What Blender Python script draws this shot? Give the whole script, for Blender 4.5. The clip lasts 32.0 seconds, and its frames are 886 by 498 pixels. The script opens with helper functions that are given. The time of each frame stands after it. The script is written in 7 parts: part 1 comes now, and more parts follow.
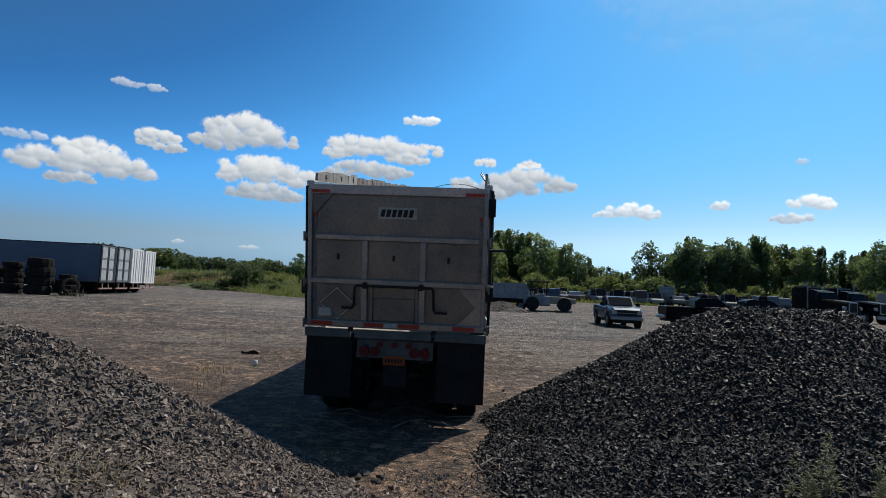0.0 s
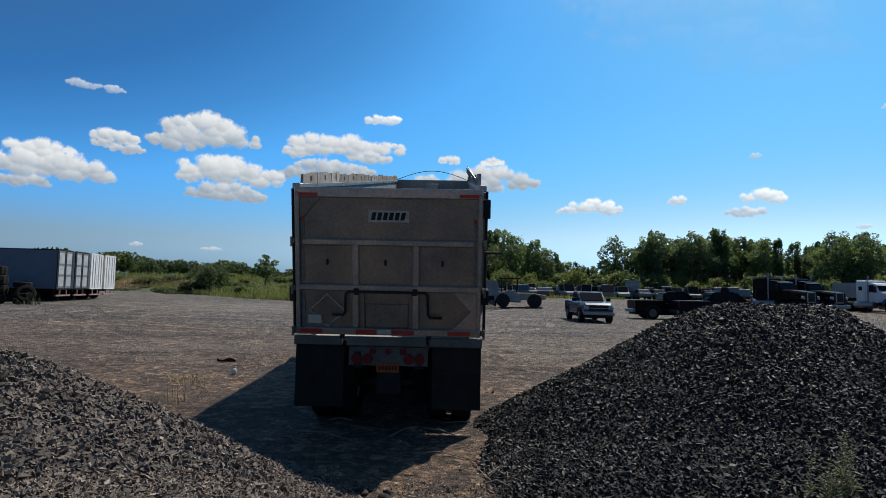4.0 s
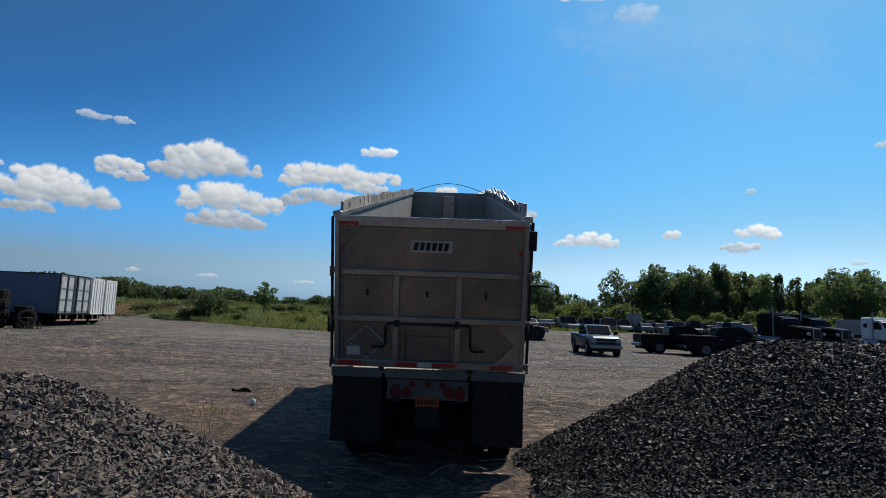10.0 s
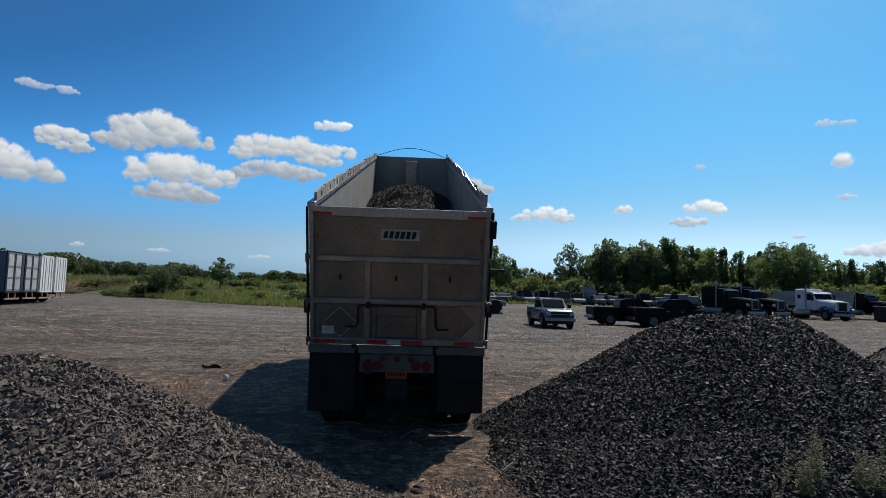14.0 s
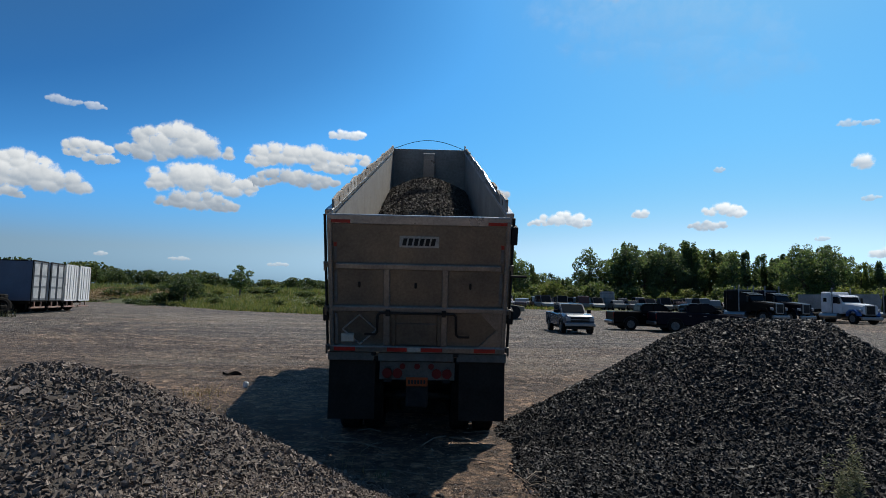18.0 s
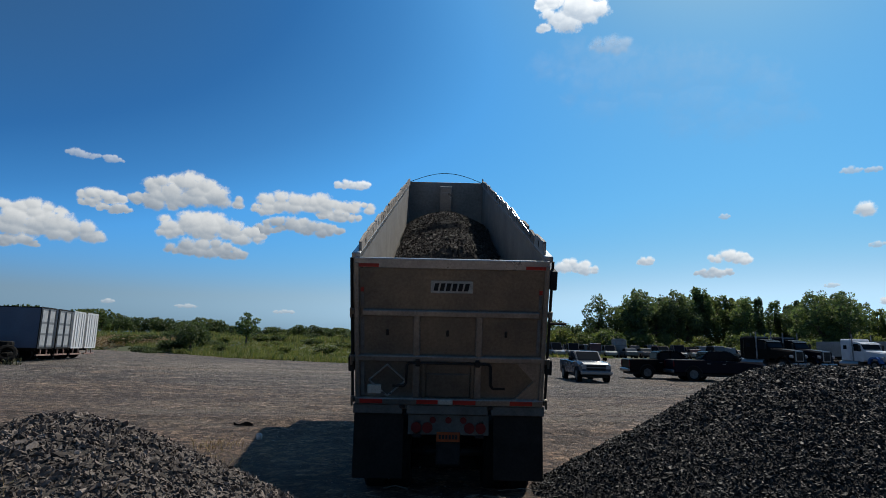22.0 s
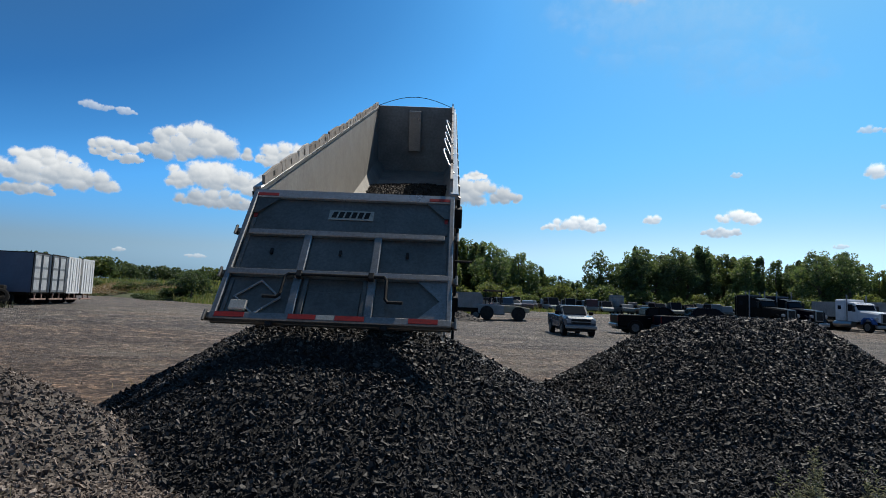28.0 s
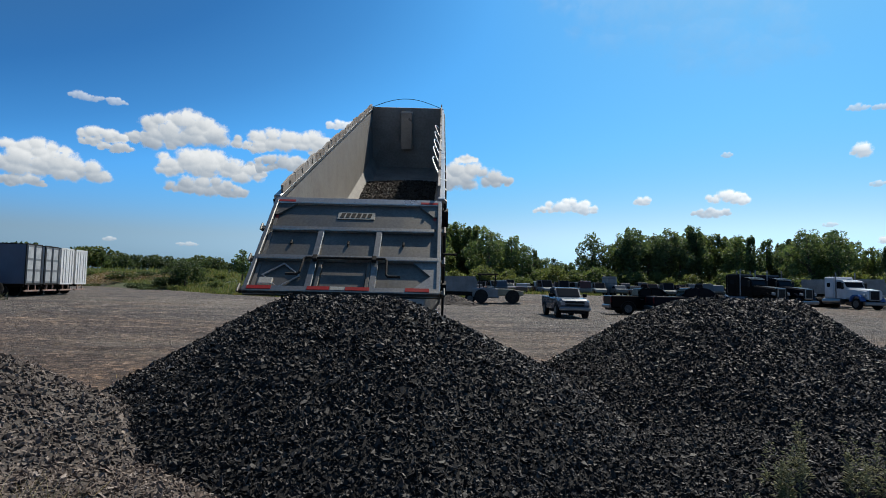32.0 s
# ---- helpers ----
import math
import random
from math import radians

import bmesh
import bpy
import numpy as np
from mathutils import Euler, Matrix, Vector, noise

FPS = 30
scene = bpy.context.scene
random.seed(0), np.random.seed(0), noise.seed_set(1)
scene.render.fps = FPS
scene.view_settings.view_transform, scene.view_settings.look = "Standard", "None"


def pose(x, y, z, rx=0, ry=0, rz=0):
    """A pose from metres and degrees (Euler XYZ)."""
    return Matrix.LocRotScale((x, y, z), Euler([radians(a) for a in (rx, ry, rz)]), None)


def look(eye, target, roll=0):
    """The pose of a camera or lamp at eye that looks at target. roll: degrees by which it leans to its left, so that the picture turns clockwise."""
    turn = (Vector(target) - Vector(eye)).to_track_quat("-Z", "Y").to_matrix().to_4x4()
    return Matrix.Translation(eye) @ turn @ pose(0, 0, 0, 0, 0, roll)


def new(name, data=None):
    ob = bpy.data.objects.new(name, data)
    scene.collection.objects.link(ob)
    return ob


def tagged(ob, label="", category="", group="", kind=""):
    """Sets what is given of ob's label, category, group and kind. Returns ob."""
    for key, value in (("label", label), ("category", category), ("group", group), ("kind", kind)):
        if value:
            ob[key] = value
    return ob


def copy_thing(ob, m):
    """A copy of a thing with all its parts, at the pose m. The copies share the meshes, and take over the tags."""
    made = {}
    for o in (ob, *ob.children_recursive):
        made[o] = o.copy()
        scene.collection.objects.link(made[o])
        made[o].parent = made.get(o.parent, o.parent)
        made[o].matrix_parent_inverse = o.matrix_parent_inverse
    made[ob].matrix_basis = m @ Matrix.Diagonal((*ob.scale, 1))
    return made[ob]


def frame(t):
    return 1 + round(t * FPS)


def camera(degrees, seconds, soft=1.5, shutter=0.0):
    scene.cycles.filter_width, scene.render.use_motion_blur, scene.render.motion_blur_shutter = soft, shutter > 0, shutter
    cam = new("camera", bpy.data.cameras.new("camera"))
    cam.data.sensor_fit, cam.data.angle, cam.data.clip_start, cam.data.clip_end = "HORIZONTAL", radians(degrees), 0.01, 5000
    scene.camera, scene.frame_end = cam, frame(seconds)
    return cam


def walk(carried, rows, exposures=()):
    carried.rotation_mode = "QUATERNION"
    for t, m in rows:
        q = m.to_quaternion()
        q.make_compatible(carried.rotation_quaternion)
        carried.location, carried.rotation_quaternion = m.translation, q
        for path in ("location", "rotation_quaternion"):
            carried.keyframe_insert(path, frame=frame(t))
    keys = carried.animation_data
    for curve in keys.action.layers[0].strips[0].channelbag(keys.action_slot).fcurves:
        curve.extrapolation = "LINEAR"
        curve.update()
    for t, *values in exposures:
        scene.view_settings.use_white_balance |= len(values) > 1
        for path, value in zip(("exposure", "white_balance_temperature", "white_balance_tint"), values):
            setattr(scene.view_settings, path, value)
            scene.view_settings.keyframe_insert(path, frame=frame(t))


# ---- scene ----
cam = camera(75.0, 32.0, soft=0.9)
PATH = [
    (0, (0.911, 0.908, 1.861), (0.793, 2.899, 2.001), 2.5),
    (0.5, (0.9, 0.931, 1.862), (0.777, 2.922, 1.999), 2.8),
    (1, (0.912, 0.878, 1.868), (0.81, 2.868, 2.039), 2.7),
    (1.5, (0.913, 0.851, 1.873), (0.816, 2.841, 2.047), 2.4),
    (2, (0.909, 0.842, 1.875), (0.822, 2.832, 2.055), 2.7),
    (2.5, (0.904, 0.863, 1.866), (0.849, 2.854, 2.045), 2.7),
    (4.5, (0.24, 1.193, 1.94), (0.25, 3.189, 2.069), 0.9),
    (5, (-0.028, 1.276, 1.931), (-0.008, 3.271, 2.075), 0.7),
    (5.5, (-0.049, 1.247, 1.921), (-0.025, 3.242, 2.066), 0.6),
    (6, (-0.053, 1.277, 1.911), (-0.038, 3.27, 2.07), 0.7),
    (6.5, (-0.073, 1.287, 1.914), (-0.078, 3.279, 2.092), 1.3),
    (7, (-0.061, 1.277, 1.911), (-0.059, 3.27, 2.087), 0.9),
    (7.5, (-0.061, 1.269, 1.916), (-0.069, 3.261, 2.098), 0.8),
    (8, (-0.063, 1.267, 1.912), (-0.071, 3.259, 2.096), 1.0),
    (8.5, (-0.069, 1.277, 1.915), (-0.079, 3.269, 2.094), 1.1),
    (9, (-0.072, 1.253, 1.915), (-0.078, 3.241, 2.129), 1.4),
    (9.5, (-0.066, 1.24, 1.924), (-0.063, 3.227, 2.156), 1.6),
    (10, (-0.067, 1.226, 1.93), (-0.063, 3.212, 2.17), 2.1),
    (10.5, (-0.08, 1.219, 1.931), (-0.082, 3.203, 2.184), 2.5),
    (11, (-0.068, 1.166, 1.941), (-0.042, 3.149, 2.203), 2.9),
    (11.5, (-0.088, 1.181, 1.945), (-0.069, 3.164, 2.205), 3.4),
    (12, (-0.082, 1.105, 1.952), (-0.062, 3.09, 2.195), 3.0),
    (12.5, (-0.04, 0.745, 1.975), (0.057, 2.733, 2.172), 2.1),
    (13, (-0.216, 0.463, 2.003), (-0.061, 2.443, 2.233), 2.4),
    (13.5, (-0.251, 0.442, 2.003), (-0.101, 2.425, 2.213), 2.9),
    (14, (-0.208, 0.488, 2.014), (-0.057, 2.476, 2.169), 1.6),
    (14.5, (-0.213, 0.539, 2.014), (-0.089, 2.526, 2.207), 1.3),
    (16.5, (-0.231, 0.583, 2.017), (-0.128, 2.573, 2.183), 0.8),
    (17, (-0.23, 0.589, 2.001), (-0.136, 2.58, 2.158), 1.0),
    (17.5, (-0.238, 0.576, 2.006), (-0.147, 2.566, 2.184), 1.2),
    (18, (-0.236, 0.579, 2.006), (-0.145, 2.57, 2.18), 1.2),
    (18.5, (-0.236, 0.578, 2.005), (-0.141, 2.567, 2.186), 1.2),
    (19, (-0.239, 0.566, 2.014), (-0.14, 2.553, 2.221), 1.4),
    (19.5, (-0.242, 0.558, 2.023), (-0.153, 2.539, 2.282), 2.2),
    (20, (-0.232, 0.669, 2.011), (-0.16, 2.652, 2.264), 3.3),
    (20.5, (-0.466, 0.928, 1.999), (-0.35, 2.897, 2.333), -0.1),
    (21, (-0.533, 1.022, 1.994), (-0.447, 2.992, 2.329), 0.4),
    (21.5, (-0.56, 1.032, 1.979), (-0.476, 3.002, 2.311), 1.2),
    (22, (-0.571, 1.017, 1.962), (-0.506, 2.988, 2.297), 1.2),
    (22.5, (-0.554, 1.015, 1.96), (-0.473, 2.984, 2.302), 1.0),
    (23, (-0.552, 1.028, 1.963), (-0.462, 2.997, 2.301), 0.9),
    (23.5, (-0.548, 1.04, 1.955), (-0.457, 3.011, 2.284), 1.2),
    (24, (-0.562, 1.062, 1.959), (-0.469, 3.036, 2.268), 1.2),
    (24.5, (-0.539, 1.098, 1.93), (-0.409, 3.086, 2.102), 1.3),
    (25, (-0.355, 0.809, 1.892), (-0.189, 2.8, 1.979), 1.6),
    (25.5, (-0.384, 0.441, 1.985), (-0.238, 2.436, 2.002), 0.2),
    (26, (0.112, 0.548, 1.969), (0.24, 2.543, 2.019), 2.4),
    (26.5, (0.531, 0.903, 1.934), (0.636, 2.898, 2.032), 3.5),
    (28.5, (0.726, 1.256, 1.87), (0.755, 3.247, 2.053), 1.9),
    (29, (0.681, 1.242, 1.933), (0.716, 3.234, 2.108), 1.6),
    (29.5, (0.679, 1.253, 1.948), (0.715, 3.246, 2.108), 1.6),
    (30, (0.746, 1.187, 1.864), (0.796, 3.18, 2.019), 1.4),
    (30.5, (0.665, 1.143, 1.963), (0.72, 3.137, 2.106), 1.4),
    (31, (0.706, 1.232, 1.988), (0.755, 3.227, 2.133), 2.1),
    (31.5, (0.682, 1.131, 1.916), (0.744, 3.126, 2.031), 1.9),
    (32, (0.646, 1.058, 1.906), (0.715, 3.053, 2.03), 1.3),
]
walk(cam, [(t, look(eye, target, roll)) for t, eye, target, roll in PATH], [(0, 0.0), (2.5, 0.0), (9, -0.12), (14, -0.12), (18, -0.06), (20.5, -0.22), (24.0, -0.25), (25.2, 0.12), (26.5, 0.15), (28.5, 0.0), (32, 0.0)])

# ---------------------------------------------------------------- light
SUN_AZ, SUN_EL = 32.5, 52.5
world = bpy.data.worlds.new("sky")
scene.world = world
world.use_nodes = True
wn = world.node_tree
sky = wn.nodes.new("ShaderNodeTexSky")
sky.sky_type, sky.sun_disc = "NISHITA", False
sky.sun_elevation, sky.sun_rotation = radians(SUN_EL), radians(SUN_AZ)
sky.air_density, sky.dust_density, sky.ozone_density = 1.0, 1.0, 1.0
# the sky's brightness sets its colour: deep blue, then bright cyan round the sun
bw = wn.nodes.new("ShaderNodeRGBToBW")
sc = wn.nodes.new("ShaderNodeMath")
sc.operation = "MULTIPLY"
sc.inputs[1].default_value = 1 / 12
cr = wn.nodes.new("ShaderNodeValToRGB")
SKY = ((0.115, (0.040, 0.082, 0.165)), (0.150, (0.040, 0.094, 0.20)), (0.200, (0.040, 0.125, 0.29)), (0.272, (0.035, 0.178, 0.48)), (0.32, (0.060, 0.275, 0.67)), (0.378, (0.100, 0.44, 0.98)), (0.50, (0.155, 0.60, 1.13)), (0.60, (0.205, 0.68, 1.13)), (0.70, (0.27, 0.68, 1.08)), (1.0, (0.48, 0.80, 1.10)))
while len(cr.color_ramp.elements) < len(SKY):
    cr.color_ramp.elements.new(0.5)
for e, (p, c) in zip(cr.color_ramp.elements, SKY):
    e.position, e.color = p, (*c, 1.0)
wn.links.new(sky.outputs[0], bw.inputs[0])
wn.links.new(bw.outputs[0], sc.inputs[0])
wn.links.new(sc.outputs[0], cr.inputs[0])
# paler haze low down, where the sky is least blue
sp = wn.nodes.new("ShaderNodeSeparateColor")
dv = wn.nodes.new("ShaderNodeMath")
dv.operation = "DIVIDE"
hz = wn.nodes.new("ShaderNodeMapRange")
hz.interpolation_type = "SMOOTHSTEP"
hz.inputs[1].default_value, hz.inputs[2].default_value, hz.inputs[4].default_value = 0.47, 0.90, 0.94
pale = wn.nodes.new("ShaderNodeVectorMath")
pale.operation = "SCALE"
pale.inputs[0].default_value = (1.42, 2.16, 2.78)
mx = wn.nodes.new("ShaderNodeMix")
mx.data_type = "RGBA"
wn.links.new(sky.outputs[0], sp.inputs[0])
wn.links.new(sp.outputs[0], dv.inputs[0])
wn.links.new(sp.outputs[2], dv.inputs[1])
wn.links.new(dv.outputs[0], hz.inputs[0])
glow = wn.nodes.new("ShaderNodeMath")
glow.operation = "POWER"
glow.inputs[1].default_value = 2.2
wn.links.new(sc.outputs[0], glow.inputs[0])
wn.links.new(glow.outputs[0], pale.inputs["Scale"])
wn.links.new(hz.outputs[0], mx.inputs[0])
wn.links.new(cr.outputs[0], mx.inputs[6])
wn.links.new(pale.outputs[0], mx.inputs[7])
wn.links.new(mx.outputs[2], wn.nodes["Background"].inputs[0])
wn.nodes["Background"].inputs[1].default_value = 1.0
sun = new("sun", bpy.data.lights.new("sun", "SUN"))
sun.data.energy, sun.data.angle, sun.data.color = 5.0, radians(0.53), (1.0, 0.93, 0.82)
_d = Vector((math.sin(radians(SUN_AZ)) * math.cos(radians(SUN_EL)), math.cos(radians(SUN_AZ)) * math.cos(radians(SUN_EL)), math.sin(radians(SUN_EL))))
sun.matrix_world = look(_d * 50, (0, 0, 0))

# ---------------------------------------------------------------- materials
def mat(name):
    m = bpy.data.materials.new(name)
    m.use_nodes = True
    nt = m.node_tree
    return m, nt, nt.nodes["Principled BSDF"]


def tex(nt, scale, detail=4.0, rough=0.6, coord="Object", kind="ShaderNodeTexNoise"):
    tc = nt.nodes.new("ShaderNodeTexCoord")
    n = nt.nodes.new(kind)
    n.inputs["Scale"].default_value = scale
    if kind == "ShaderNodeTexNoise":
        n.inputs["Detail"].default_value, n.inputs["Roughness"].default_value = detail, rough
    nt.links.new(tc.outputs[coord], n.inputs["Vector"])
    return n


def ramp(nt, fac, stops):
    r = nt.nodes.new("ShaderNodeValToRGB")
    while len(r.color_ramp.elements) < len(stops):
        r.color_ramp.elements.new(0.5)
    for e, (p, c) in zip(r.color_ramp.elements, stops):
        e.position, e.color = p, (*c, 1.0)
    nt.links.new(fac, r.inputs[0])
    return r.outputs[0]


def mixc(nt, fac, a, b, mode="MIX"):
    n = nt.nodes.new("ShaderNodeMix")
    n.data_type, n.blend_type = "RGBA", mode
    for sock, v in ((n.inputs[0], fac), (n.inputs[6], a), (n.inputs[7], b)):
        if isinstance(v, (int, float)):
            sock.default_value = v
        elif isinstance(v, tuple):
            sock.default_value = (*v, 1.0)
        else:
            nt.links.new(v, sock)
    return n.outputs[2]


def bump(nt, b, height, strength, distance):
    n = nt.nodes.new("ShaderNodeBump")
    n.inputs["Strength"].default_value, n.inputs["Distance"].default_value = strength, distance
    nt.links.new(height, n.inputs["Height"])
    nt.links.new(n.outputs[0], b.inputs["Normal"])


def surface(name, light, dark, rough, metal=0.0, scale=3.0, fine=40.0, relief=0.002, blotch=0.5, coord="Object", gloss=0.5):
    """A worn surface: two tones at a coarse scale, fine grain over them, and a fine relief."""
    m, nt, b = mat(name)
    n1, n2 = tex(nt, scale, 5, 0.6, coord), tex(nt, fine, 4, 0.7, coord)
    c1 = ramp(nt, n1.outputs["Fac"], ((0.5 - blotch / 3, dark), (0.5 + blotch / 3, light)))
    g = ramp(nt, n2.outputs["Fac"], ((0.3, (0.72,) * 3), (0.7, (1.12,) * 3)))
    nt.links.new(mixc(nt, 1.0, c1, g, "MULTIPLY"), b.inputs["Base Color"])
    rr = ramp(nt, n1.outputs["Fac"], ((0.3, (min(1, rough + 0.12),) * 3), (0.7, (max(0.03, rough - 0.08),) * 3)))
    nt.links.new(rr, b.inputs["Roughness"])
    b.inputs["Metallic"].default_value, b.inputs["Specular IOR Level"].default_value = metal, gloss
    if relief:
        bump(nt, b, n2.outputs["Fac"], 0.5, relief)
    return m


def stones_material(name, tones, rough=0.75):
    """Crushed stone: each piece has its own tone."""
    m, nt, b = mat(name)
    g = nt.nodes.new("ShaderNodeNewGeometry")
    c = ramp(nt, g.outputs["Random Per Island"], tones)
    n = tex(nt, 60, 3)
    k = ramp(nt, n.outputs["Fac"], ((0.3, (0.7,) * 3), (0.7, (1.2,) * 3)))
    nt.links.new(mixc(nt, 1.0, c, k, "MULTIPLY"), b.inputs["Base Color"])
    b.inputs["Roughness"].default_value = rough
    b.inputs["Specular IOR Level"].default_value = 0.22
    bump(nt, b, n.outputs["Fac"], 0.4, 0.004)
    return m


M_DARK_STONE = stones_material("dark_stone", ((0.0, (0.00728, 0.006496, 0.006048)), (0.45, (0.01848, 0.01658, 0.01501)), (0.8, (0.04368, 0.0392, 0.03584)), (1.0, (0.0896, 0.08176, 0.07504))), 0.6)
M_GREY_STONE = stones_material("grey_stone", ((0.0, (0.06426, 0.05197, 0.04398)), (0.5, (0.1326, 0.107, 0.08942)), (0.85, (0.1967, 0.1605, 0.1341)), (1.0, (0.2891, 0.2369, 0.1979))), 0.8)
M_APRON_STONE = stones_material("brown_grey_chippings", ((0.0, (0.076, 0.05795, 0.04655)), (0.5, (0.1472, 0.1159, 0.095)), (0.85, (0.2137, 0.1738, 0.1444)), (1.0, (0.342, 0.285, 0.2422))), 0.85)
# near-black: the shade of the gaps between stones is put into this colour
M_GAP_SHADE_FINES = surface("gap_shade_fines", (0.0034, 0.0029, 0.0025), (0.0018, 0.0015, 0.0013), 0.95, 0, 2.5, 45, 0.02)
M_GREY_FINES = surface("grey_fines", (0.072, 0.058, 0.047), (0.036, 0.030, 0.025), 0.85, 0, 1.6, 45, 0.02)
M_APRON_FINES = surface("brown_fines_apron", (0.088, 0.068, 0.053), (0.050, 0.039, 0.031), 0.9, 0, 1.6, 45, 0.02)
M_ALU = surface("weathered_aluminium", (0.25, 0.235, 0.208), (0.165, 0.154, 0.135), 0.42, 0.90, 1.5, 25, 0.001)
M_RIB = surface("rib_aluminium", (0.38, 0.372, 0.355), (0.26, 0.254, 0.24), 0.38, 0.88, 2.0, 30, 0.0008)
M_SILL = surface("grimy_steel", (0.13, 0.115, 0.095), (0.075, 0.066, 0.055), 0.7, 0.1, 3.0, 30, 0.001)
M_ALU_BRIGHT = surface("bare_aluminium", (0.50, 0.50, 0.49), (0.36, 0.36, 0.35), 0.32, 0.7, 2.0, 30, 0.0005)
M_ALU_DIRTY = surface("dusty_aluminium_lining", (0.40, 0.385, 0.36), (0.24, 0.225, 0.205), 0.55, 0.35, 1.2, 14, 0.001, 0.8)
M_STEEL_DARK = surface("dark_steel", (0.032, 0.029, 0.026), (0.016, 0.015, 0.014), 0.7, 0.1, 4, 40, 0.001, gloss=0.2)
M_FLAP = surface("dusty_flap_rubber", (0.032, 0.027, 0.023), (0.020, 0.017, 0.015), 0.9, 0, 2.2, 30, 0.002, gloss=0.1)
M_RUBBER = surface("rubber", (0.022, 0.019, 0.016), (0.012, 0.0105, 0.009), 0.9, 0, 4, 40, 0.002, gloss=0.15)
def board_material():
    m, nt, b = mat("grey_weathered_wood")
    oi = nt.nodes.new("ShaderNodeObjectInfo")
    c = ramp(nt, oi.outputs["Random"], ((0.0, (0.17, 0.13, 0.10)), (0.5, (0.28, 0.24, 0.20)), (1.0, (0.42, 0.39, 0.35))))
    n, f = tex(nt, 4.0, 6, 0.7), tex(nt, 26, 4, 0.7)
    k = ramp(nt, n.outputs["Fac"], ((0.34, (0.22, 0.19, 0.16)), (0.47, (0.9,) * 3), (0.7, (1.15,) * 3)))
    nt.links.new(mixc(nt, 1.0, c, k, "MULTIPLY"), b.inputs["Base Color"])
    b.inputs["Roughness"].default_value = 0.85
    bump(nt, b, f.outputs["Fac"], 0.5, 0.003)
    return m


M_BOARD = board_material()
M_RED = surface("red_reflector", (0.45, 0.03, 0.02), (0.32, 0.02, 0.015), 0.35, 0, 5, 60, 0)
M_WHITE = surface("white_paint", (0.78, 0.78, 0.76), (0.62, 0.61, 0.58), 0.45, 0, 1.2, 20, 0.0005, 0.7)

# ---------------------------------------------------------------- building helpers
def part(name, bm, material, parent=None, label="", smooth=False):
    me = bpy.data.meshes.new(name)
    bm.to_mesh(me)
    bm.free()
    me.materials.append(material)
    if smooth:
        me.polygons.foreach_set("use_smooth", [True] * len(me.polygons))
    ob = new(name, me)
    if parent is not None:
        ob.parent = parent
    return tagged(ob, label)


def raw(name, verts, faces, material, parent=None, label="", smooth=False):
    """A mesh from arrays that were worked out by a formula."""
    me = bpy.data.meshes.new(name)
    verts = np.asarray(verts, np.float32)
    faces = np.asarray(faces, np.int32)
    k = faces.shape[1]
    me.vertices.add(len(verts))
    me.vertices.foreach_set("co", verts.ravel())
    me.loops.add(faces.size)
    me.loops.foreach_set("vertex_index", faces.ravel())
    me.polygons.add(len(faces))
    me.polygons.foreach_set("loop_start", np.arange(0, faces.size, k, dtype=np.int32))
    me.polygons.foreach_set("use_smooth", np.full(len(faces), smooth))
    me.update(calc_edges=True)
    me.materials.append(material)
    ob = new(name, me)
    if parent is not None:
        ob.parent = parent
    return tagged(ob, label)


def box(bm, x0, x1, y0, y1, z0, z1, bevel=0.0, m=None):
    r = bmesh.ops.create_cube(bm, size=1.0)
    vs = r["verts"]
    for v in vs:
        v.co = Vector((x0 + (v.co.x + 0.5) * (x1 - x0), y0 + (v.co.y + 0.5) * (y1 - y0), z0 + (v.co.z + 0.5) * (z1 - z0)))
    if bevel:
        es = list({e for v in vs for e in v.link_edges})
        out = bmesh.ops.bevel(bm, geom=es, offset=bevel, segments=1, affect="EDGES")
        vs = list({v for f in out["faces"] for v in f.verts} | {v for v in vs if v.is_valid})
    if m is not None:
        bmesh.ops.transform(bm, matrix=m, verts=[v for v in vs if v.is_valid])
    return bm


def tube(bm, points, r, seg=8):
    """A round bar through the points."""
    for a, b in zip(points[:-1], points[1:]):
        a, b = Vector(a), Vector(b)
        d = b - a
        m = Matrix.Translation((a + b) / 2) @ d.to_track_quat("Z", "Y").to_matrix().to_4x4()
        bmesh.ops.create_cone(bm, cap_ends=True, segments=seg, radius1=r, radius2=r, depth=d.length + r * 0.6, matrix=m)
    return bm


def swept(bm, points, r, seg=8):
    """One bent round bar along the points, closed at both ends."""
    pts = [Vector(p) for p in points]
    rings = []
    for k, p in enumerate(pts):
        d = (pts[min(k + 1, len(pts) - 1)] - pts[max(k - 1, 0)]).normalized()
        u = d.orthogonal() if not rings else (rings[-1][0].co - pts[k - 1])
        u = (u - d * u.dot(d)).normalized()
        v = d.cross(u)
        rings.append([bm.verts.new(p + (u * math.cos(a) + v * math.sin(a)) * r) for a in (2 * math.pi * j / seg for j in range(seg))])
    for a, b in zip(rings[:-1], rings[1:]):
        for j in range(seg):
            bm.faces.new((a[j], a[(j + 1) % seg], b[(j + 1) % seg], b[j]))
    bm.faces.new(rings[0][::-1])
    bm.faces.new(rings[-1])
    return bm


def disc(bm, c, axis, r, depth, seg=20, r2=None):
    m = Matrix.Translation(c) @ Vector(axis).to_track_quat("Z", "Y").to_matrix().to_4x4()
    bmesh.ops.create_cone(bm, cap_ends=True, segments=seg, radius1=r, radius2=r if r2 is None else r2, depth=depth, matrix=m)
    return bm


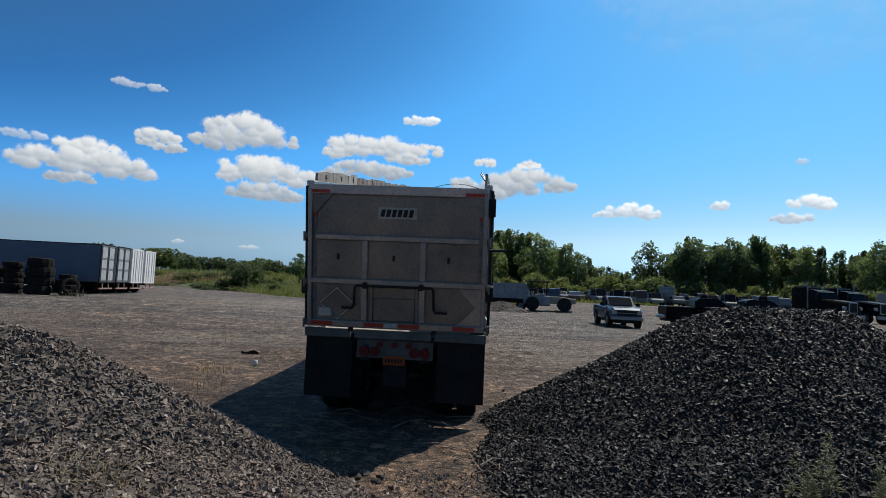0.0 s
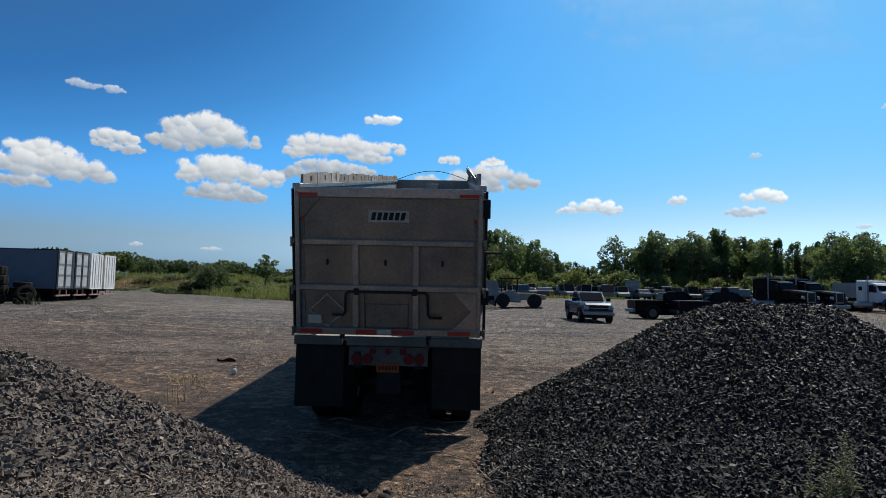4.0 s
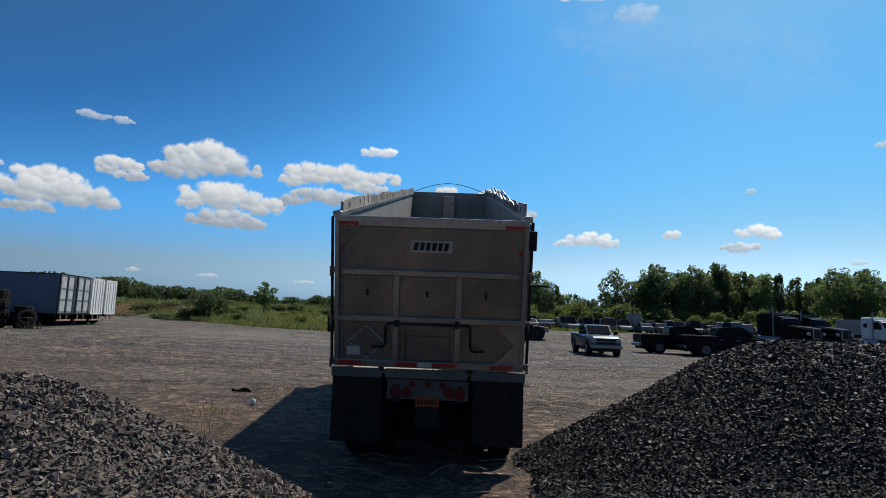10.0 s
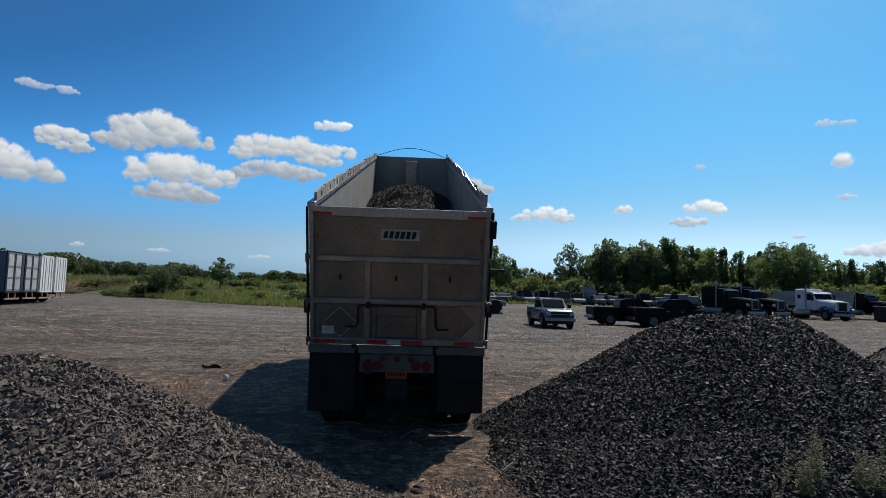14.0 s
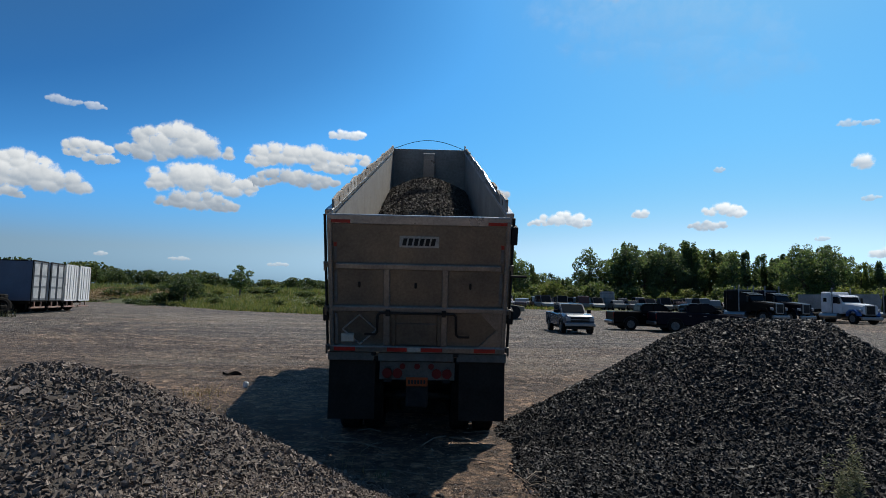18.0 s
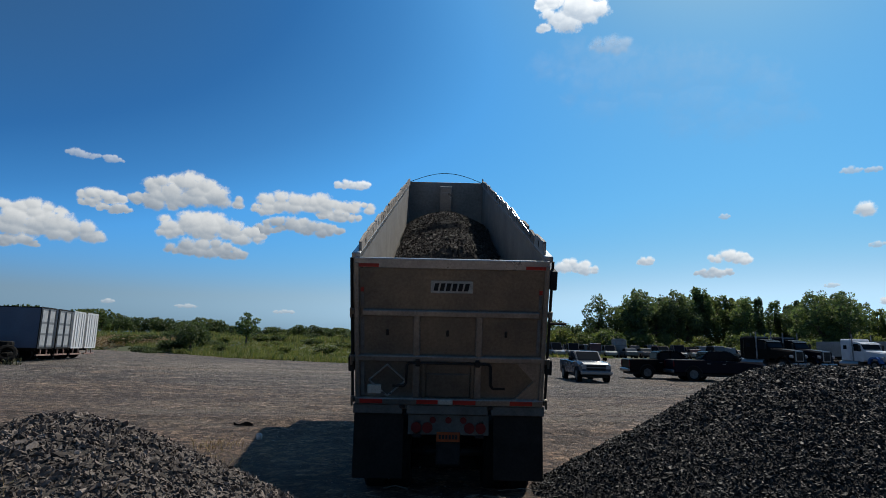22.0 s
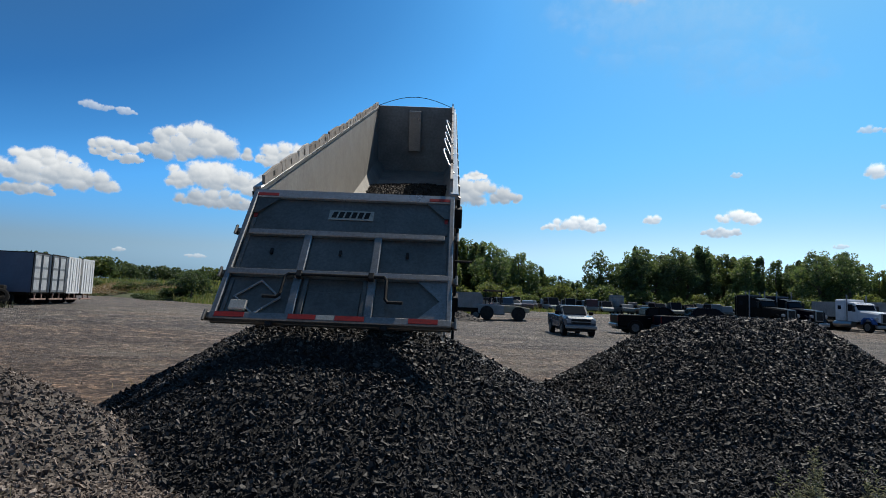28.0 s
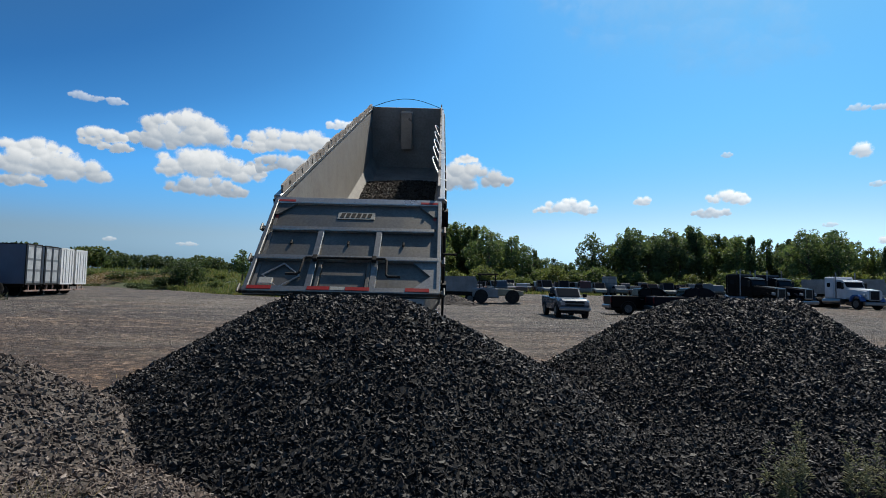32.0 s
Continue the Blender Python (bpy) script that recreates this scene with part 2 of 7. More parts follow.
def prism(bm, outline, axis, lo, hi):
    """An outline of pairs pushed through from lo to hi along an axis (0, 1, 2)."""
    def at(p, v):
        q = list(p)
        q.insert(axis, v)
        return q
    a = [bm.verts.new(at(p, lo)) for p in outline]
    b = [bm.verts.new(at(p, hi)) for p in outline]
    n = len(outline)
    bm.faces.new(a)
    bm.faces.new(list(reversed(b)))
    for i in range(n):
        bm.faces.new((a[i], b[i], b[(i + 1) % n], a[(i + 1) % n]))
    bmesh.ops.recalc_face_normals(bm, faces=bm.faces)
    return bm


B = bmesh.new


def thing(name, label, category, m=None, group="", kind=""):
    ob = new(name)
    ob.empty_display_size = 0.2
    if m is not None:
        ob.matrix_basis = m
    return tagged(ob, label, category, group, kind)


def rock_shapes(rng, n=9):
    """A few angular crushed stones of about unit size."""
    out = []
    for _ in range(n):
        bm = B()
        bmesh.ops.create_icosphere(bm, subdivisions=1, radius=1.0)
        vs = np.array([v.co[:] for v in bm.verts])
        keep = rng.permutation(len(vs))[:6]
        bm.free()
        pts = vs[keep] * rng.uniform(0.7, 1.15, (len(keep), 1)) * rng.uniform((1.05, 0.62, 0.5), (1.5, 0.9, 0.75))
        bm = B()
        for p in pts:
            bm.verts.new(p)
        bmesh.ops.convex_hull(bm, input=bm.verts)
        bmesh.ops.triangulate(bm, faces=bm.faces)
        bm.verts.index_update()
        used = [v for v in bm.verts if v.link_faces]
        at = {v.index: i for i, v in enumerate(used)}
        out.append((np.array([v.co[:] for v in used]), np.array([[at[v.index] for v in f.verts] for f in bm.faces])))
        bm.free()
    return out


_rng = np.random.default_rng(5)
ROCKS = rock_shapes(_rng)


def turns(rng, n):
    """Any turn about the upright, with a modest tilt: slabs come to rest lying flat."""
    q = np.stack([rng.normal(0, 1, n), rng.normal(0, 0.5, n), rng.normal(0, 0.5, n), rng.normal(0, 1, n)], 1)
    q /= np.linalg.norm(q, axis=1, keepdims=True)
    w, x, y, z = q.T
    return np.stack([1 - 2 * (y * y + z * z), 2 * (x * y - z * w), 2 * (x * z + y * w), 2 * (x * y + z * w), 1 - 2 * (x * x + z * z), 2 * (y * z - x * w), 2 * (x * z - y * w), 2 * (y * z + x * w), 1 - 2 * (x * x + y * y)], 1).reshape(n, 3, 3)


def scatter_rocks(name, places, sizes, material, rng, parent=None, label=""):
    places, sizes = np.asarray(places), np.asarray(sizes)
    which = rng.integers(0, len(ROCKS), len(places))
    vv, ff, base = [], [], 0
    for k, (v, f) in enumerate(ROCKS):
        sel = which == k
        n = int(sel.sum())
        if not n:
            continue
        r = turns(rng, n)
        p = np.einsum("nij,vj->nvi", r, v) * sizes[sel][:, None, None] + places[sel][:, None, :]
        vv.append(p.reshape(-1, 3))
        ff.append((f[None] + (np.arange(n) * len(v))[:, None, None]).reshape(-1, 3) + base)
        base += n * len(v)
    return raw(name, np.concatenate(vv), np.concatenate(ff), material, parent, label)


def fbm(x, y, seed=0.0, octaves=4):
    """Cheap smooth value noise for arrays."""
    out, amp, fr = np.zeros_like(x), 0.5, 1.0
    for o in range(octaves):
        a, b = x * fr + seed * 7.3 + o * 13.1, y * fr + seed * 3.7 + o * 5.9
        ia, ib = np.floor(a), np.floor(b)
        fa, fb = a - ia, b - ib
        fa, fb = fa * fa * (3 - 2 * fa), fb * fb * (3 - 2 * fb)
        h = lambda i, j: np.modf(np.abs(np.sin(i * 127.1 + j * 311.7) * 43758.5453))[0]
        out += amp * ((h(ia, ib) * (1 - fa) + h(ia + 1, ib) * fa) * (1 - fb) + (h(ia, ib + 1) * (1 - fa) + h(ia + 1, ib + 1) * fa) * fb - 0.5)
        amp, fr = amp * 0.5, fr * 2.1
    return out


# ---------------------------------------------------------------- ground
def rise(x, y):
    """The yard climbs a little towards the parked trailers and the rows of old cars."""
    x, y = np.asarray(x, float), np.asarray(y, float)
    return 0.35 * np.clip((-x - 9) / 14, 0, 1) * np.clip((y - 24) / 12, 0, 1) + 0.5 * np.clip((x - 22) / 7, 0, 1) * np.clip((y - 42) / 8, 0, 1) * np.clip((72 - y) / 15, 0, 1) + 0.95 * np.clip((x - 3) / 9, 0, 1) * np.clip((y - 57) / 15, 0, 1)


def ground_z(x, y):
    """The yard: nearly level, with shallow ruts near the tipping place."""
    near = np.exp(-((x / 14) ** 2 + ((y - 10) / 16) ** 2))
    z = 0.05 * fbm(x * 0.5, y * 0.5, 1) * near + 0.02 * fbm(x * 2.2, y * 2.2, 2) * near
    # trampled lumps, drawn out along the way the lorries drive
    lumpy = np.clip((y - 8) / 4, 0, 1) * np.exp(-((y - 20) / 20) ** 2) * np.exp(-(x / 26) ** 2)
    z = z + lumpy * (0.045 * fbm(x * 0.4, y * 1.2, 14) + 0.030 * fbm(x * 1.1, y * 2.6, 15))
    # shallow wheel ruts that swing round behind the tipping place
    for cx, cy, r in ((-9.0, 34.0, 19.0), (-6.5, 35.5, 19.0), (6.0, 38.0, 21.0), (2.0, 45.0, 30.0)):
        d = np.sqrt((x - cx) ** 2 + (y - cy) ** 2) - r
        z = z + 0.035 * near * (np.exp(-((np.abs(d) - 0.55) / 0.22) ** 2) - 1.5 * np.exp(-(d / 0.28) ** 2)) * (y > 10)
    return z + rise(x, y)


def graded(lo, hi, fine_lo, fine_hi, fine, grow=1.18):
    xs = list(np.arange(fine_lo, fine_hi + fine / 2, fine))
    s, a = fine, fine_hi
    while a < hi:
        s *= grow
        a += s
        xs.append(min(a, hi))
    s, a = fine, fine_lo
    while a > lo:
        s *= grow
        a -= s
        xs.insert(0, max(a, lo))
    return np.array(xs)


def sheet(name, xs, ys, zf, material, label="", smooth=True, parent=None):
    X, Y = np.meshgrid(xs, ys)
    Z = zf(X, Y)
    nx, ny = len(xs), len(ys)
    i = np.arange((ny - 1) * nx).reshape(ny - 1, nx)[:, :-1].ravel()
    return raw(name, np.stack([X, Y, Z], -1).reshape(-1, 3), np.stack([i, i + 1, i + nx + 1, i + nx], 1), material, parent, label, smooth)


def ground_material():
    m, nt, b = mat("gravel_yard")
    big, mid, fine = tex(nt, 0.09, 6, 0.65), tex(nt, 1.3, 6, 0.7), tex(nt, 22, 4, 0.75)
    # long tyre-worn streaks run across the yard
    tc = nt.nodes.new("ShaderNodeTexCoord")
    mp = nt.nodes.new("ShaderNodeMapping")
    mp.inputs["Scale"].default_value = (0.22, 0.75, 1)
    mp.inputs["Rotation"].default_value = (0, 0, radians(7))
    st = nt.nodes.new("ShaderNodeTexNoise")
    st.inputs["Scale"].default_value, st.inputs["Detail"].default_value = 1.0, 9
    st.inputs["Roughness"].default_value, st.inputs["Distortion"].default_value = 0.72, 0.8
    nt.links.new(tc.outputs["Object"], mp.inputs[0])
    nt.links.new(mp.outputs[0], st.inputs["Vector"])
    grey = ramp(nt, st.outputs["Fac"], ((0.28, (0.0709, 0.0596, 0.0497)), (0.44, (0.1073, 0.0924, 0.0785)), (0.56, (0.1382, 0.1201, 0.1025)), (0.66, (0.1909, 0.1659, 0.1402)), (0.78, (0.2818, 0.2436, 0.2043))))
    brown = ramp(nt, mid.outputs["Fac"], ((0.3, (0.09656, 0.05848, 0.0351)), (0.7, (0.2244, 0.1469, 0.091))))
    # brown earth near the tipping place, grey gravel farther off
    sep = nt.nodes.new("ShaderNodeSeparateXYZ")
    nt.links.new(tc.outputs["Object"], sep.inputs[0])
    mr = nt.nodes.new("ShaderNodeMapRange")
    mr.inputs[1].default_value, mr.inputs[2].default_value = 30.0, 10.0
    nt.links.new(sep.outputs["Y"], mr.inputs[0])
    ad = nt.nodes.new("ShaderNodeMath")
    ad.operation = "MULTIPLY_ADD"
    nt.links.new(big.outputs["Fac"], ad.inputs[0])
    ad.inputs[1].default_value = 1.6
    nt.links.new(mr.outputs[0], ad.inputs[2])
    f = ramp(nt, ad.outputs[0], ((0.85, (0.05,) * 3), (1.0, (0.5,) * 3)))
    f2 = nt.nodes.new("ShaderNodeMath")
    f2.operation = "MULTIPLY"
    nt.links.new(mr.outputs[0], f2.inputs[0])
    f2.inputs[1].default_value = 0.95
    f3 = nt.nodes.new("ShaderNodeMath")
    f3.operation = "MAXIMUM"
    nt.links.new(f, f3.inputs[0])
    nt.links.new(f2.outputs[0], f3.inputs[1])
    col = mixc(nt, f3.outputs[0], grey, brown)
    # single stones pressed into the surface, at two sizes
    g = ramp(nt, fine.outputs["Fac"], ((0.30, (0.55,) * 3), (0.5, (0.97,) * 3), (0.68, (1.4,) * 3)))
    cells = []
    for size, lo, hi in ((6.0, 0.42, 1.85), (17.0, 0.42, 1.8)):
        vo = tex(nt, size, kind="ShaderNodeTexVoronoi")
        sv = nt.nodes.new("ShaderNodeSeparateColor")
        nt.links.new(vo.outputs["Color"], sv.inputs[0])
        cells.append(ramp(nt, sv.outputs[0], ((0.0, (lo,) * 3), (0.7, (1.0,) * 3), (1.0, (hi,) * 3))))
    g = mixc(nt, 1.0, g, mixc(nt, 1.0, cells[0], cells[1], "MULTIPLY"), "MULTIPLY")
    patch = tex(nt, 2.2, 10, 0.85)
    g2 = ramp(nt, patch.outputs["Fac"], ((0.34, (0.45,) * 3), (0.5, (0.97,) * 3), (0.66, (1.55,) * 3)))
    # old wheel tracks, pale ridges beside dark grooves
    out = mixc(nt, 1.0, mixc(nt, 1.0, col, g, "MULTIPLY"), g2, "MULTIPLY")
    for ang, sc_, dist in ((-8, 0.07, 16.0), (17, 0.05, 20.0)):
        m2 = nt.nodes.new("ShaderNodeMapping")
        m2.inputs["Rotation"].default_value = (0, 0, radians(ang))
        nt.links.new(tc.outputs["Object"], m2.inputs[0])
        wv = nt.nodes.new("ShaderNodeTexWave")
        wv.bands_direction = "Y"
        wv.inputs["Scale"].default_value, wv.inputs["Distortion"].default_value = sc_, dist
        wv.inputs["Detail"].default_value, wv.inputs["Detail Scale"].default_value, wv.inputs["Detail Roughness"].default_value = 8.0, 0.5, 0.7
        nt.links.new(m2.outputs[0], wv.inputs["Vector"])
        out = mixc(nt, 1.0, out, ramp(nt, wv.outputs["Fac"], ((0.0, (0.78, 0.75, 0.73)), (0.10, (0.97, 0.95, 0.94)), (0.8, (1.0, 0.985, 0.97)), (0.97, (1.18, 1.14, 1.10)))), "MULTIPLY")
    warp = tex(nt, 0.35, 4, 0.6)
    wob = nt.nodes.new("ShaderNodeVectorMath")
    wob.operation = "MULTIPLY_ADD"
    nt.links.new(warp.outputs["Color"], wob.inputs[0])
    wob.inputs[1].default_value = (1.6, 1.6, 0.0)
    nt.links.new(tc.outputs["Object"], wob.inputs[2])
    for cx, cy, r, tone in ((-9.5, 35.0, 9.0, 1.75), (-9.5, 35.0, 10.6, 1.6), (-4.5, 36.0, 11.5, 1.65), (-4.5, 36.0, 9.4, 1.5), (-14.0, 39.0, 12.0, 1.6), (-2.0, 48.0, 22.0, 0.52), (-2.0, 48.0, 23.8, 0.52), (6.0, 40.0, 24.0, 0.50), (14.0, 52.0, 30.0, 1.4), (-22.0, 60.0, 26.0, 1.8), (-22.0, 60.0, 28.5, 1.7)):
        dist = nt.nodes.new("ShaderNodeVectorMath")
        dist.operation = "DISTANCE"
        nt.links.new(wob.outputs[0], dist.inputs[0])
        dist.inputs[1].default_value = (cx + 0.8, cy + 0.8, 0.0)
        cmpn = nt.nodes.new("ShaderNodeMapRange")
        cmpn.interpolation_type = "SMOOTHSTEP"
        off = nt.nodes.new("ShaderNodeMath")
        off.operation = "SUBTRACT"
        nt.links.new(dist.outputs["Value"], off.inputs[0])
        off.inputs[1].default_value = r
        ab = nt.nodes.new("ShaderNodeMath")
        ab.operation = "ABSOLUTE"
        nt.links.new(off.outputs[0], ab.inputs[0])
        cmpn.inputs[1].default_value, cmpn.inputs[2].default_value, cmpn.inputs[3].default_value, cmpn.inputs[4].default_value = 0.10, 0.34, 1.0, 0.0
        nt.links.new(ab.outputs[0], cmpn.inputs[0])
        broken = nt.nodes.new("ShaderNodeMath")
        broken.operation = "MULTIPLY"
        nt.links.new(cmpn.outputs[0], broken.inputs[0])
        nt.links.new(ramp(nt, mid.outputs["Fac"], ((0.35, (0.0,) * 3), (0.6, (1.0,) * 3))), broken.inputs[1])
        out = mixc(nt, broken.outputs[0], out, mixc(nt, 1.0, out, (tone, tone * 0.98, tone * 0.95), "MULTIPLY"))
    # bare tan earth beside the parked trailers and in worn places
    for cx, cy, r, k in ((-17.0, 47.0, 10.0, 0.8), (-7.0, 43.0, 6.0, 0.55), (4.0, 21.0, 5.5, 0.5), (-6.0, 18.5, 5.0, 0.45)):
        dn = nt.nodes.new("ShaderNodeVectorMath")
        dn.operation = "DISTANCE"
        nt.links.new(wob.outputs[0], dn.inputs[0])
        dn.inputs[1].default_value = (cx + 0.8, cy + 0.8, 0.0)
        fade = nt.nodes.new("ShaderNodeMapRange")
        fade.inputs[1].default_value, fade.inputs[2].default_value, fade.inputs[3].default_value, fade.inputs[4].default_value = r * 0.3, r, k, 0.0
        nt.links.new(dn.outputs["Value"], fade.inputs[0])
        bare = nt.nodes.new("ShaderNodeMath")
        bare.operation = "MULTIPLY"
        nt.links.new(fade.outputs[0], bare.inputs[0])
        nt.links.new(ramp(nt, st.outputs["Fac"], ((0.42, (0.0,) * 3), (0.58, (1.0,) * 3))), bare.inputs[1])
        out = mixc(nt, bare.outputs[0], out, mixc(nt, 1.0, (0.24, 0.198, 0.155), g2, "MULTIPLY"))
    nt.links.new(out, b.inputs["Base Color"])
    b.inputs["Roughness"].default_value = 0.9
    mx = nt.nodes.new("ShaderNodeMath")
    mx.operation = "MULTIPLY_ADD"
    nt.links.new(mid.outputs["Fac"], mx.inputs[0])
    mx.inputs[1].default_value = 2.0
    nt.links.new(fine.outputs["Fac"], mx.inputs[2])
    bump(nt, b, mx.outputs[0], 1.0, 0.11)
    return m


M_GROUND = ground_material()
tagged(sheet("ground", graded(-1500, 1500, -18, 18, 0.22, 1.1), graded(-300, 2600, 3, 36, 0.18, 1.1), ground_z, M_GROUND), "gravel and brown earth yard with tyre tracks", "ground", kind="structure")


# ---------------------------------------------------------------- stone heaps
def heap_z(x, y, c, h, right, left, back, front, seed, ridge=0.0, lump=0.10):
    """ridge: half the length of the level crest along x."""
    dx, dy = x - c[0], y - c[1]
    dx = np.sign(dx) * np.maximum(np.abs(dx) - ridge, 0)
    u = np.where(dx > 0, dx / right, -dx / left)
    v = np.where(dy > 0, dy / back, -dy / front)
    a = np.arctan2(dy, dx)
    r = np.sqrt(u * u + v * v) * (1 + 0.05 * np.sin(3 * a + seed) + 0.03 * np.sin(7 * a + 2 * seed))
    top = np.sqrt(r * r + 0.022) - 0.148
    z = h * (1 - top)
    return z + lump * fbm(dx * 0.8, dy * 0.8, seed) + 0.5 * lump * fbm(dx * 2.6, dy * 2.6, seed + 3)


def heap(name, label, c, h, right, left, back, front, seed, ridge, rock_mat, fines, density, size, window, local=False, beside=None, skirt=None):
    """A tipped heap: a body of fines with single stones over it. window: the stretch of the plan that holds loose stones. skirt: the low spread foot of the heap."""
    rng = np.random.default_rng(int(seed * 10))
    o = (0.0, 0.0) if local else c


    def top(x, y):
        z = heap_z(x, y, o, h, right, left, back, front, seed, ridge)
        return np.maximum(z, heap_z(x, y, *skirt, lump=0.05) - 0.03) if skirt else z
    zf = lambda x, y: np.maximum(top(x, y), -0.35)
    xs = np.arange(o[0] - left * 1.15 - ridge - (0.8 if skirt else 0), o[0] + right * 1.15 + ridge + (1.2 if skirt else 0), 0.11)
    ys = np.arange(o[1] - front * 1.15 - (1.2 if skirt else 0), o[1] + back * 1.15, 0.11)
    root = thing(name, label, "gravel heap", kind="stuff")
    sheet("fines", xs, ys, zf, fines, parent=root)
    x0, x1, y0, y1 = window
    n = int(density * (x1 - x0) * (y1 - y0))
    x, y = rng.uniform(x0, x1, n), rng.uniform(y0, y1, n)
    z = top(x, y)
    keep = z > -0.02
    if beside:  # no stones where the neighbouring heap buries this one
        keep &= z > heap_z(x, y, *beside) - 0.03
    x, y, z = x[keep], y[keep], z[keep]
    s = size * rng.lognormal(0, 0.35, len(x)).clip(0.45, 2.2)
    scatter_rocks("stones", np.stack([x, y, z + s * rng.uniform(-0.25, 0.4, len(x))], 1), s, rock_mat, rng, root)
    # coarser cover over the rest of the heap
    n = int(300 * (left + right) * (front + back))
    x, y = rng.uniform(o[0] - left, o[0] + right, n), rng.uniform(o[1] - front, o[1] + back, n)
    z = top(x, y)
    keep = (z > 0.0) & ~((x > x0) & (x < x1) & (y > y0) & (y < y1))
    if keep.any() and o[1] < 30:
        scatter_rocks("stones", np.stack([x, y, z], 1)[keep], (0.034 * rng.lognormal(0, 0.3, n))[keep], rock_mat, rng, root)
    return root


SKIRT = ((4.6, 7.4), 0.74, 3.0, 3.3, 2.6, 3.0, 3.0)
heap("gravel_heap", "dark crushed stone heap tipped on the yard", (5.40, 9.6), 1.80, 1.02, 3.0, 2.12, 3.93, 1.0, 0.68, M_DARK_STONE, M_GAP_SHADE_FINES, 2800, 0.0196, (0.7, 7.9, 4.3, 10.3), skirt=SKIRT)
GREY_HEAP = ((-3.404, 5.989), 1.336, 2.73, 3.91, 1.80, 2.95, 2.0, 0.0)
APRON = ((-1.821, 4.114), 0.778, 2.09, 2.47, 3.11, 5.08, 6.0, 0.0)
heap("gravel_heap", "grey crushed stone heap behind the nearer one", *GREY_HEAP, M_GREY_STONE, M_GREY_FINES, 2300, 0.0205, (-6.0, -0.6, 2.8, 7.4), beside=APRON)
heap("gravel_heap", "low apron of brown-grey chippings with thin dry stems", *APRON, M_APRON_STONE, M_APRON_FINES, 2700, 0.0160, (-4.4, 0.3, 1.6, 6.8), beside=GREY_HEAP)
heap("gravel_heap", "dark crushed stone heap at the end of the row", (10.5, 9.6), 2.3, 3.2, 2.7, 2.9, 4.4, 5.0, 0.2, M_DARK_STONE, M_GAP_SHADE_FINES, 2400, 0.0196, (7.4, 9.6, 5.2, 10.0))
NEW_HEAP = (-0.26, 8.0)
new_heap = heap("gravel_heap", "freshly tipped dark crushed stone heap growing behind the trailer", NEW_HEAP, 1.883, 3.51, 3.11, 2.89, 3.06, 4.0, 0.40, M_DARK_STONE, M_GAP_SHADE_FINES, 2800, 0.0196, (-3.5, 3.7, -3.3, 0.7), local=True)

# ---------------------------------------------------------------- the dump trailer
TX, TY, HEAD = -0.187, 9.02, -1.55      # rear hinge on the plan, heading
HZ, LEN, TOP, HALF = 1.19, 12.0, 2.05, 1.25
trailer = thing("dump_trailer", "weathered aluminium dump trailer tipping its load of crushed stone", "dump trailer", pose(TX, TY, 0, 0, 0, HEAD))


def wheel(name, parent, c, r, w, out, label=""):
    """A tyre with rounded shoulders on a steel rim; out: -1 or 1 along x."""
    bm = B()
    n, prof = 28, ((0.56, -0.5), (0.93, -0.5), (1.0, -0.36), (1.0, 0.36), (0.93, 0.5), (0.56, 0.5))
    rings = [[bm.verts.new((c[0] + w * p[1], c[1] + r * p[0] * math.cos(2 * math.pi * i / n), c[2] + r * p[0] * math.sin(2 * math.pi * i / n))) for p in prof] for i in range(n)]
    for i in range(n):
        a, b2 = rings[i], rings[(i + 1) % n]
        for k in range(len(prof) - 1):
            bm.faces.new((a[k], a[k + 1], b2[k + 1], b2[k]))
    t = part(name, bm, M_RUBBER, parent, label)
    bm = B()
    disc(bm, (c[0], c[1], c[2]), (1, 0, 0), r * 0.57, w * 0.7, 24)
    disc(bm, (c[0] + out * w * 0.36, c[1], c[2]), (1, 0, 0), r * 0.2, w * 0.35, 12)
    part("rim", bm, M_ALU_BRIGHT, t)
    return t


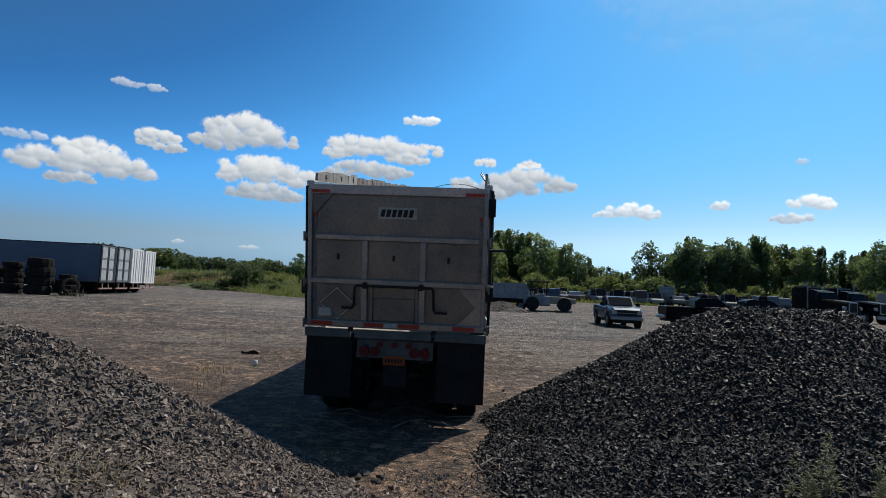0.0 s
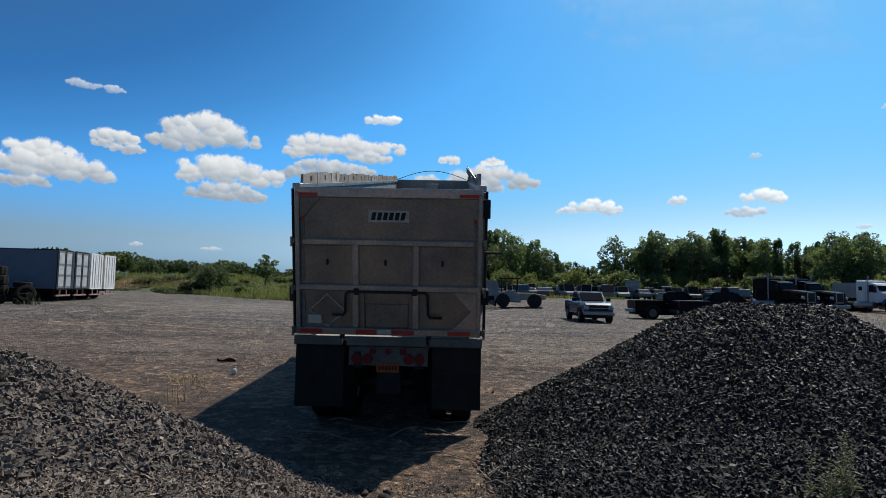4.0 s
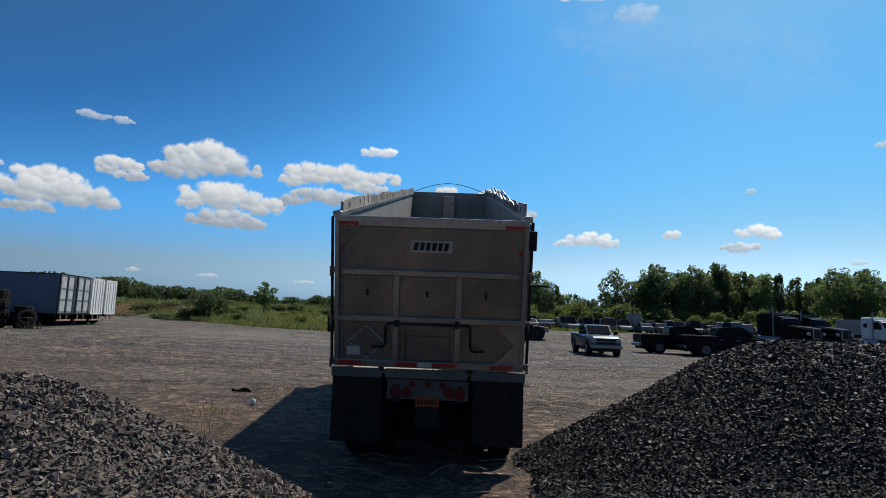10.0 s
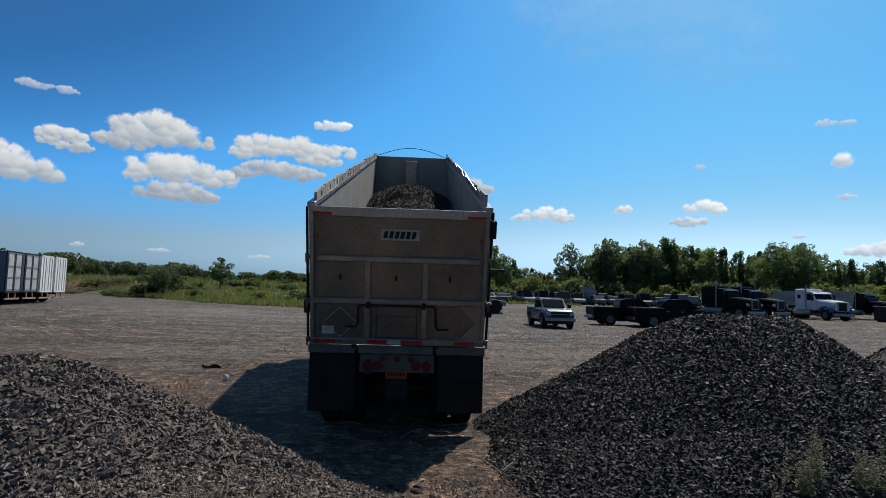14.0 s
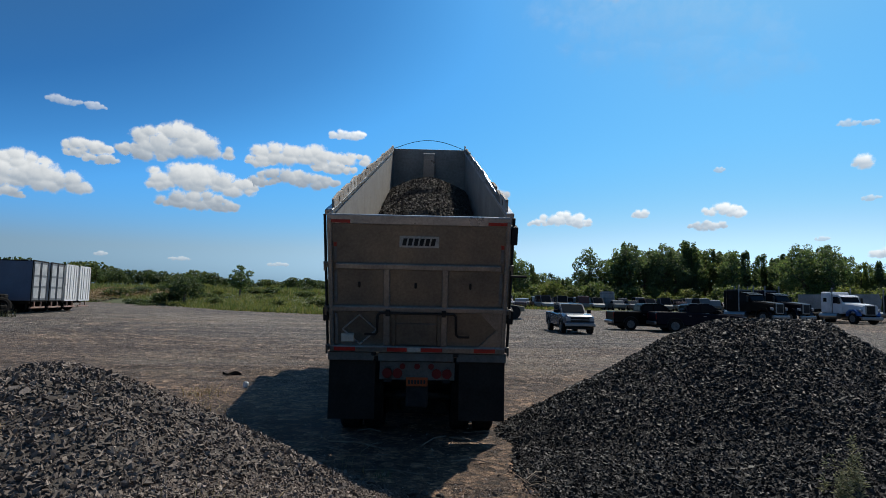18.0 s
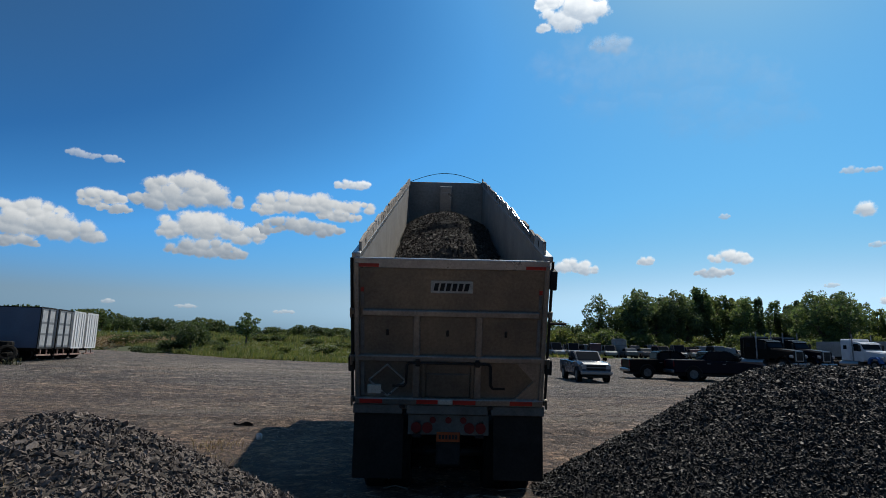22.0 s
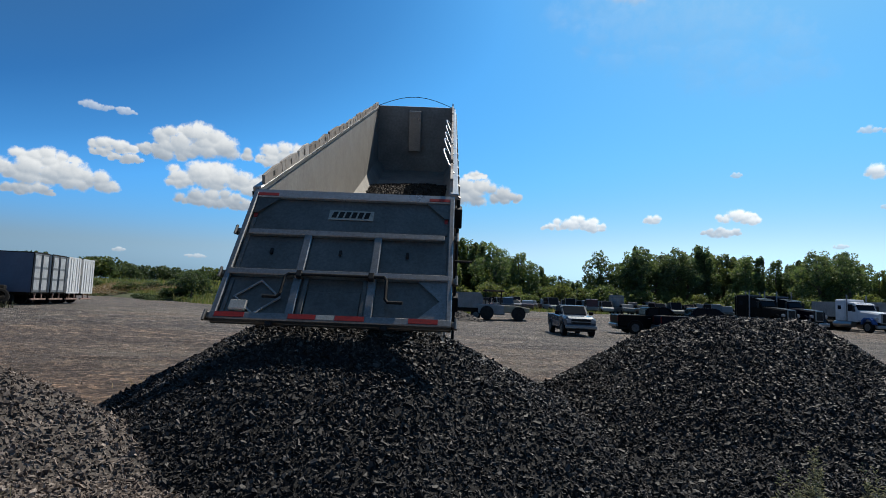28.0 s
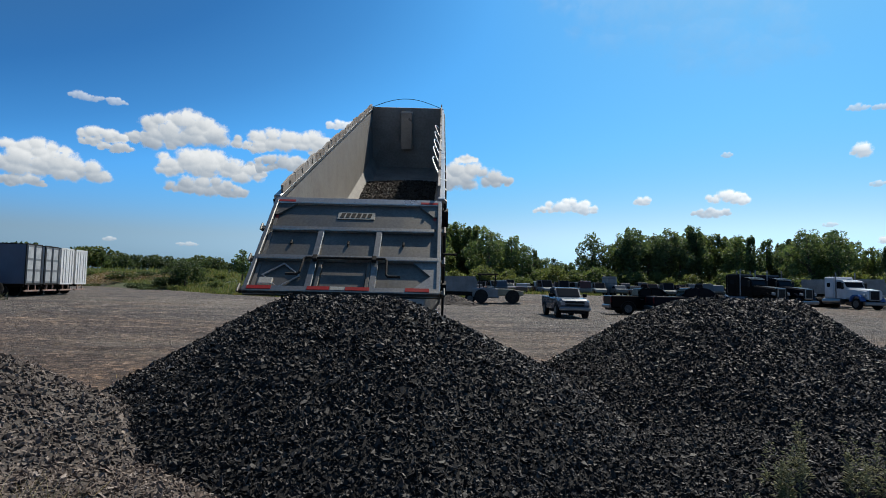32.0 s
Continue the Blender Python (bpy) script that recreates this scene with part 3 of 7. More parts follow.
def dump_trailer():
    # chassis
    for sx in (-1, 1):
        bm = B()
        box(bm, sx * 0.42 - 0.06, sx * 0.42 + 0.06, 0.0, 11.2, 0.82, 1.06, 0.01)
        part("frame_rail", bm, M_STEEL_DARK, trailer)
        bm = B()
        box(bm, sx * 0.93 - 0.33, sx * 0.93 + 0.33, -0.02, 0.012, 0.30, 1.15, 0.004)
        part("mud_flap", bm, M_FLAP, trailer, "black rubber mud flap")
        for ax in (0.85, 2.15):
            for off in (0.62, 0.98):
                wheel("tyre", trailer, (sx * off + sx * 0.03, ax, 0.52), 0.52, 0.28, sx)
        bm = B()
        tube(bm, ((sx * 0.5, 8.6, 1.0), (sx * 0.5, 8.6, 0.25)), 0.06)
        box(bm, sx * 0.5 - 0.14, sx * 0.5 + 0.14, 8.46, 8.74, 0.2, 0.26)
        part("landing_leg", bm, M_STEEL_DARK, trailer)
    for ax in (0.85, 2.15):
        bm = B()
        tube(bm, ((-1.0, ax, 0.52), (1.0, ax, 0.52)), 0.07, 10)
        part("axle", bm, M_STEEL_DARK, trailer)
    for k in range(5):
        bm = B()
        box(bm, -0.42, 0.42, 0.25 + 2.4 * k, 0.37 + 2.4 * k, 0.84, 1.0)
        part("cross_member", bm, M_STEEL_DARK, trailer)
    # rear sill in three pieces, lamp panel, plate
    for x0, x1, z in ((-1.27, -0.62, 1.17), (-0.56, 0.52, 1.17), (0.56, 1.27, 1.17)):
        bm = B()
        box(bm, x0, x1, -0.10, 0.02, z - 0.035, z + 0.085, 0.008)
        part("rear_sill", bm, M_SILL, trailer)
    bm = B()
    box(bm, -0.54, 0.54, 0.0, 0.03, 0.86, 1.12, 0.006)
    panel = part("lamp_panel", bm, M_SILL, trailer)
    for x, z, r in ((-0.43, 0.955, 0.07), (-0.28, 0.955, 0.07), (0.28, 0.955, 0.07), (0.43, 0.955, 0.07), (-0.21, 1.055, 0.042), (0.0, 1.055, 0.042), (0.2, 1.055, 0.042)):
        bm = B()
        disc(bm, (x, -0.012, z), (0, 1, 0), r, 0.03, 16)
        part("tail_lamp", bm, M_LAMP, panel, "round red tail lamp")
    bm = B()
    box(bm, -0.155, 0.155, -0.022, -0.006, 0.775, 0.90, 0.004)
    pl = part("number_plate", bm, M_PLATE, trailer, "orange-yellow plate with dark bars")
    bm = B()
    for k in range(6):
        box(bm, -0.125 + 0.044 * k, -0.097 + 0.044 * k, -0.026, -0.022, 0.81, 0.865)
    part("plate_bars", bm, M_STEEL_DARK, pl)
    bm = B()
    box(bm, -0.16, 0.16, 0.05, 0.3, 0.45, 0.8, 0.03)
    tube(bm, ((-0.3, 0.3, 0.6), (0.3, 0.3, 0.6)), 0.05)
    part("air_tank", bm, M_STEEL_DARK, trailer)

    # the tipping body
    bm = B()
    box(bm, -HALF + 0.25, HALF - 0.25, 0.0, LEN, 0.0, 0.06)
    body = part("body_floor", bm, M_ALU_DIRTY, trailer, "dusty aluminium dump body floor")
    for sx in (-1, 1):
        bm = B()
        w = [(sx * (HALF - 0.28), 0.03), (sx * (HALF - 0.04), 0.42), (sx * (HALF - 0.04), TOP), (sx * HALF, TOP), (sx * HALF, 0.40), (sx * (HALF - 0.25), 0.0)]
        prism(bm, w, 1, 0.0, LEN)
        side = part("side_wall", bm, M_ALU_DIRTY, body)
        bm = B()
        box(bm, sx * (HALF - 0.02) - 0.055, sx * (HALF - 0.02) + 0.055, -0.02, LEN + 0.03, TOP, TOP + 0.08, 0.012)
        part("top_rail", bm, M_ALU_BRIGHT, body)
        for k in range(17):
            bm = B()
            y = 0.35 + k * 0.7
            prism(bm, [(sx * HALF, 0.3), (sx * (HALF + 0.07), 0.45), (sx * (HALF + 0.07), TOP - 0.05), (sx * HALF, TOP)], 1, y - 0.04, y + 0.04)
            part("side_post", bm, M_ALU, body)
        # upright boards along the top, uneven and split
        rng = random.Random(11 + sx)
        y = 0.12
        while y < LEN - 0.2:
            n = min(rng.uniform(0.55, 1.0), LEN - 0.1 - y)
            bm = B()
            zt = TOP + 0.08 + rng.uniform(0.12, 0.18)
            x = sx * (HALF - 0.055)
            lean = rng.uniform(-0.02, 0.02)
            prism(bm, [(y, TOP + 0.07), (y + n - 0.03, TOP + 0.07), (y + n - 0.03 + lean, zt - rng.uniform(0, 0.05)), (y + n * 0.6, zt), (y + 0.02 + lean, zt - rng.uniform(0, 0.04))], 0, x - 0.018, x + 0.018)
            board = part("side_board", bm, M_BOARD, body, "weathered grey side board")
            bm = B()
            box(bm, x - 0.021, x + 0.021, y + n * 0.48, y + n * 0.48 + 0.07, TOP + 0.11, zt - 0.05)
            part("stake_pocket", bm, M_STEEL_DARK, board)
            y += n
    bm = B()
    box(bm, -HALF, HALF, LEN, LEN + 0.05, 0.0, TOP + 0.10)
    front = part("front_wall", bm, M_ALU_DIRTY, body)
    bm = B()
    box(bm, -0.20, 0.20, LEN - 0.26, LEN, 0.75, TOP - 0.02, 0.02)
    part("hoist_cover", bm, M_ALU_BRIGHT, body, "narrow aluminium cover of the hoist")
    bm = B()
    box(bm, -0.10, 0.10, LEN - 0.275, LEN - 0.255, TOP - 0.42, TOP - 0.2, 0.01)
    part("inspection_plate", bm, M_ALU_BRIGHT, front)
    bm = B()
    swept(bm, [(-HALF + 0.05 + 2 * (HALF - 0.05) * k / 16, LEN - 0.05, TOP + 0.1 + 0.30 * math.sin(math.pi * k / 16)) for k in range(17)], 0.010, 6)
    part("front_bow", bm, M_STEEL_DARK, body, "thin arched tarpaulin bow")
    # tarpaulin bows folded back along the one rail
    for k, (y0, hgt) in enumerate(((1.2, 0.22), (2.0, 0.28), (2.9, 0.27), (3.9, 0.28), (5.1, 0.26))):
        bm = B()
        swept(bm, [(HALF - 0.03 - 0.16 * math.sin(math.pi * j / 8), y0 + 1.5 * j / 8, TOP + 0.1 + hgt * math.sin(math.pi * j / 8)) for j in range(9)], 0.012, 6)
        part("tarp_bow", bm, M_ALU_BRIGHT, body, "bare bent tarpaulin bow")
    bm = B()
    tube(bm, ((HALF + 0.04, 0.02, 0.1), (HALF + 0.04, 0.02, TOP)), 0.02)
    tube(bm, ((HALF + 0.02, -0.05, 1.25), (HALF + 0.24, -0.05, 1.25)), 0.018)
    box(bm, HALF, HALF + 0.09, -0.08, 0.10, 0.55, 0.75, 0.01)
    box(bm, HALF, HALF + 0.09, -0.08, 0.10, 1.70, 1.95, 0.01)
    part("latch_post", bm, M_STEEL_DARK, body)
    bm = B()
    tube(bm, ((-HALF - 0.04, 0.02, 0.1), (-HALF - 0.04, 0.02, TOP)), 0.02)
    box(bm, -HALF - 0.08, -HALF, -0.08, 0.10, 0.55, 0.75, 0.01)
    part("latch_post", bm, M_STEEL_DARK, body)
    return body


def tailgate_panel():
    """Hangs from its top edge: z runs down from 0 to -H, the outside faces -y."""
    H, W = 1.94, 1.24
    bm = B()
    box(bm, -W, W, 0.0, 0.035, -H, 0.0, 0.004)
    gate = part("tailgate", bm, M_ALU, trailer, "ribbed aluminium tailgate hinged at its top edge")
    def rib(name, x0, x1, z0, z1, d=0.055, mt=M_RIB):
        b2 = B()
        box(b2, x0, x1, -d, 0.002, z0, z1, 0.010)
        return part(name, b2, mt, gate)
    rib("top_rib", -W, W, -0.10, 0.03, 0.05, M_ALU_BRIGHT)
    rib("cross_rib", -W + 0.1, W - 0.1, -0.73, -0.65)
    rib("cross_rib", -W + 0.02, W - 0.02, -1.34, -1.26, 0.065)
    rib("bottom_rib", -W, W, -H, -H + 0.09, 0.07)
    for x in (-0.44, 0.37):
        rib("upright_rib", x - 0.045, x + 0.045, -H + 0.09, -0.70, 0.05)
    for sx in (-1, 1):
        rib("edge_post", sx * W - 0.06 if sx > 0 else -W, W if sx > 0 else -W + 0.06, -H, -0.03, 0.06)
        for z0, z1, mt in ((-0.42, -0.27, M_RED), (-0.25, -0.12, M_DULL_TAPE), (-0.62, -0.43, M_DULL_TAPE), (-1.22, -0.76, M_DULL_TAPE), (-1.84, -1.38, M_DULL_TAPE)):
            b2 = B()
            xx = sx * (W - 0.095)
            box(b2, xx - 0.02, xx + 0.02, -0.012, -0.002, z0, z1)
            part("reflective_strip", b2, mt, gate)
        b2 = B()
        prism(b2, [(sx * (W - 0.06), -0.10), (sx * (W - 0.34), -0.10), (sx * (W - 0.11), -0.36), (sx * (W - 0.06), -0.36)], 1, -0.03, 0.001)
        part("corner_gusset", b2, M_ALU, gate)
        b2 = B()
        box(b2, min(sx * 0.93, sx * 1.2), max(sx * 0.93, sx * 1.2), -0.056, -0.05, -0.085, -0.04)
        part("reflective_strip", b2, M_RED, gate)
        for z in (-0.68, -1.32, -H + 0.05):
            b2 = B()
            box(b2, min(sx * W, sx * (W + 0.06)), max(sx * W, sx * (W + 0.06)), -0.05, 0.02, z - 0.035, z + 0.035, 0.01)
            tube(b2, ((sx * (W + 0.045), -0.06, z - 0.07), (sx * (W + 0.045), -0.06, z + 0.05)), 0.016, 6)
            part("side_latch", b2, M_ALU, gate)
    # lower gusset plate on one bay, its edge cut at a slant
    b2 = B()
    prism(b2, [(W - 0.06, -1.34), (W - 0.37, -1.34), (W - 0.13, -1.60), (W - 0.37, -H + 0.09), (W - 0.06, -H + 0.09)], 1, -0.035, 0.001)
    part("corner_gusset", b2, M_RIB, gate)
    # strips of red and white tape on the bottom rib
    for x0, x1, mt in ((-1.18, -0.88, M_RED), (-0.43, -0.15, M_RED), (-0.14, 0.04, M_SIGN), (0.05, 0.35, M_RED), (0.80, 1.10, M_RED)):
        b2 = B()
        box(b2, x0, x1, -0.078, -0.068, -H + 0.02, -H + 0.078)
        part("reflective_strip", b2, mt, gate)
    # maker's plate with a row of dark bars
    b2 = B()
    box(b2, -0.27, 0.27, -0.012, -0.002, -0.42, -0.26, 0.004)
    sign = part("sign_plate", b2, M_SIGN, gate, "pale plate with a row of dark bars")
    for k in range(6):
        b2 = B()
        x0 = -0.235 + 0.078 * k
        prism(b2, [(x0, -0.39), (x0 + 0.055, -0.39), (x0 + 0.075, -0.29), (x0 + 0.02, -0.29)], 1, -0.016, -0.012)
        part("sign_bar", b2, M_STEEL_DARK, sign)
    # small pull handles in the middle bays
    for x in (-0.82, -0.04, 0.72):
        b2 = B()
        box(b2, x - 0.016, x + 0.016, -0.03, -0.002, -1.0, -0.92, 0.008)
        part("pull_handle", b2, M_STEEL_DARK, gate)
    # bent rod that works the lower chute, the chute door and the placard frame
    b2 = B()
    tube(b2, ((-0.74, -0.09, -1.66), (-0.60, -0.09, -1.66), (-0.57, -0.09, -1.62), (-0.56, -0.09, -1.38), (-0.53, -0.09, -1.345), (0.50, -0.09, -1.345), (0.53, -0.09, -1.38), (0.54, -0.09, -1.64), (0.57, -0.09, -1.68), (0.72, -0.09, -1.68)), 0.017, 8)
    for x in (-0.42, 0.36):
        box(b2, x - 0.03, x + 0.03, -0.11, -0.05, -1.385, -1.30, 0.006)
    part("chute_rod", b2, M_STEEL_DARK, gate, "bent dark steel rod")
    b2 = B()
    box(b2, -0.31, 0.27, -0.02, 0.001, -H + 0.10, -1.52, 0.006)
    door = part("chute_door", b2, M_ALU, gate, "small chute door")
    for x in (-0.34, 0.30):
        b2 = B()
        box(b2, x - 0.025, x + 0.025, -0.045, 0.001, -H + 0.09, -1.36, 0.006)
        part("chute_track", b2, M_ALU, gate)
    b2 = B()
    c = (-0.82, -1.62)
    for a, b3 in (((-0.24, 0), (0, 0.22)), ((0, 0.22), (0.24, 0)), ((0.24, 0), (0, -0.22)), ((0, -0.22), (-0.24, 0))):
        tube(b2, ((c[0] + a[0], -0.02, c[1] + a[1]), (c[0] + b3[0], -0.02, c[1] + b3[1])), 0.012, 6)
    part("placard_frame", b2, M_ALU_BRIGHT, gate, "diamond-shaped placard frame")
    b2 = B()
    box(b2, -1.08, -0.90, -0.05, 0.001, -1.80, -1.68, 0.01)
    part("document_box", b2, M_SIGN, gate, "small pale box")
    for x in (-0.62, 0.55):
        b2 = B()
        box(b2, x - 0.035, x + 0.035, -0.06, -0.01, -H - 0.06, -H + 0.0, 0.012)
        part("bottom_hook", b2, M_STEEL_DARK, gate)
    return gate


M_LAMP = surface("red_lens", (0.16, 0.009, 0.009), (0.10, 0.007, 0.007), 0.35, 0, 8, 60, 0, gloss=0.15)
M_PLATE = surface("orange_plate", (0.40, 0.085, 0.025), (0.30, 0.06, 0.02), 0.6, 0, 8, 60, 0, gloss=0.1)
M_SIGN = surface("pale_plate", (0.50, 0.47, 0.40), (0.36, 0.34, 0.29), 0.6, 0, 8, 60, 0, gloss=0.2)
M_DULL_TAPE = surface("dulled_white_tape", (0.22, 0.21, 0.19), (0.14, 0.13, 0.12), 0.6, 0, 8, 60, 0, gloss=0.2)
body = dump_trailer()
gate = tailgate_panel()

# the tilt of the body, the lean of the hanging tailgate (degrees from upright) and the way driven, over time
TILT = [(0, 9.0), (2.5, 10.0), (4.5, 11.2), (6, 11.9), (9, 13.3), (10, 13.7), (13, 15.8), (16.5, 17.8), (19, 19.1), (23, 20.9), (24, 21.5), (25, 23.0), (26, 23.6), (26.5, 24.0), (28.5, 23.6), (30, 23.6), (32, 23.4)]
LEAN = [(0, None), (23.2, None), (23.5, 8.0), (24, 5.0), (24.5, -8.0), (25, -21.0), (26, -36.0), (26.5, -37.0), (28.5, -37.0), (30, -42.0), (32, -45.0)]
DRIVE = [(0, 0.0), (27.0, 0.0), (28.5, 0.35), (29.2, 0.75), (30, 1.15), (31, 1.4), (32, 1.55)]

# the springs give under the sliding load, then rise as it leaves
RIDE = [(0, 0.0), (12, 0.0), (19, -0.02), (22, -0.055), (23.5, -0.055), (24.5, 0.0), (26, 0.07), (32, 0.06)]


def along(rows, t):
    return float(np.interp(t, [r[0] for r in rows], [r[1] for r in rows]))


def tilt_at(t):
    return along(TILT, t)


def lean_at(t):
    return along([(a, tilt_at(a) if b is None else b) for a, b in LEAN], t)


def trailer_at(t):
    d = along(DRIVE, t)
    return pose(TX - 0.16 * min(d, 1.0) + d * math.sin(radians(-HEAD)), TY + d * math.cos(radians(HEAD)), along(RIDE, t), 0, 0, HEAD)


def body_at(t):
    return pose(0, 0, HZ, tilt_at(t))


def gate_at(t):
    p = body_at(t) @ Vector((0, -0.04, TOP + 0.0))
    return pose(0, p.y, p.z, lean_at(t))



# ---------------------------------------------------------------- clouds, far beyond the wood
def cloud_material(name, strength, thin=1.0, soft=0.30):
    m = bpy.data.materials.new(name)
    m.use_nodes = True
    nt = m.node_tree
    nt.nodes.clear()
    out, mix = nt.nodes.new("ShaderNodeOutputMaterial"), nt.nodes.new("ShaderNodeMixShader")
    em, tr = nt.nodes.new("ShaderNodeEmission"), nt.nodes.new("ShaderNodeBsdfTransparent")
    den, shd = nt.nodes.new("ShaderNodeAttribute"), nt.nodes.new("ShaderNodeAttribute")
    den.attribute_name, shd.attribute_name = "cloud_body", "cloud_shade"
    n1, n2 = tex(nt, 0.026, 10, 0.66), tex(nt, 0.016, 8, 0.62)
    s = nt.nodes.new("ShaderNodeMath")
    s.operation = "MULTIPLY_ADD"
    nt.links.new(n1.outputs["Fac"], s.inputs[0])
    s.inputs[1].default_value = 1.75
    nt.links.new(den.outputs["Fac"], s.inputs[2])
    mr = nt.nodes.new("ShaderNodeMapRange")
    mr.interpolation_type = "SMOOTHSTEP"
    mr.inputs[1].default_value, mr.inputs[2].default_value, mr.inputs[4].default_value = 0.79, 0.79 + soft, thin
    nt.links.new(s.outputs[0], mr.inputs[0])
    s2 = nt.nodes.new("ShaderNodeMath")
    s2.operation = "MULTIPLY_ADD"
    nt.links.new(n2.outputs["Fac"], s2.inputs[0])
    s2.inputs[1].default_value = 0.45
    nt.links.new(shd.outputs["Fac"], s2.inputs[2])
    c = ramp(nt, s2.outputs[0], ((0.28, (0.42, 0.51, 0.62)), (0.52, (0.60, 0.69, 0.79)), (0.74, (0.90, 0.96, 1.01)), (0.95, (1.18, 1.22, 1.24))))
    nt.links.new(c, em.inputs[0])
    em.inputs[1].default_value = strength
    nt.links.new(mr.outputs[0], mix.inputs[0])
    nt.links.new(tr.outputs[0], mix.inputs[1])
    nt.links.new(em.outputs[0], mix.inputs[2])
    nt.links.new(mix.outputs[0], out.inputs[0])
    return m


M_CLOUD = cloud_material("cloud", 0.70, 1.0, 0.62)
M_CLOUD_WHITE = cloud_material("white_cloud", 0.90, 0.95, 0.7)
M_CLOUD_THIN = cloud_material("thin_cloud", 0.78, 0.62, 0.75)
M_CLOUD_BRIGHT = cloud_material("sunlit_cloud", 1.15, 1.0, 0.6)
CLOUDS = []


def cloud(lobes, material=M_CLOUD, drift=(0, 0), far=2500.0, label="white cumulus cloud with a grey underside"):
    """lobes: bearing, height angle, half width, half height, in degrees. drift: bearing and height angle over the clip."""
    a0 = sum(l[0] for l in lobes) / len(lobes)
    e0 = sum(l[1] for l in lobes) / len(lobes)
    k = far * radians(1)
    rng = np.random.default_rng(int(abs(a0 * 100 + e0 * 37)) + 1)
    L = [((l[0] - a0) * k * math.cos(radians(e0)), (l[1] - e0) * k, max(l[2], 0.25) * k * 1.06, max(l[3], 0.18) * k * 1.15) for l in lobes]
    x0, x1 = min(l[0] - 1.7 * l[2] for l in L), max(l[0] + 1.7 * l[2] for l in L)
    z0, z1 = min(l[1] - 1.9 * l[3] for l in L), max(l[1] + 1.9 * l[3] for l in L)
    nx, nz = max(16, int((x1 - x0) / 4.6)), max(14, int((z1 - z0) / 4.6))
    X, Z = np.meshgrid(np.linspace(x0, x1, nx), np.linspace(z0, z1, nz))
    den, hgt = np.full_like(X, -0.8), np.zeros_like(X)
    # every lobe is a heap of small round billows over a flatter base
    for cx, cz, rx, rz in L:
        for j in range(int(np.clip(10 * rx / rz, 9, 34))):
            u, v = rng.uniform(-1, 1), rng.uniform(-0.45, 0.62)
            v *= math.sqrt(max(0.0, 1 - u * u * 0.9))
            r = rz * rng.uniform(0.46, 0.92) * (1.05 - 0.40 * abs(u))
            px, pz = cx + u * rx * 0.92, cz + v * rz
            dz = np.where(Z < pz, (Z - pz) * 1.35, Z - pz)
            q = np.sqrt(((X - px) * 0.86) ** 2 + dz ** 2) / r
            den = np.maximum(den, 1.05 - q)
            hgt = np.maximum(hgt, r * np.sqrt(np.clip(1.15 - q * q, 0, None)) + 0.35 * (pz - cz))
    # lit from above and from the sun's side; the thick low parts are grey
    gz, gx = np.gradient(hgt, Z[1, 0] - Z[0, 0], X[0, 1] - X[0, 0])
    lit = -(0.8 * gz + 0.35 * gx) / np.sqrt(1 + gz * gz + gx * gx)
    mid = sum(l[1] for l in L) / len(L)
    low = np.clip((Z - mid) / (0.5 * (z1 - z0)), -1, 1)
    shd = 0.42 + 0.26 * lit + 0.30 * low + 0.30 * np.clip(0.40 - den, 0, 0.40)
    edge = np.minimum.reduce([X - x0, x1 - X, Z - z0, z1 - Z])
    den = np.where(edge < 4, -1.0, den)
    i = np.arange((nz - 1) * nx).reshape(nz - 1, nx)[:, :-1].ravel()
    ob = raw("cloud", np.stack([X, 0 * X, Z], -1).reshape(-1, 3), np.stack([i, i + 1, i + nx + 1, i + nx], 1), material)
    for nm, arr in (("cloud_body", den), ("cloud_shade", shd)):
        at = ob.data.attributes.new(nm, "FLOAT", "POINT")
        at.data.foreach_set("value", arr.ravel().astype(np.float32))
    ob.visible_shadow = False
    tagged(ob, label, "cloud", "fair-weather clouds", kind="stuff")

    def at_pose(a, e):
        return pose(far * math.sin(radians(a)) * math.cos(radians(e)), far * math.cos(radians(a)) * math.cos(radians(e)), far * math.sin(radians(e)), e, 0, -a)
    ob.matrix_basis = at_pose(a0, e0)
    CLOUDS.append((ob, at_pose, a0, e0, drift))
    return ob


cloud([(-33.2, 16.5, 1.03, 0.37), (-31.0, 16.5, 1.07, 0.30)], M_CLOUD_THIN, (2.6, -1.5), label="thin white wisp of cloud")
cloud([(-40.0, 10.9, 1.5, 0.4)], M_CLOUD_THIN, (1.5, 0.0), label="thin white wisp of cloud")
cloud([(-35.7, 10.5, 2.3, 0.8), (-36.8, 9.2, 2.0, 0.9), (-33.7, 9.2, 3.0, 0.95), (-32.1, 9.1, 1.5, 0.8), (-36.7, 7.9, 1.8, 0.5), (-39.3, 9.3, 1.5, 0.85)], M_CLOUD, (2.0, -0.4))
cloud([(-30.3, 12.4, 1.7, 0.6), (-29.2, 11.5, 1.3, 0.4), (-31.1, 11.8, 0.95, 0.35)], M_CLOUD, (1.3, -0.4))
cloud([(-23.3, 13.9, 2.85, 1.28), (-20.5, 13.4, 2.2, 0.98), (-25.5, 12.7, 2.05, 0.83), (-26.8, 12.9, 0.8, 0.4), (-22.7, 14.6, 1.65, 0.76)], M_CLOUD, (0.5, -0.5))
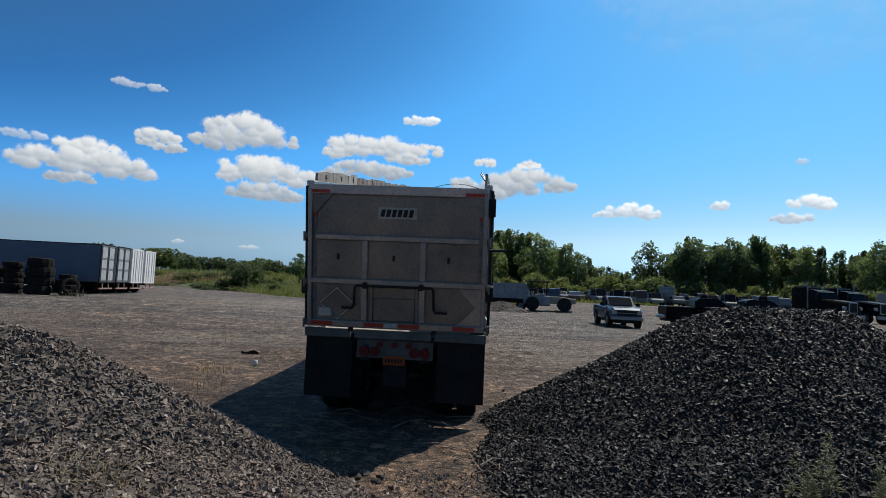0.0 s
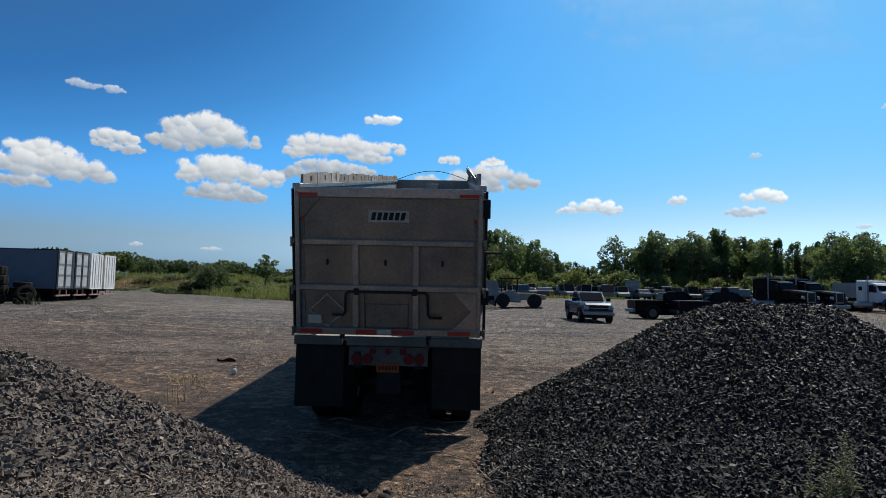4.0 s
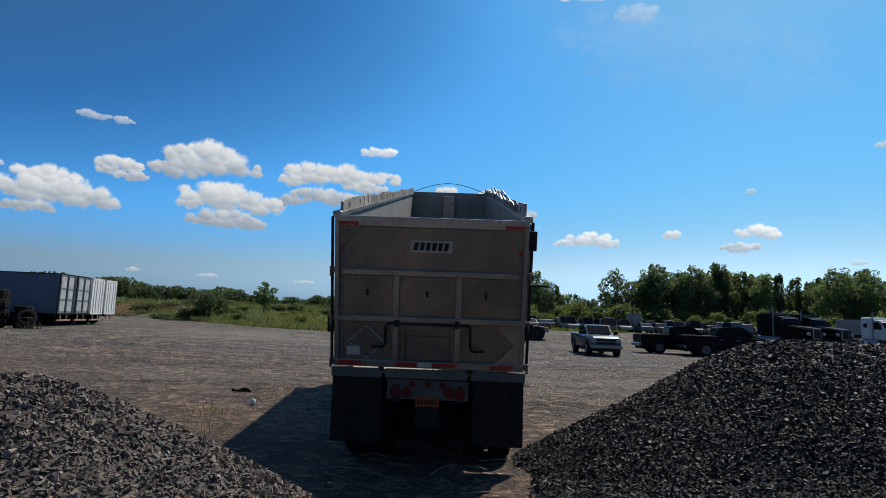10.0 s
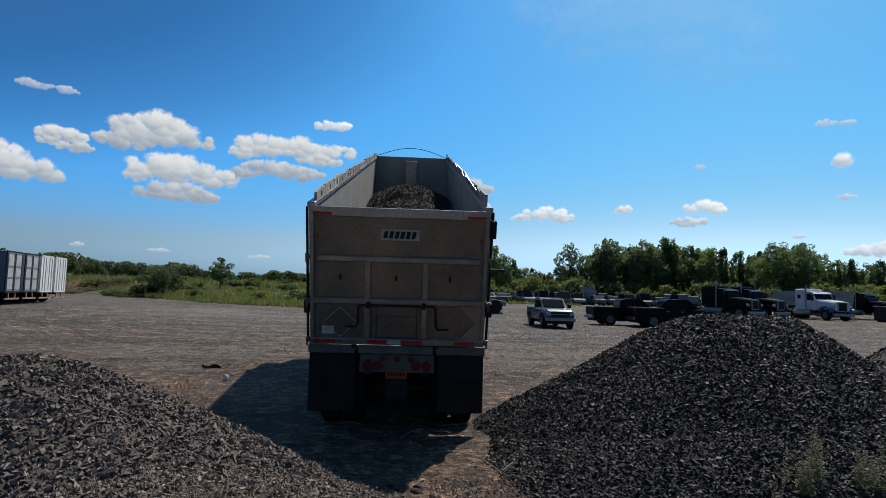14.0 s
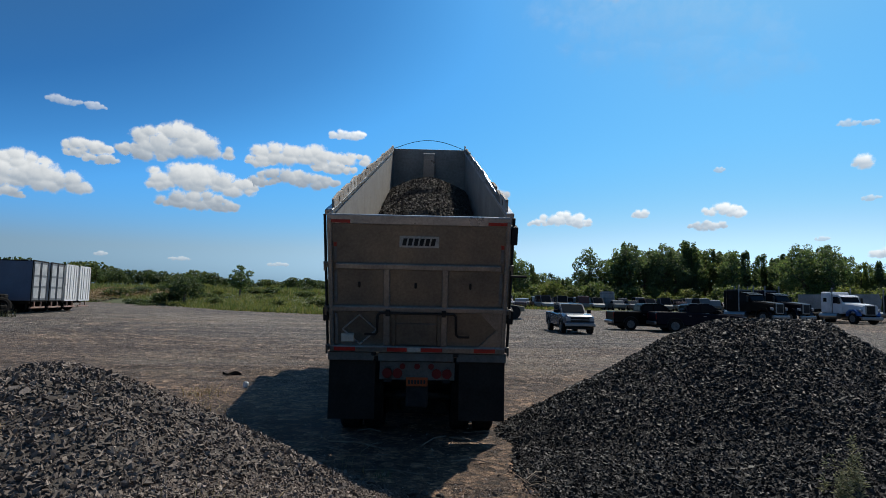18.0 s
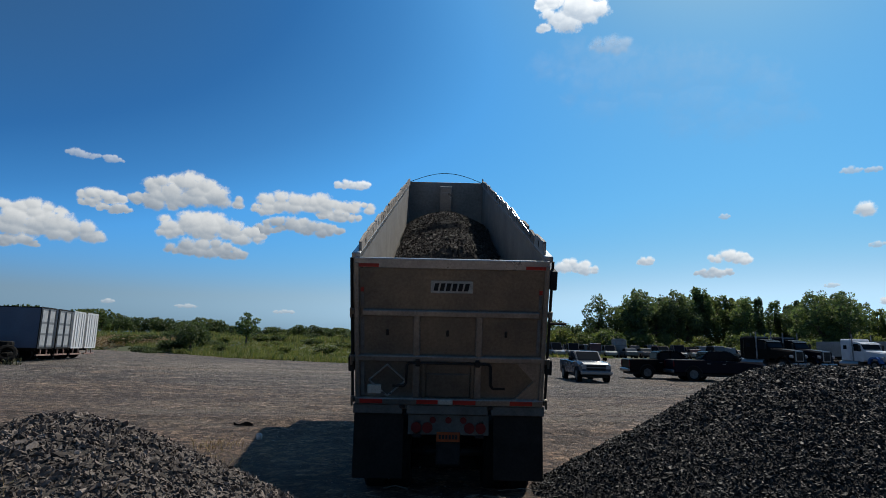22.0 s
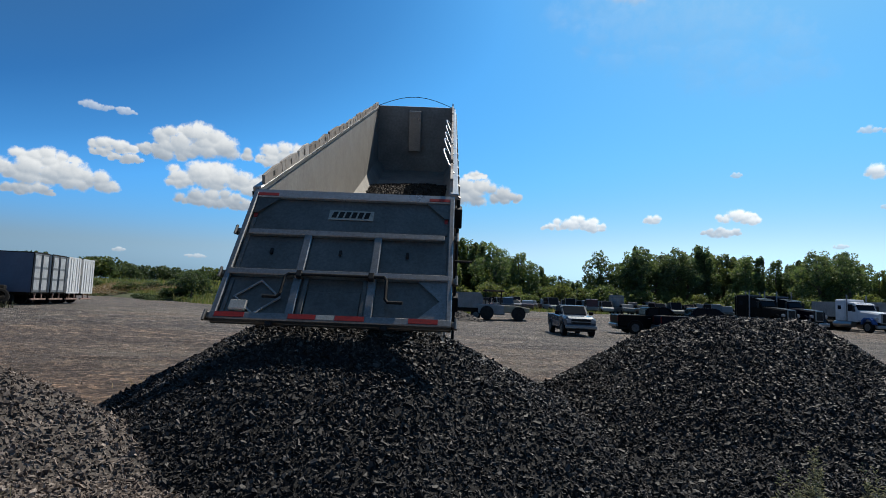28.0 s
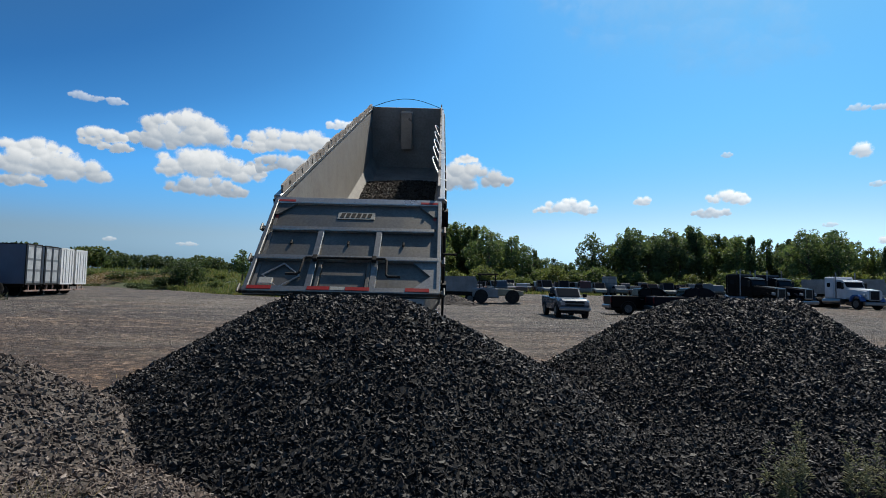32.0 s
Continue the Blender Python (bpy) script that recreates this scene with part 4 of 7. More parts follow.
cloud([(-22.1, 10.5, 2.85, 1.05), (-19.7, 10.0, 2.7, 1.2), (-23.8, 9.9, 1.2, 0.75), (-21.0, 8.5, 2.2, 0.85), (-18.8, 8.2, 1.3, 0.6), (-17.0, 10.1, 1.25, 0.7), (-21.7, 11.1, 1.45, 0.75), (-22.8, 8.3, 1.4, 0.75)], M_CLOUD, (0.4, 0.0))
cloud([(-12.5, 13.6, 2.6, 0.95), (-8.8, 13.6, 2.95, 0.8), (-5.5, 13.6, 1.4, 0.75), (-14.3, 12.9, 1.25, 0.55), (-11.8, 11.4, 2.9, 0.75), (-9.1, 11.2, 2.15, 0.7), (-14.6, 10.8, 1.3, 0.5), (-7.3, 12.7, 2.15, 0.55)], M_CLOUD, (-1.9, -0.3))
cloud([(4.5, 10.7, 3.3, 1.2), (1.8, 10.1, 1.65, 1.1), (7.9, 10.4, 1.35, 0.65), (0.5, 12.6, 1.0, 0.45), (4.8, 12.5, 1.0, 0.45), (-1.6, 10.3, 1.25, 0.8)], M_CLOUD, (-0.7, -0.1))
cloud([(14.4, 8.3, 1.9, 0.65), (16.1, 7.8, 1.2, 0.45), (12.3, 7.8, 1.2, 0.33)], M_CLOUD_WHITE, (-0.3, -0.3))
cloud([(22.3, 8.5, 0.75, 0.42)], M_CLOUD_WHITE, (-1.2, -0.3), label="small white cloud")
cloud([(29.1, 8.6, 1.6, 0.55), (27.9, 7.3, 1.6, 0.4), (30.1, 8.4, 0.7, 0.5)], M_CLOUD_WHITE, (-0.9, -0.3))
cloud([(-6.0, 16.4, 1.75, 0.44), (-7.2, 16.2, 0.65, 0.33)], M_CLOUD_WHITE, (-2.0, -1.2), label="small white wisp of cloud")
cloud([(38.4, 14.9, 0.73, 0.28), (39.8, 14.7, 0.63, 0.24)], M_CLOUD_THIN, (-0.4, 0), label="small white cloud")
cloud([(40.2, 11.8, 0.65, 0.55)], M_CLOUD_WHITE, (-2.0, -0.4), label="small white cloud")
cloud([(39.7, 8.8, 0.67, 0.24)], M_CLOUD_THIN, (-0.5, 0), label="small white cloud")
cloud([(28.6, 12.1, 0.44, 0.25)], M_CLOUD_THIN, (-0.3, 0), label="small white cloud")
cloud([(36.2, 5.7, 0.55, 0.2)], M_CLOUD_THIN, (-0.3, 0), label="small white cloud")
cloud([(-28.1, 3.3, 0.5, 0.2)], M_CLOUD_THIN, label="small low cloud")
cloud([(-21.9, 3.2, 0.95, 0.2)], M_CLOUD_THIN, label="small low cloud")
cloud([(-13.3, 3.0, 0.95, 0.21)], M_CLOUD_THIN, label="small low cloud")
cloud([(15.2, 31.2, 2.3, 1.3), (12.8, 32.4, 1.2, 0.65), (12.0, 30.4, 0.55, 0.45), (16.4, 31.8, 1.6, 0.75)], M_CLOUD_BRIGHT, label="sunlit white cloud high up")
cloud([(18.7, 28.2, 1.5, 0.95)], cloud_material("sunlit_wisp", 0.85, 0.35, 0.9), label="sunlit wisp of cloud high up")
cloud([(40.8, 4.3, 1.65, 0.5), (41.9, 4.7, 0.9, 0.45), (44.5, 4.4, 2.0, 0.6)], M_CLOUD_WHITE, label="low white cloud above the wood")
cloud([(24.0, 24.0, 9.0, 3.0), (30.0, 21.0, 6.0, 2.6), (17.0, 27.0, 5.0, 2.0)], cloud_material("veil", 0.72, 0.10, 1.3), label="thin high veil of cloud")


# ---------------------------------------------------------------- vegetation
def leaf_material(name, tones, glow=0.35):
    m, nt, b = mat(name)
    g = nt.nodes.new("ShaderNodeNewGeometry")
    oi = nt.nodes.new("ShaderNodeObjectInfo")
    c = ramp(nt, g.outputs["Random Per Island"], tones)
    k = ramp(nt, oi.outputs["Random"], ((0.0, (0.75, 0.8, 0.8)), (0.5, (1.0, 1.0, 1.0)), (1.0, (1.35, 1.2, 0.9))))
    col = mixc(nt, 1.0, c, k, "MULTIPLY")
    nt.links.new(col, b.inputs["Base Color"])
    b.inputs["Roughness"].default_value = 0.6
    tr = nt.nodes.new("ShaderNodeBsdfTranslucent")
    nt.links.new(mixc(nt, 1.0, col, (1.2, 1.2, 0.75), "MULTIPLY"), tr.inputs[0])
    mx = nt.nodes.new("ShaderNodeMixShader")
    mx.inputs[0].default_value = glow
    nt.links.new(b.outputs[0], mx.inputs[1])
    nt.links.new(tr.outputs[0], mx.inputs[2])
    nt.links.new(mx.outputs[0], nt.nodes["Material Output"].inputs[0])
    return m


M_LEAF = leaf_material("tree_leaves", ((0.0, (0.07249, 0.1109, 0.05287)), (0.5, (0.1279, 0.1834, 0.08104)), (0.85, (0.1834, 0.2473, 0.1066)), (1.0, (0.2729, 0.2985, 0.1279))), 0.5)
M_LEAF_DARK = leaf_material("dark_leaves", ((0.0, (0.06199, 0.09742, 0.05491)), (0.6, (0.1107, 0.1594, 0.0797)), (1.0, (0.1771, 0.2258, 0.1063))), 0.45)
M_SCRUB = leaf_material("scrub_leaves", ((0.0, (0.06494, 0.092, 0.03788)), (0.6, (0.1191, 0.1569, 0.05953)), (1.0, (0.184, 0.2057, 0.092))), 0.5)
M_GRASS = leaf_material("meadow_grass", ((0.0, (0.09061, 0.1226, 0.03731)), (0.5, (0.1652, 0.1972, 0.05863)), (0.8, (0.2345, 0.2345, 0.07995)), (1.0, (0.3198, 0.2558, 0.1279))), 0.35)
M_RED_GRASS = leaf_material("reddish_grass", ((0.0, (0.1492, 0.09594, 0.05863)), (0.6, (0.2345, 0.1599, 0.09594)), (1.0, (0.3091, 0.2345, 0.1386))), 0.3)
M_STRAW = leaf_material("dry_straw", ((0.0, (0.22, 0.165, 0.075)), (0.6, (0.36, 0.28, 0.145)), (1.0, (0.47, 0.39, 0.24))), 0.35)
M_SHRUB = leaf_material("shrub_leaves", ((0.0, (0.041, 0.0656, 0.0287)), (0.6, (0.0697, 0.1025, 0.041)), (1.0, (0.1148, 0.1476, 0.0574))), 0.4)
M_BARK = surface("bark", (0.16, 0.13, 0.10), (0.07, 0.055, 0.045), 0.9, 0, 3, 20, 0.02)
M_MEADOW = surface("meadow_soil", (0.095, 0.105, 0.036), (0.055, 0.066, 0.022), 0.95, 0, 0.08, 1.2, 0.1, 0.8)


def leaf_cloud(rng, lobes, n, size):
    """Leaf sprays: small bent quads strewn mostly near the surface of a few lobes."""
    k = rng.choice(len(lobes), n, p=np.array([l[3] ** 2 * l[4] for l in lobes]) / sum(l[3] ** 2 * l[4] for l in lobes))
    L = np.array(lobes)[k]
    d = rng.normal(size=(n, 3))
    d /= np.linalg.norm(d, axis=1, keepdims=True)
    r = rng.uniform(0.35, 1.0, n) ** 0.45 * rng.lognormal(0, 0.10, n)
    p = L[:, :3] + d * r[:, None] * np.stack([L[:, 3], L[:, 3], L[:, 4]], 1)
    a = turns(rng, n)
    s = size * rng.uniform(0.6, 1.5, n)
    q = np.array([(-0.5, -0.35, 0), (0.5, -0.35, 0.1), (0.55, 0.35, -0.05), (-0.45, 0.4, 0.12)])
    v = np.einsum("nij,vj->nvi", a, q) * s[:, None, None] + p[:, None]
    return v.reshape(-1, 3), np.arange(4 * n).reshape(n, 4)


def tree(name, label, h, w, style, seed, leaf, n=5200, size=0.21, m=None, group="trees behind the yard"):
    rng = np.random.default_rng(seed)
    root = thing(name, label, "tree", m, group)
    lobes = []
    lo = 0.18 if style == "tall" else 0.28
    for k in range(30):
        f = (k + 0.5) / 30
        z = h * (lo + (1 - lo) * f * 0.92) + rng.uniform(-0.03, 0.03) * h
        span = w * (0.55 + 0.45 * math.sin(math.pi * min(1, f * 1.05))) * (0.52 if style == "tall" else 0.75)
        a = k * 2.4 + rng.uniform(-0.4, 0.4)
        off = span * rng.uniform(0.15, 0.85)
        rr = span * (rng.uniform(0.11, 0.22) if style == "tall" else rng.uniform(0.16, 0.34))
        lobes.append((off * math.cos(a), off * math.sin(a), z, rr, rr * (3.6 if style == "tall" else 0.9)))
    for _ in range(4):
        lobes.append((rng.uniform(-0.2, 0.2) * w, rng.uniform(-0.2, 0.2) * w, h * rng.uniform(0.86, 0.96), w * 0.10, h * 0.06))
    v, f = leaf_cloud(rng, lobes, n, size)
    raw("crown", v, f, leaf, root)
    bm = B()
    rings = []
    for k in range(7):
        z, r = h * 0.88 * k / 6, (0.030 * h) * (1 - 0.85 * k / 6)
        cx, cy = 0.02 * h * math.sin(k * 1.1 + seed), 0.02 * h * math.cos(k * 0.9 + seed)
        rings.append([bm.verts.new((cx + r * math.cos(2 * math.pi * i / 7), cy + r * math.sin(2 * math.pi * i / 7), z - 0.1)) for i in range(7)])
    for a, b2 in zip(rings[:-1], rings[1:]):
        for i in range(7):
            bm.faces.new((a[i], a[(i + 1) % 7], b2[(i + 1) % 7], b2[i]))
    for l in lobes[:24:3]:
        tube(bm, ((0, 0, l[2] * 0.72), (l[0] * 0.5, l[1] * 0.5, l[2] * 0.88), (l[0], l[1], l[2])), 0.010 * h * 0.6, 5)
    part("trunk", bm, M_BARK, root)
    return root


def polar(az, d):
    return d * math.sin(radians(az)), d * math.cos(radians(az))


def place(kind_list, az, d, scale_h, rng):
    """A copy of one of the built trees at a bearing and distance, turned at random."""
    src = kind_list[rng.randrange(len(kind_list))]
    x, y = polar(az, d)
    src_h = HEIGHT[src.name]
    ob = copy_thing(src, pose(x, y, meadow_z(x, y) - 0.1, 0, 0, rng.uniform(0, 360)))
    s = scale_h / src_h
    ob.scale = (s * rng.uniform(0.9, 1.15), s * rng.uniform(0.9, 1.15), s)
    return ob


def meadow_z(x, y):
    """Rough ground that climbs gently behind the yard, most on the open side."""
    x, y = np.asarray(x, float), np.asarray(y, float)
    up = np.clip((y - 78) / 110, 0, 1.0) * 3.6 * np.clip((18 - x) / 40, 0.12, 1.0)
    edge = 66 + np.clip(-22 - x, 0, 60) * 1.25 + np.clip(x + 6, 0, 12) * 0.8
    return up + rise(x, y) - 0.16 * np.clip(edge - y, 0, 12) + (y > 70) * (0.5 * fbm(x * 0.06, y * 0.06, 6) + 0.55 * np.clip((6 - x) / 12, 0, 1) * fbm(x * 0.16, y * 0.16, 9)) * np.clip((y - 78) / 20, 0, 1)


tagged(sheet("meadow", graded(-420, 420, -130, 110, 3.0, 1.25), graded(60, 900, 60, 230, 2.5, 1.25), lambda X, Y: meadow_z(X, Y) + 0.02, M_MEADOW), "rough green meadow beyond the gravel yard", "meadow", kind="structure")


def tufts(name, label, n, region, material, seed, hgt, wid, blades=6):
    """Standing grass and weeds as many thin bent blades."""
    rng = np.random.default_rng(seed)
    x0, x1, y0, y1 = region
    y = y0 + (y1 - y0) * rng.uniform(0, 1, n) ** 1.7
    x = rng.uniform(x0, x1, n) * (0.55 + 0.45 * (y - y0) / (y1 - y0))
    den = fbm(x * 0.05, y * 0.05, seed) + rng.uniform(-0.35, 0.35, n)
    keep = (den > -0.18) & (y > 66 + np.clip(-22 - x, 0, 60) * 1.25 + np.clip(x + 6, 0, 12) * 0.8)
    x, y = x[keep], y[keep]
    n = len(x)
    z = meadow_z(x, y) if y0 > 40 else ground_z(x, y)
    hh = hgt * rng.lognormal(0, 0.4, n) * (1 + 1.2 * np.clip(fbm(x * 0.1, y * 0.1, seed + 1), -0.3, 0.5))
    ang = rng.uniform(0, 2 * math.pi, (n, blades))
    lean = rng.uniform(0.05, 0.55, (n, blades)) * hh[:, None]
    bw = wid * rng.uniform(0.6, 1.4, (n, blades))
    off = rng.normal(0, wid * 2.2, (n, blades, 2))
    c, s = np.cos(ang), np.sin(ang)
    bx, by = x[:, None] + off[..., 0], y[:, None] + off[..., 1]
    zz = np.broadcast_to(z[:, None], bx.shape)
    H = hh[:, None] * rng.uniform(0.55, 1.1, (n, blades))
    v = np.stack([np.stack([bx - s * bw, by + c * bw, zz - 0.03], -1), np.stack([bx + s * bw, by - c * bw, zz - 0.03], -1), np.stack([bx + c * lean, by + s * lean, zz + H], -1)], 2).reshape(-1, 3)
    ob = raw(name, v, np.arange(len(v)).reshape(-1, 3), material)
    return tagged(ob, label, "grass", kind="stuff")


tufts("meadow_grass", "tall green and yellow meadow grass", 20000, (-125, 40, 66, 150), M_GRASS, 21, 0.34, 0.07, 9)
tufts("meadow_grass", "far rough meadow grass on the slope", 9000, (-190, 30, 140, 260), M_GRASS, 22, 0.7, 0.2, 9)

# built once, then copied round the yard
TREES, SHRUBS, HEIGHT = [], [], {}
for k, (h, w, st, lf) in enumerate(((13, 5.2, "tall", M_LEAF), (12, 4.6, "tall", M_LEAF_DARK), (11, 6.2, "round", M_LEAF), (14, 5.0, "tall", M_LEAF_DARK), (10, 5.6, "round", M_LEAF_DARK), (12, 5.8, "tall", M_LEAF))):
    x, y = polar((20.0, 25.5, 29.0, 25.0, 33.0, 36.0)[k], (118, 121, 119, 128, 122, 124)[k])
    o = tree("tree", "tall broad-leaved tree with a ragged green crown", h, w, st, 40 + k, lf, m=pose(x, y, float(meadow_z(x, y)) - 0.1))
    HEIGHT[o.name] = float(h)
    TREES.append(o)
for k, (h, w) in enumerate(((3.0, 2.6), (2.2, 2.4), (4.0, 2.8))):
    x, y = polar((9.0, 12.0, 15.0)[k], 104)
    o = tree("shrub", "low green shrub at the edge of the wood", h, w, "round", 60 + k, M_SCRUB, 1700, 0.15, pose(x, y, float(meadow_z(x, y)) - 0.1), "shrubs along the wood")
    o["category"] = "shrub"
    HEIGHT[o.name] = float(h)
    SHRUBS.append(o)

HEDGE = []
for k, (h, w) in enumerate(((3.0, 2.9), (2.4, 3.0))):
    x, y = polar((-33.0, -9.0)[k], 190)
    o = tree("shrub", "dark green shrub in the meadow", h, w, "round", 66 + k, M_SHRUB, 1500, 0.18, pose(x, y, float(meadow_z(x, y)) - 0.1), "bushes in the meadow")
    o["category"] = "shrub"
    HEDGE.append(o)
    HEIGHT[o.name] = float(h)

rt = random.Random(3)
# crown line of the wood: bearing, height in metres at about 118 m
CROWN = [(1.5, 13.5), (3.7, 15.5), (5.2, 13.6), (6.8, 11.8), (8.6, 11.8), (10.4, 9.0), (11.8, 8.0), (13.3, 6.5), (15.0, 6.0), (18.0, 7.0), (19.2, 12.6), (21.0, 12.8), (23.0, 12.5), (24.8, 13.6), (26.0, 13.8), (27.5, 12.0), (29.0, 11.6), (31.0, 10.8), (33.0, 10.8), (35.0, 11.0), (36.6, 11.4), (38.0, 9.8), (40.0, 9.0), (44.0, 9.0), (50.0, 9.5), (58.0, 10.0)]
az = 1.0
while az < 56:
    h = float(np.interp(az, [c[0] for c in CROWN], [c[1] for c in CROWN]))
    place(TREES, az, rt.uniform(112, 126), h * rt.uniform(0.86, 1.06), rt)
    if az < 42:
        place(TREES, az + rt.uniform(-0.5, 0.5), rt.uniform(128, 142), h * rt.uniform(0.85, 1.0), rt)
    az += rt.uniform(0.75, 1.25)
az = 0.5
while az < 46:
    place(SHRUBS, az, rt.uniform(101, 112), rt.uniform(1.6, 4.6), rt)
    az += rt.uniform(0.4, 0.8)
az = 2.0
while az < 46:
    place(HEDGE, az, rt.uniform(124, 140), rt.uniform(3.5, 6.0), rt)
    az += rt.uniform(0.7, 1.1)
# the tree that stands alone above the low scrub
x, y = polar(16.75, 116)
o = tree("tree", "single round-headed tree above the scrub", 11.6, 5.2, "round", 77, M_LEAF_DARK, 5000, 0.2, pose(x, y, float(meadow_z(x, y))))
# the open side: one spreading bush, a small tree, far hedges
x, y = polar(-21.3, 92)
o = tree("bush", "broad dark green bush standing in the meadow", 4.3, 4.8, "round", 78, M_SHRUB, 4000, 0.17, pose(x, y, float(meadow_z(x, y)) - 0.2), "bushes in the meadow")
o["category"] = "bush"
x, y = polar(-16.6, 118)
tree("tree", "small upright tree standing in the meadow", 6.2, 3.4, "round", 79, M_LEAF, 2600, 0.2, pose(x, y, float(meadow_z(x, y)) - 0.1), "bushes in the meadow")
for k in range(95):
    a, d = rt.uniform(-44, 0), 84 + 120 * rt.random() ** 1.6
    o = place(HEDGE if rt.random() < 0.6 else SHRUBS, a, d, rt.uniform(0.5, 1.5) + 0.008 * (d - 84), rt)
    o.scale = (o.scale[0] * 1.7, o.scale[1] * 1.7, o.scale[2])
a = -46.0
while a < 1.0:
    place(TREES if rt.random() < 0.2 else HEDGE, a, rt.uniform(225, 270), rt.uniform(2.6, 5.6) * (1.5 if a < -20 else 1.0), rt)
    a += rt.uniform(0.3, 0.6)


def red_patch():
    rng = np.random.default_rng(8)
    n = 9000
    x, y = rng.normal(polar(-27.2, 124)[0], 5.0, n), rng.normal(polar(-27.2, 124)[1], 7.0, n)
    z = meadow_z(x, y) + rng.uniform(0, 1, n) * np.clip(0.7 + 1.3 * fbm(x * 0.16, y * 0.16, 4, 3), 0.05, 1.3)
    v, f = leaf_cloud(rng, [(0, 0, 0, 1, 1)], n, 0.24)
    v = v.reshape(n, 4, 3)
    v = v * np.array([0.75, 0.75, 0.45]) + np.stack([x, y, z + 0.3], 1)[:, None]
    tagged(raw("reddish_scrub", v.reshape(-1, 3), f, M_RED_GRASS), "reddish brown seeding scrub in the meadow", "scrub", kind="stuff")


red_patch()

# ---------------------------------------------------------------- parked road trailers and tyres
M_TRAILER_SIDE = surface("blue_grey_panel", (0.11, 0.135, 0.19), (0.09, 0.11, 0.155), 0.5, 0, 0.6, 12, 0.0005)
M_SILVER = surface("dull_silver_door", (0.20, 0.21, 0.22), (0.12, 0.125, 0.13), 0.45, 0.1, 1.0, 10, 0.0005, 0.9)
M_GLASS, _nt, _b = mat("dark_glass")
_b.inputs["Base Color"].default_value = (0.012, 0.014, 0.017, 1)
_b.inputs["Roughness"].default_value = 0.12
_b.inputs["Specular IOR Level"].default_value = 0.05
M_CHROME, _nt, _b = mat("chrome")
_b.inputs["Base Color"].default_value = (0.22, 0.22, 0.225, 1)
_b.inputs["Roughness"].default_value, _b.inputs["Metallic"].default_value = 0.28, 0.85
M_RUST = surface("rusty_steel", (0.36, 0.24, 0.19), (0.20, 0.12, 0.09), 0.8, 0.2, 3, 30, 0.001, 0.9)


M_DOOR_PALE = surface("pale_door_panel", (0.56, 0.56, 0.55), (0.26, 0.265, 0.27), 0.5, 0.0, 1.6, 14, 0.0005, 0.9)


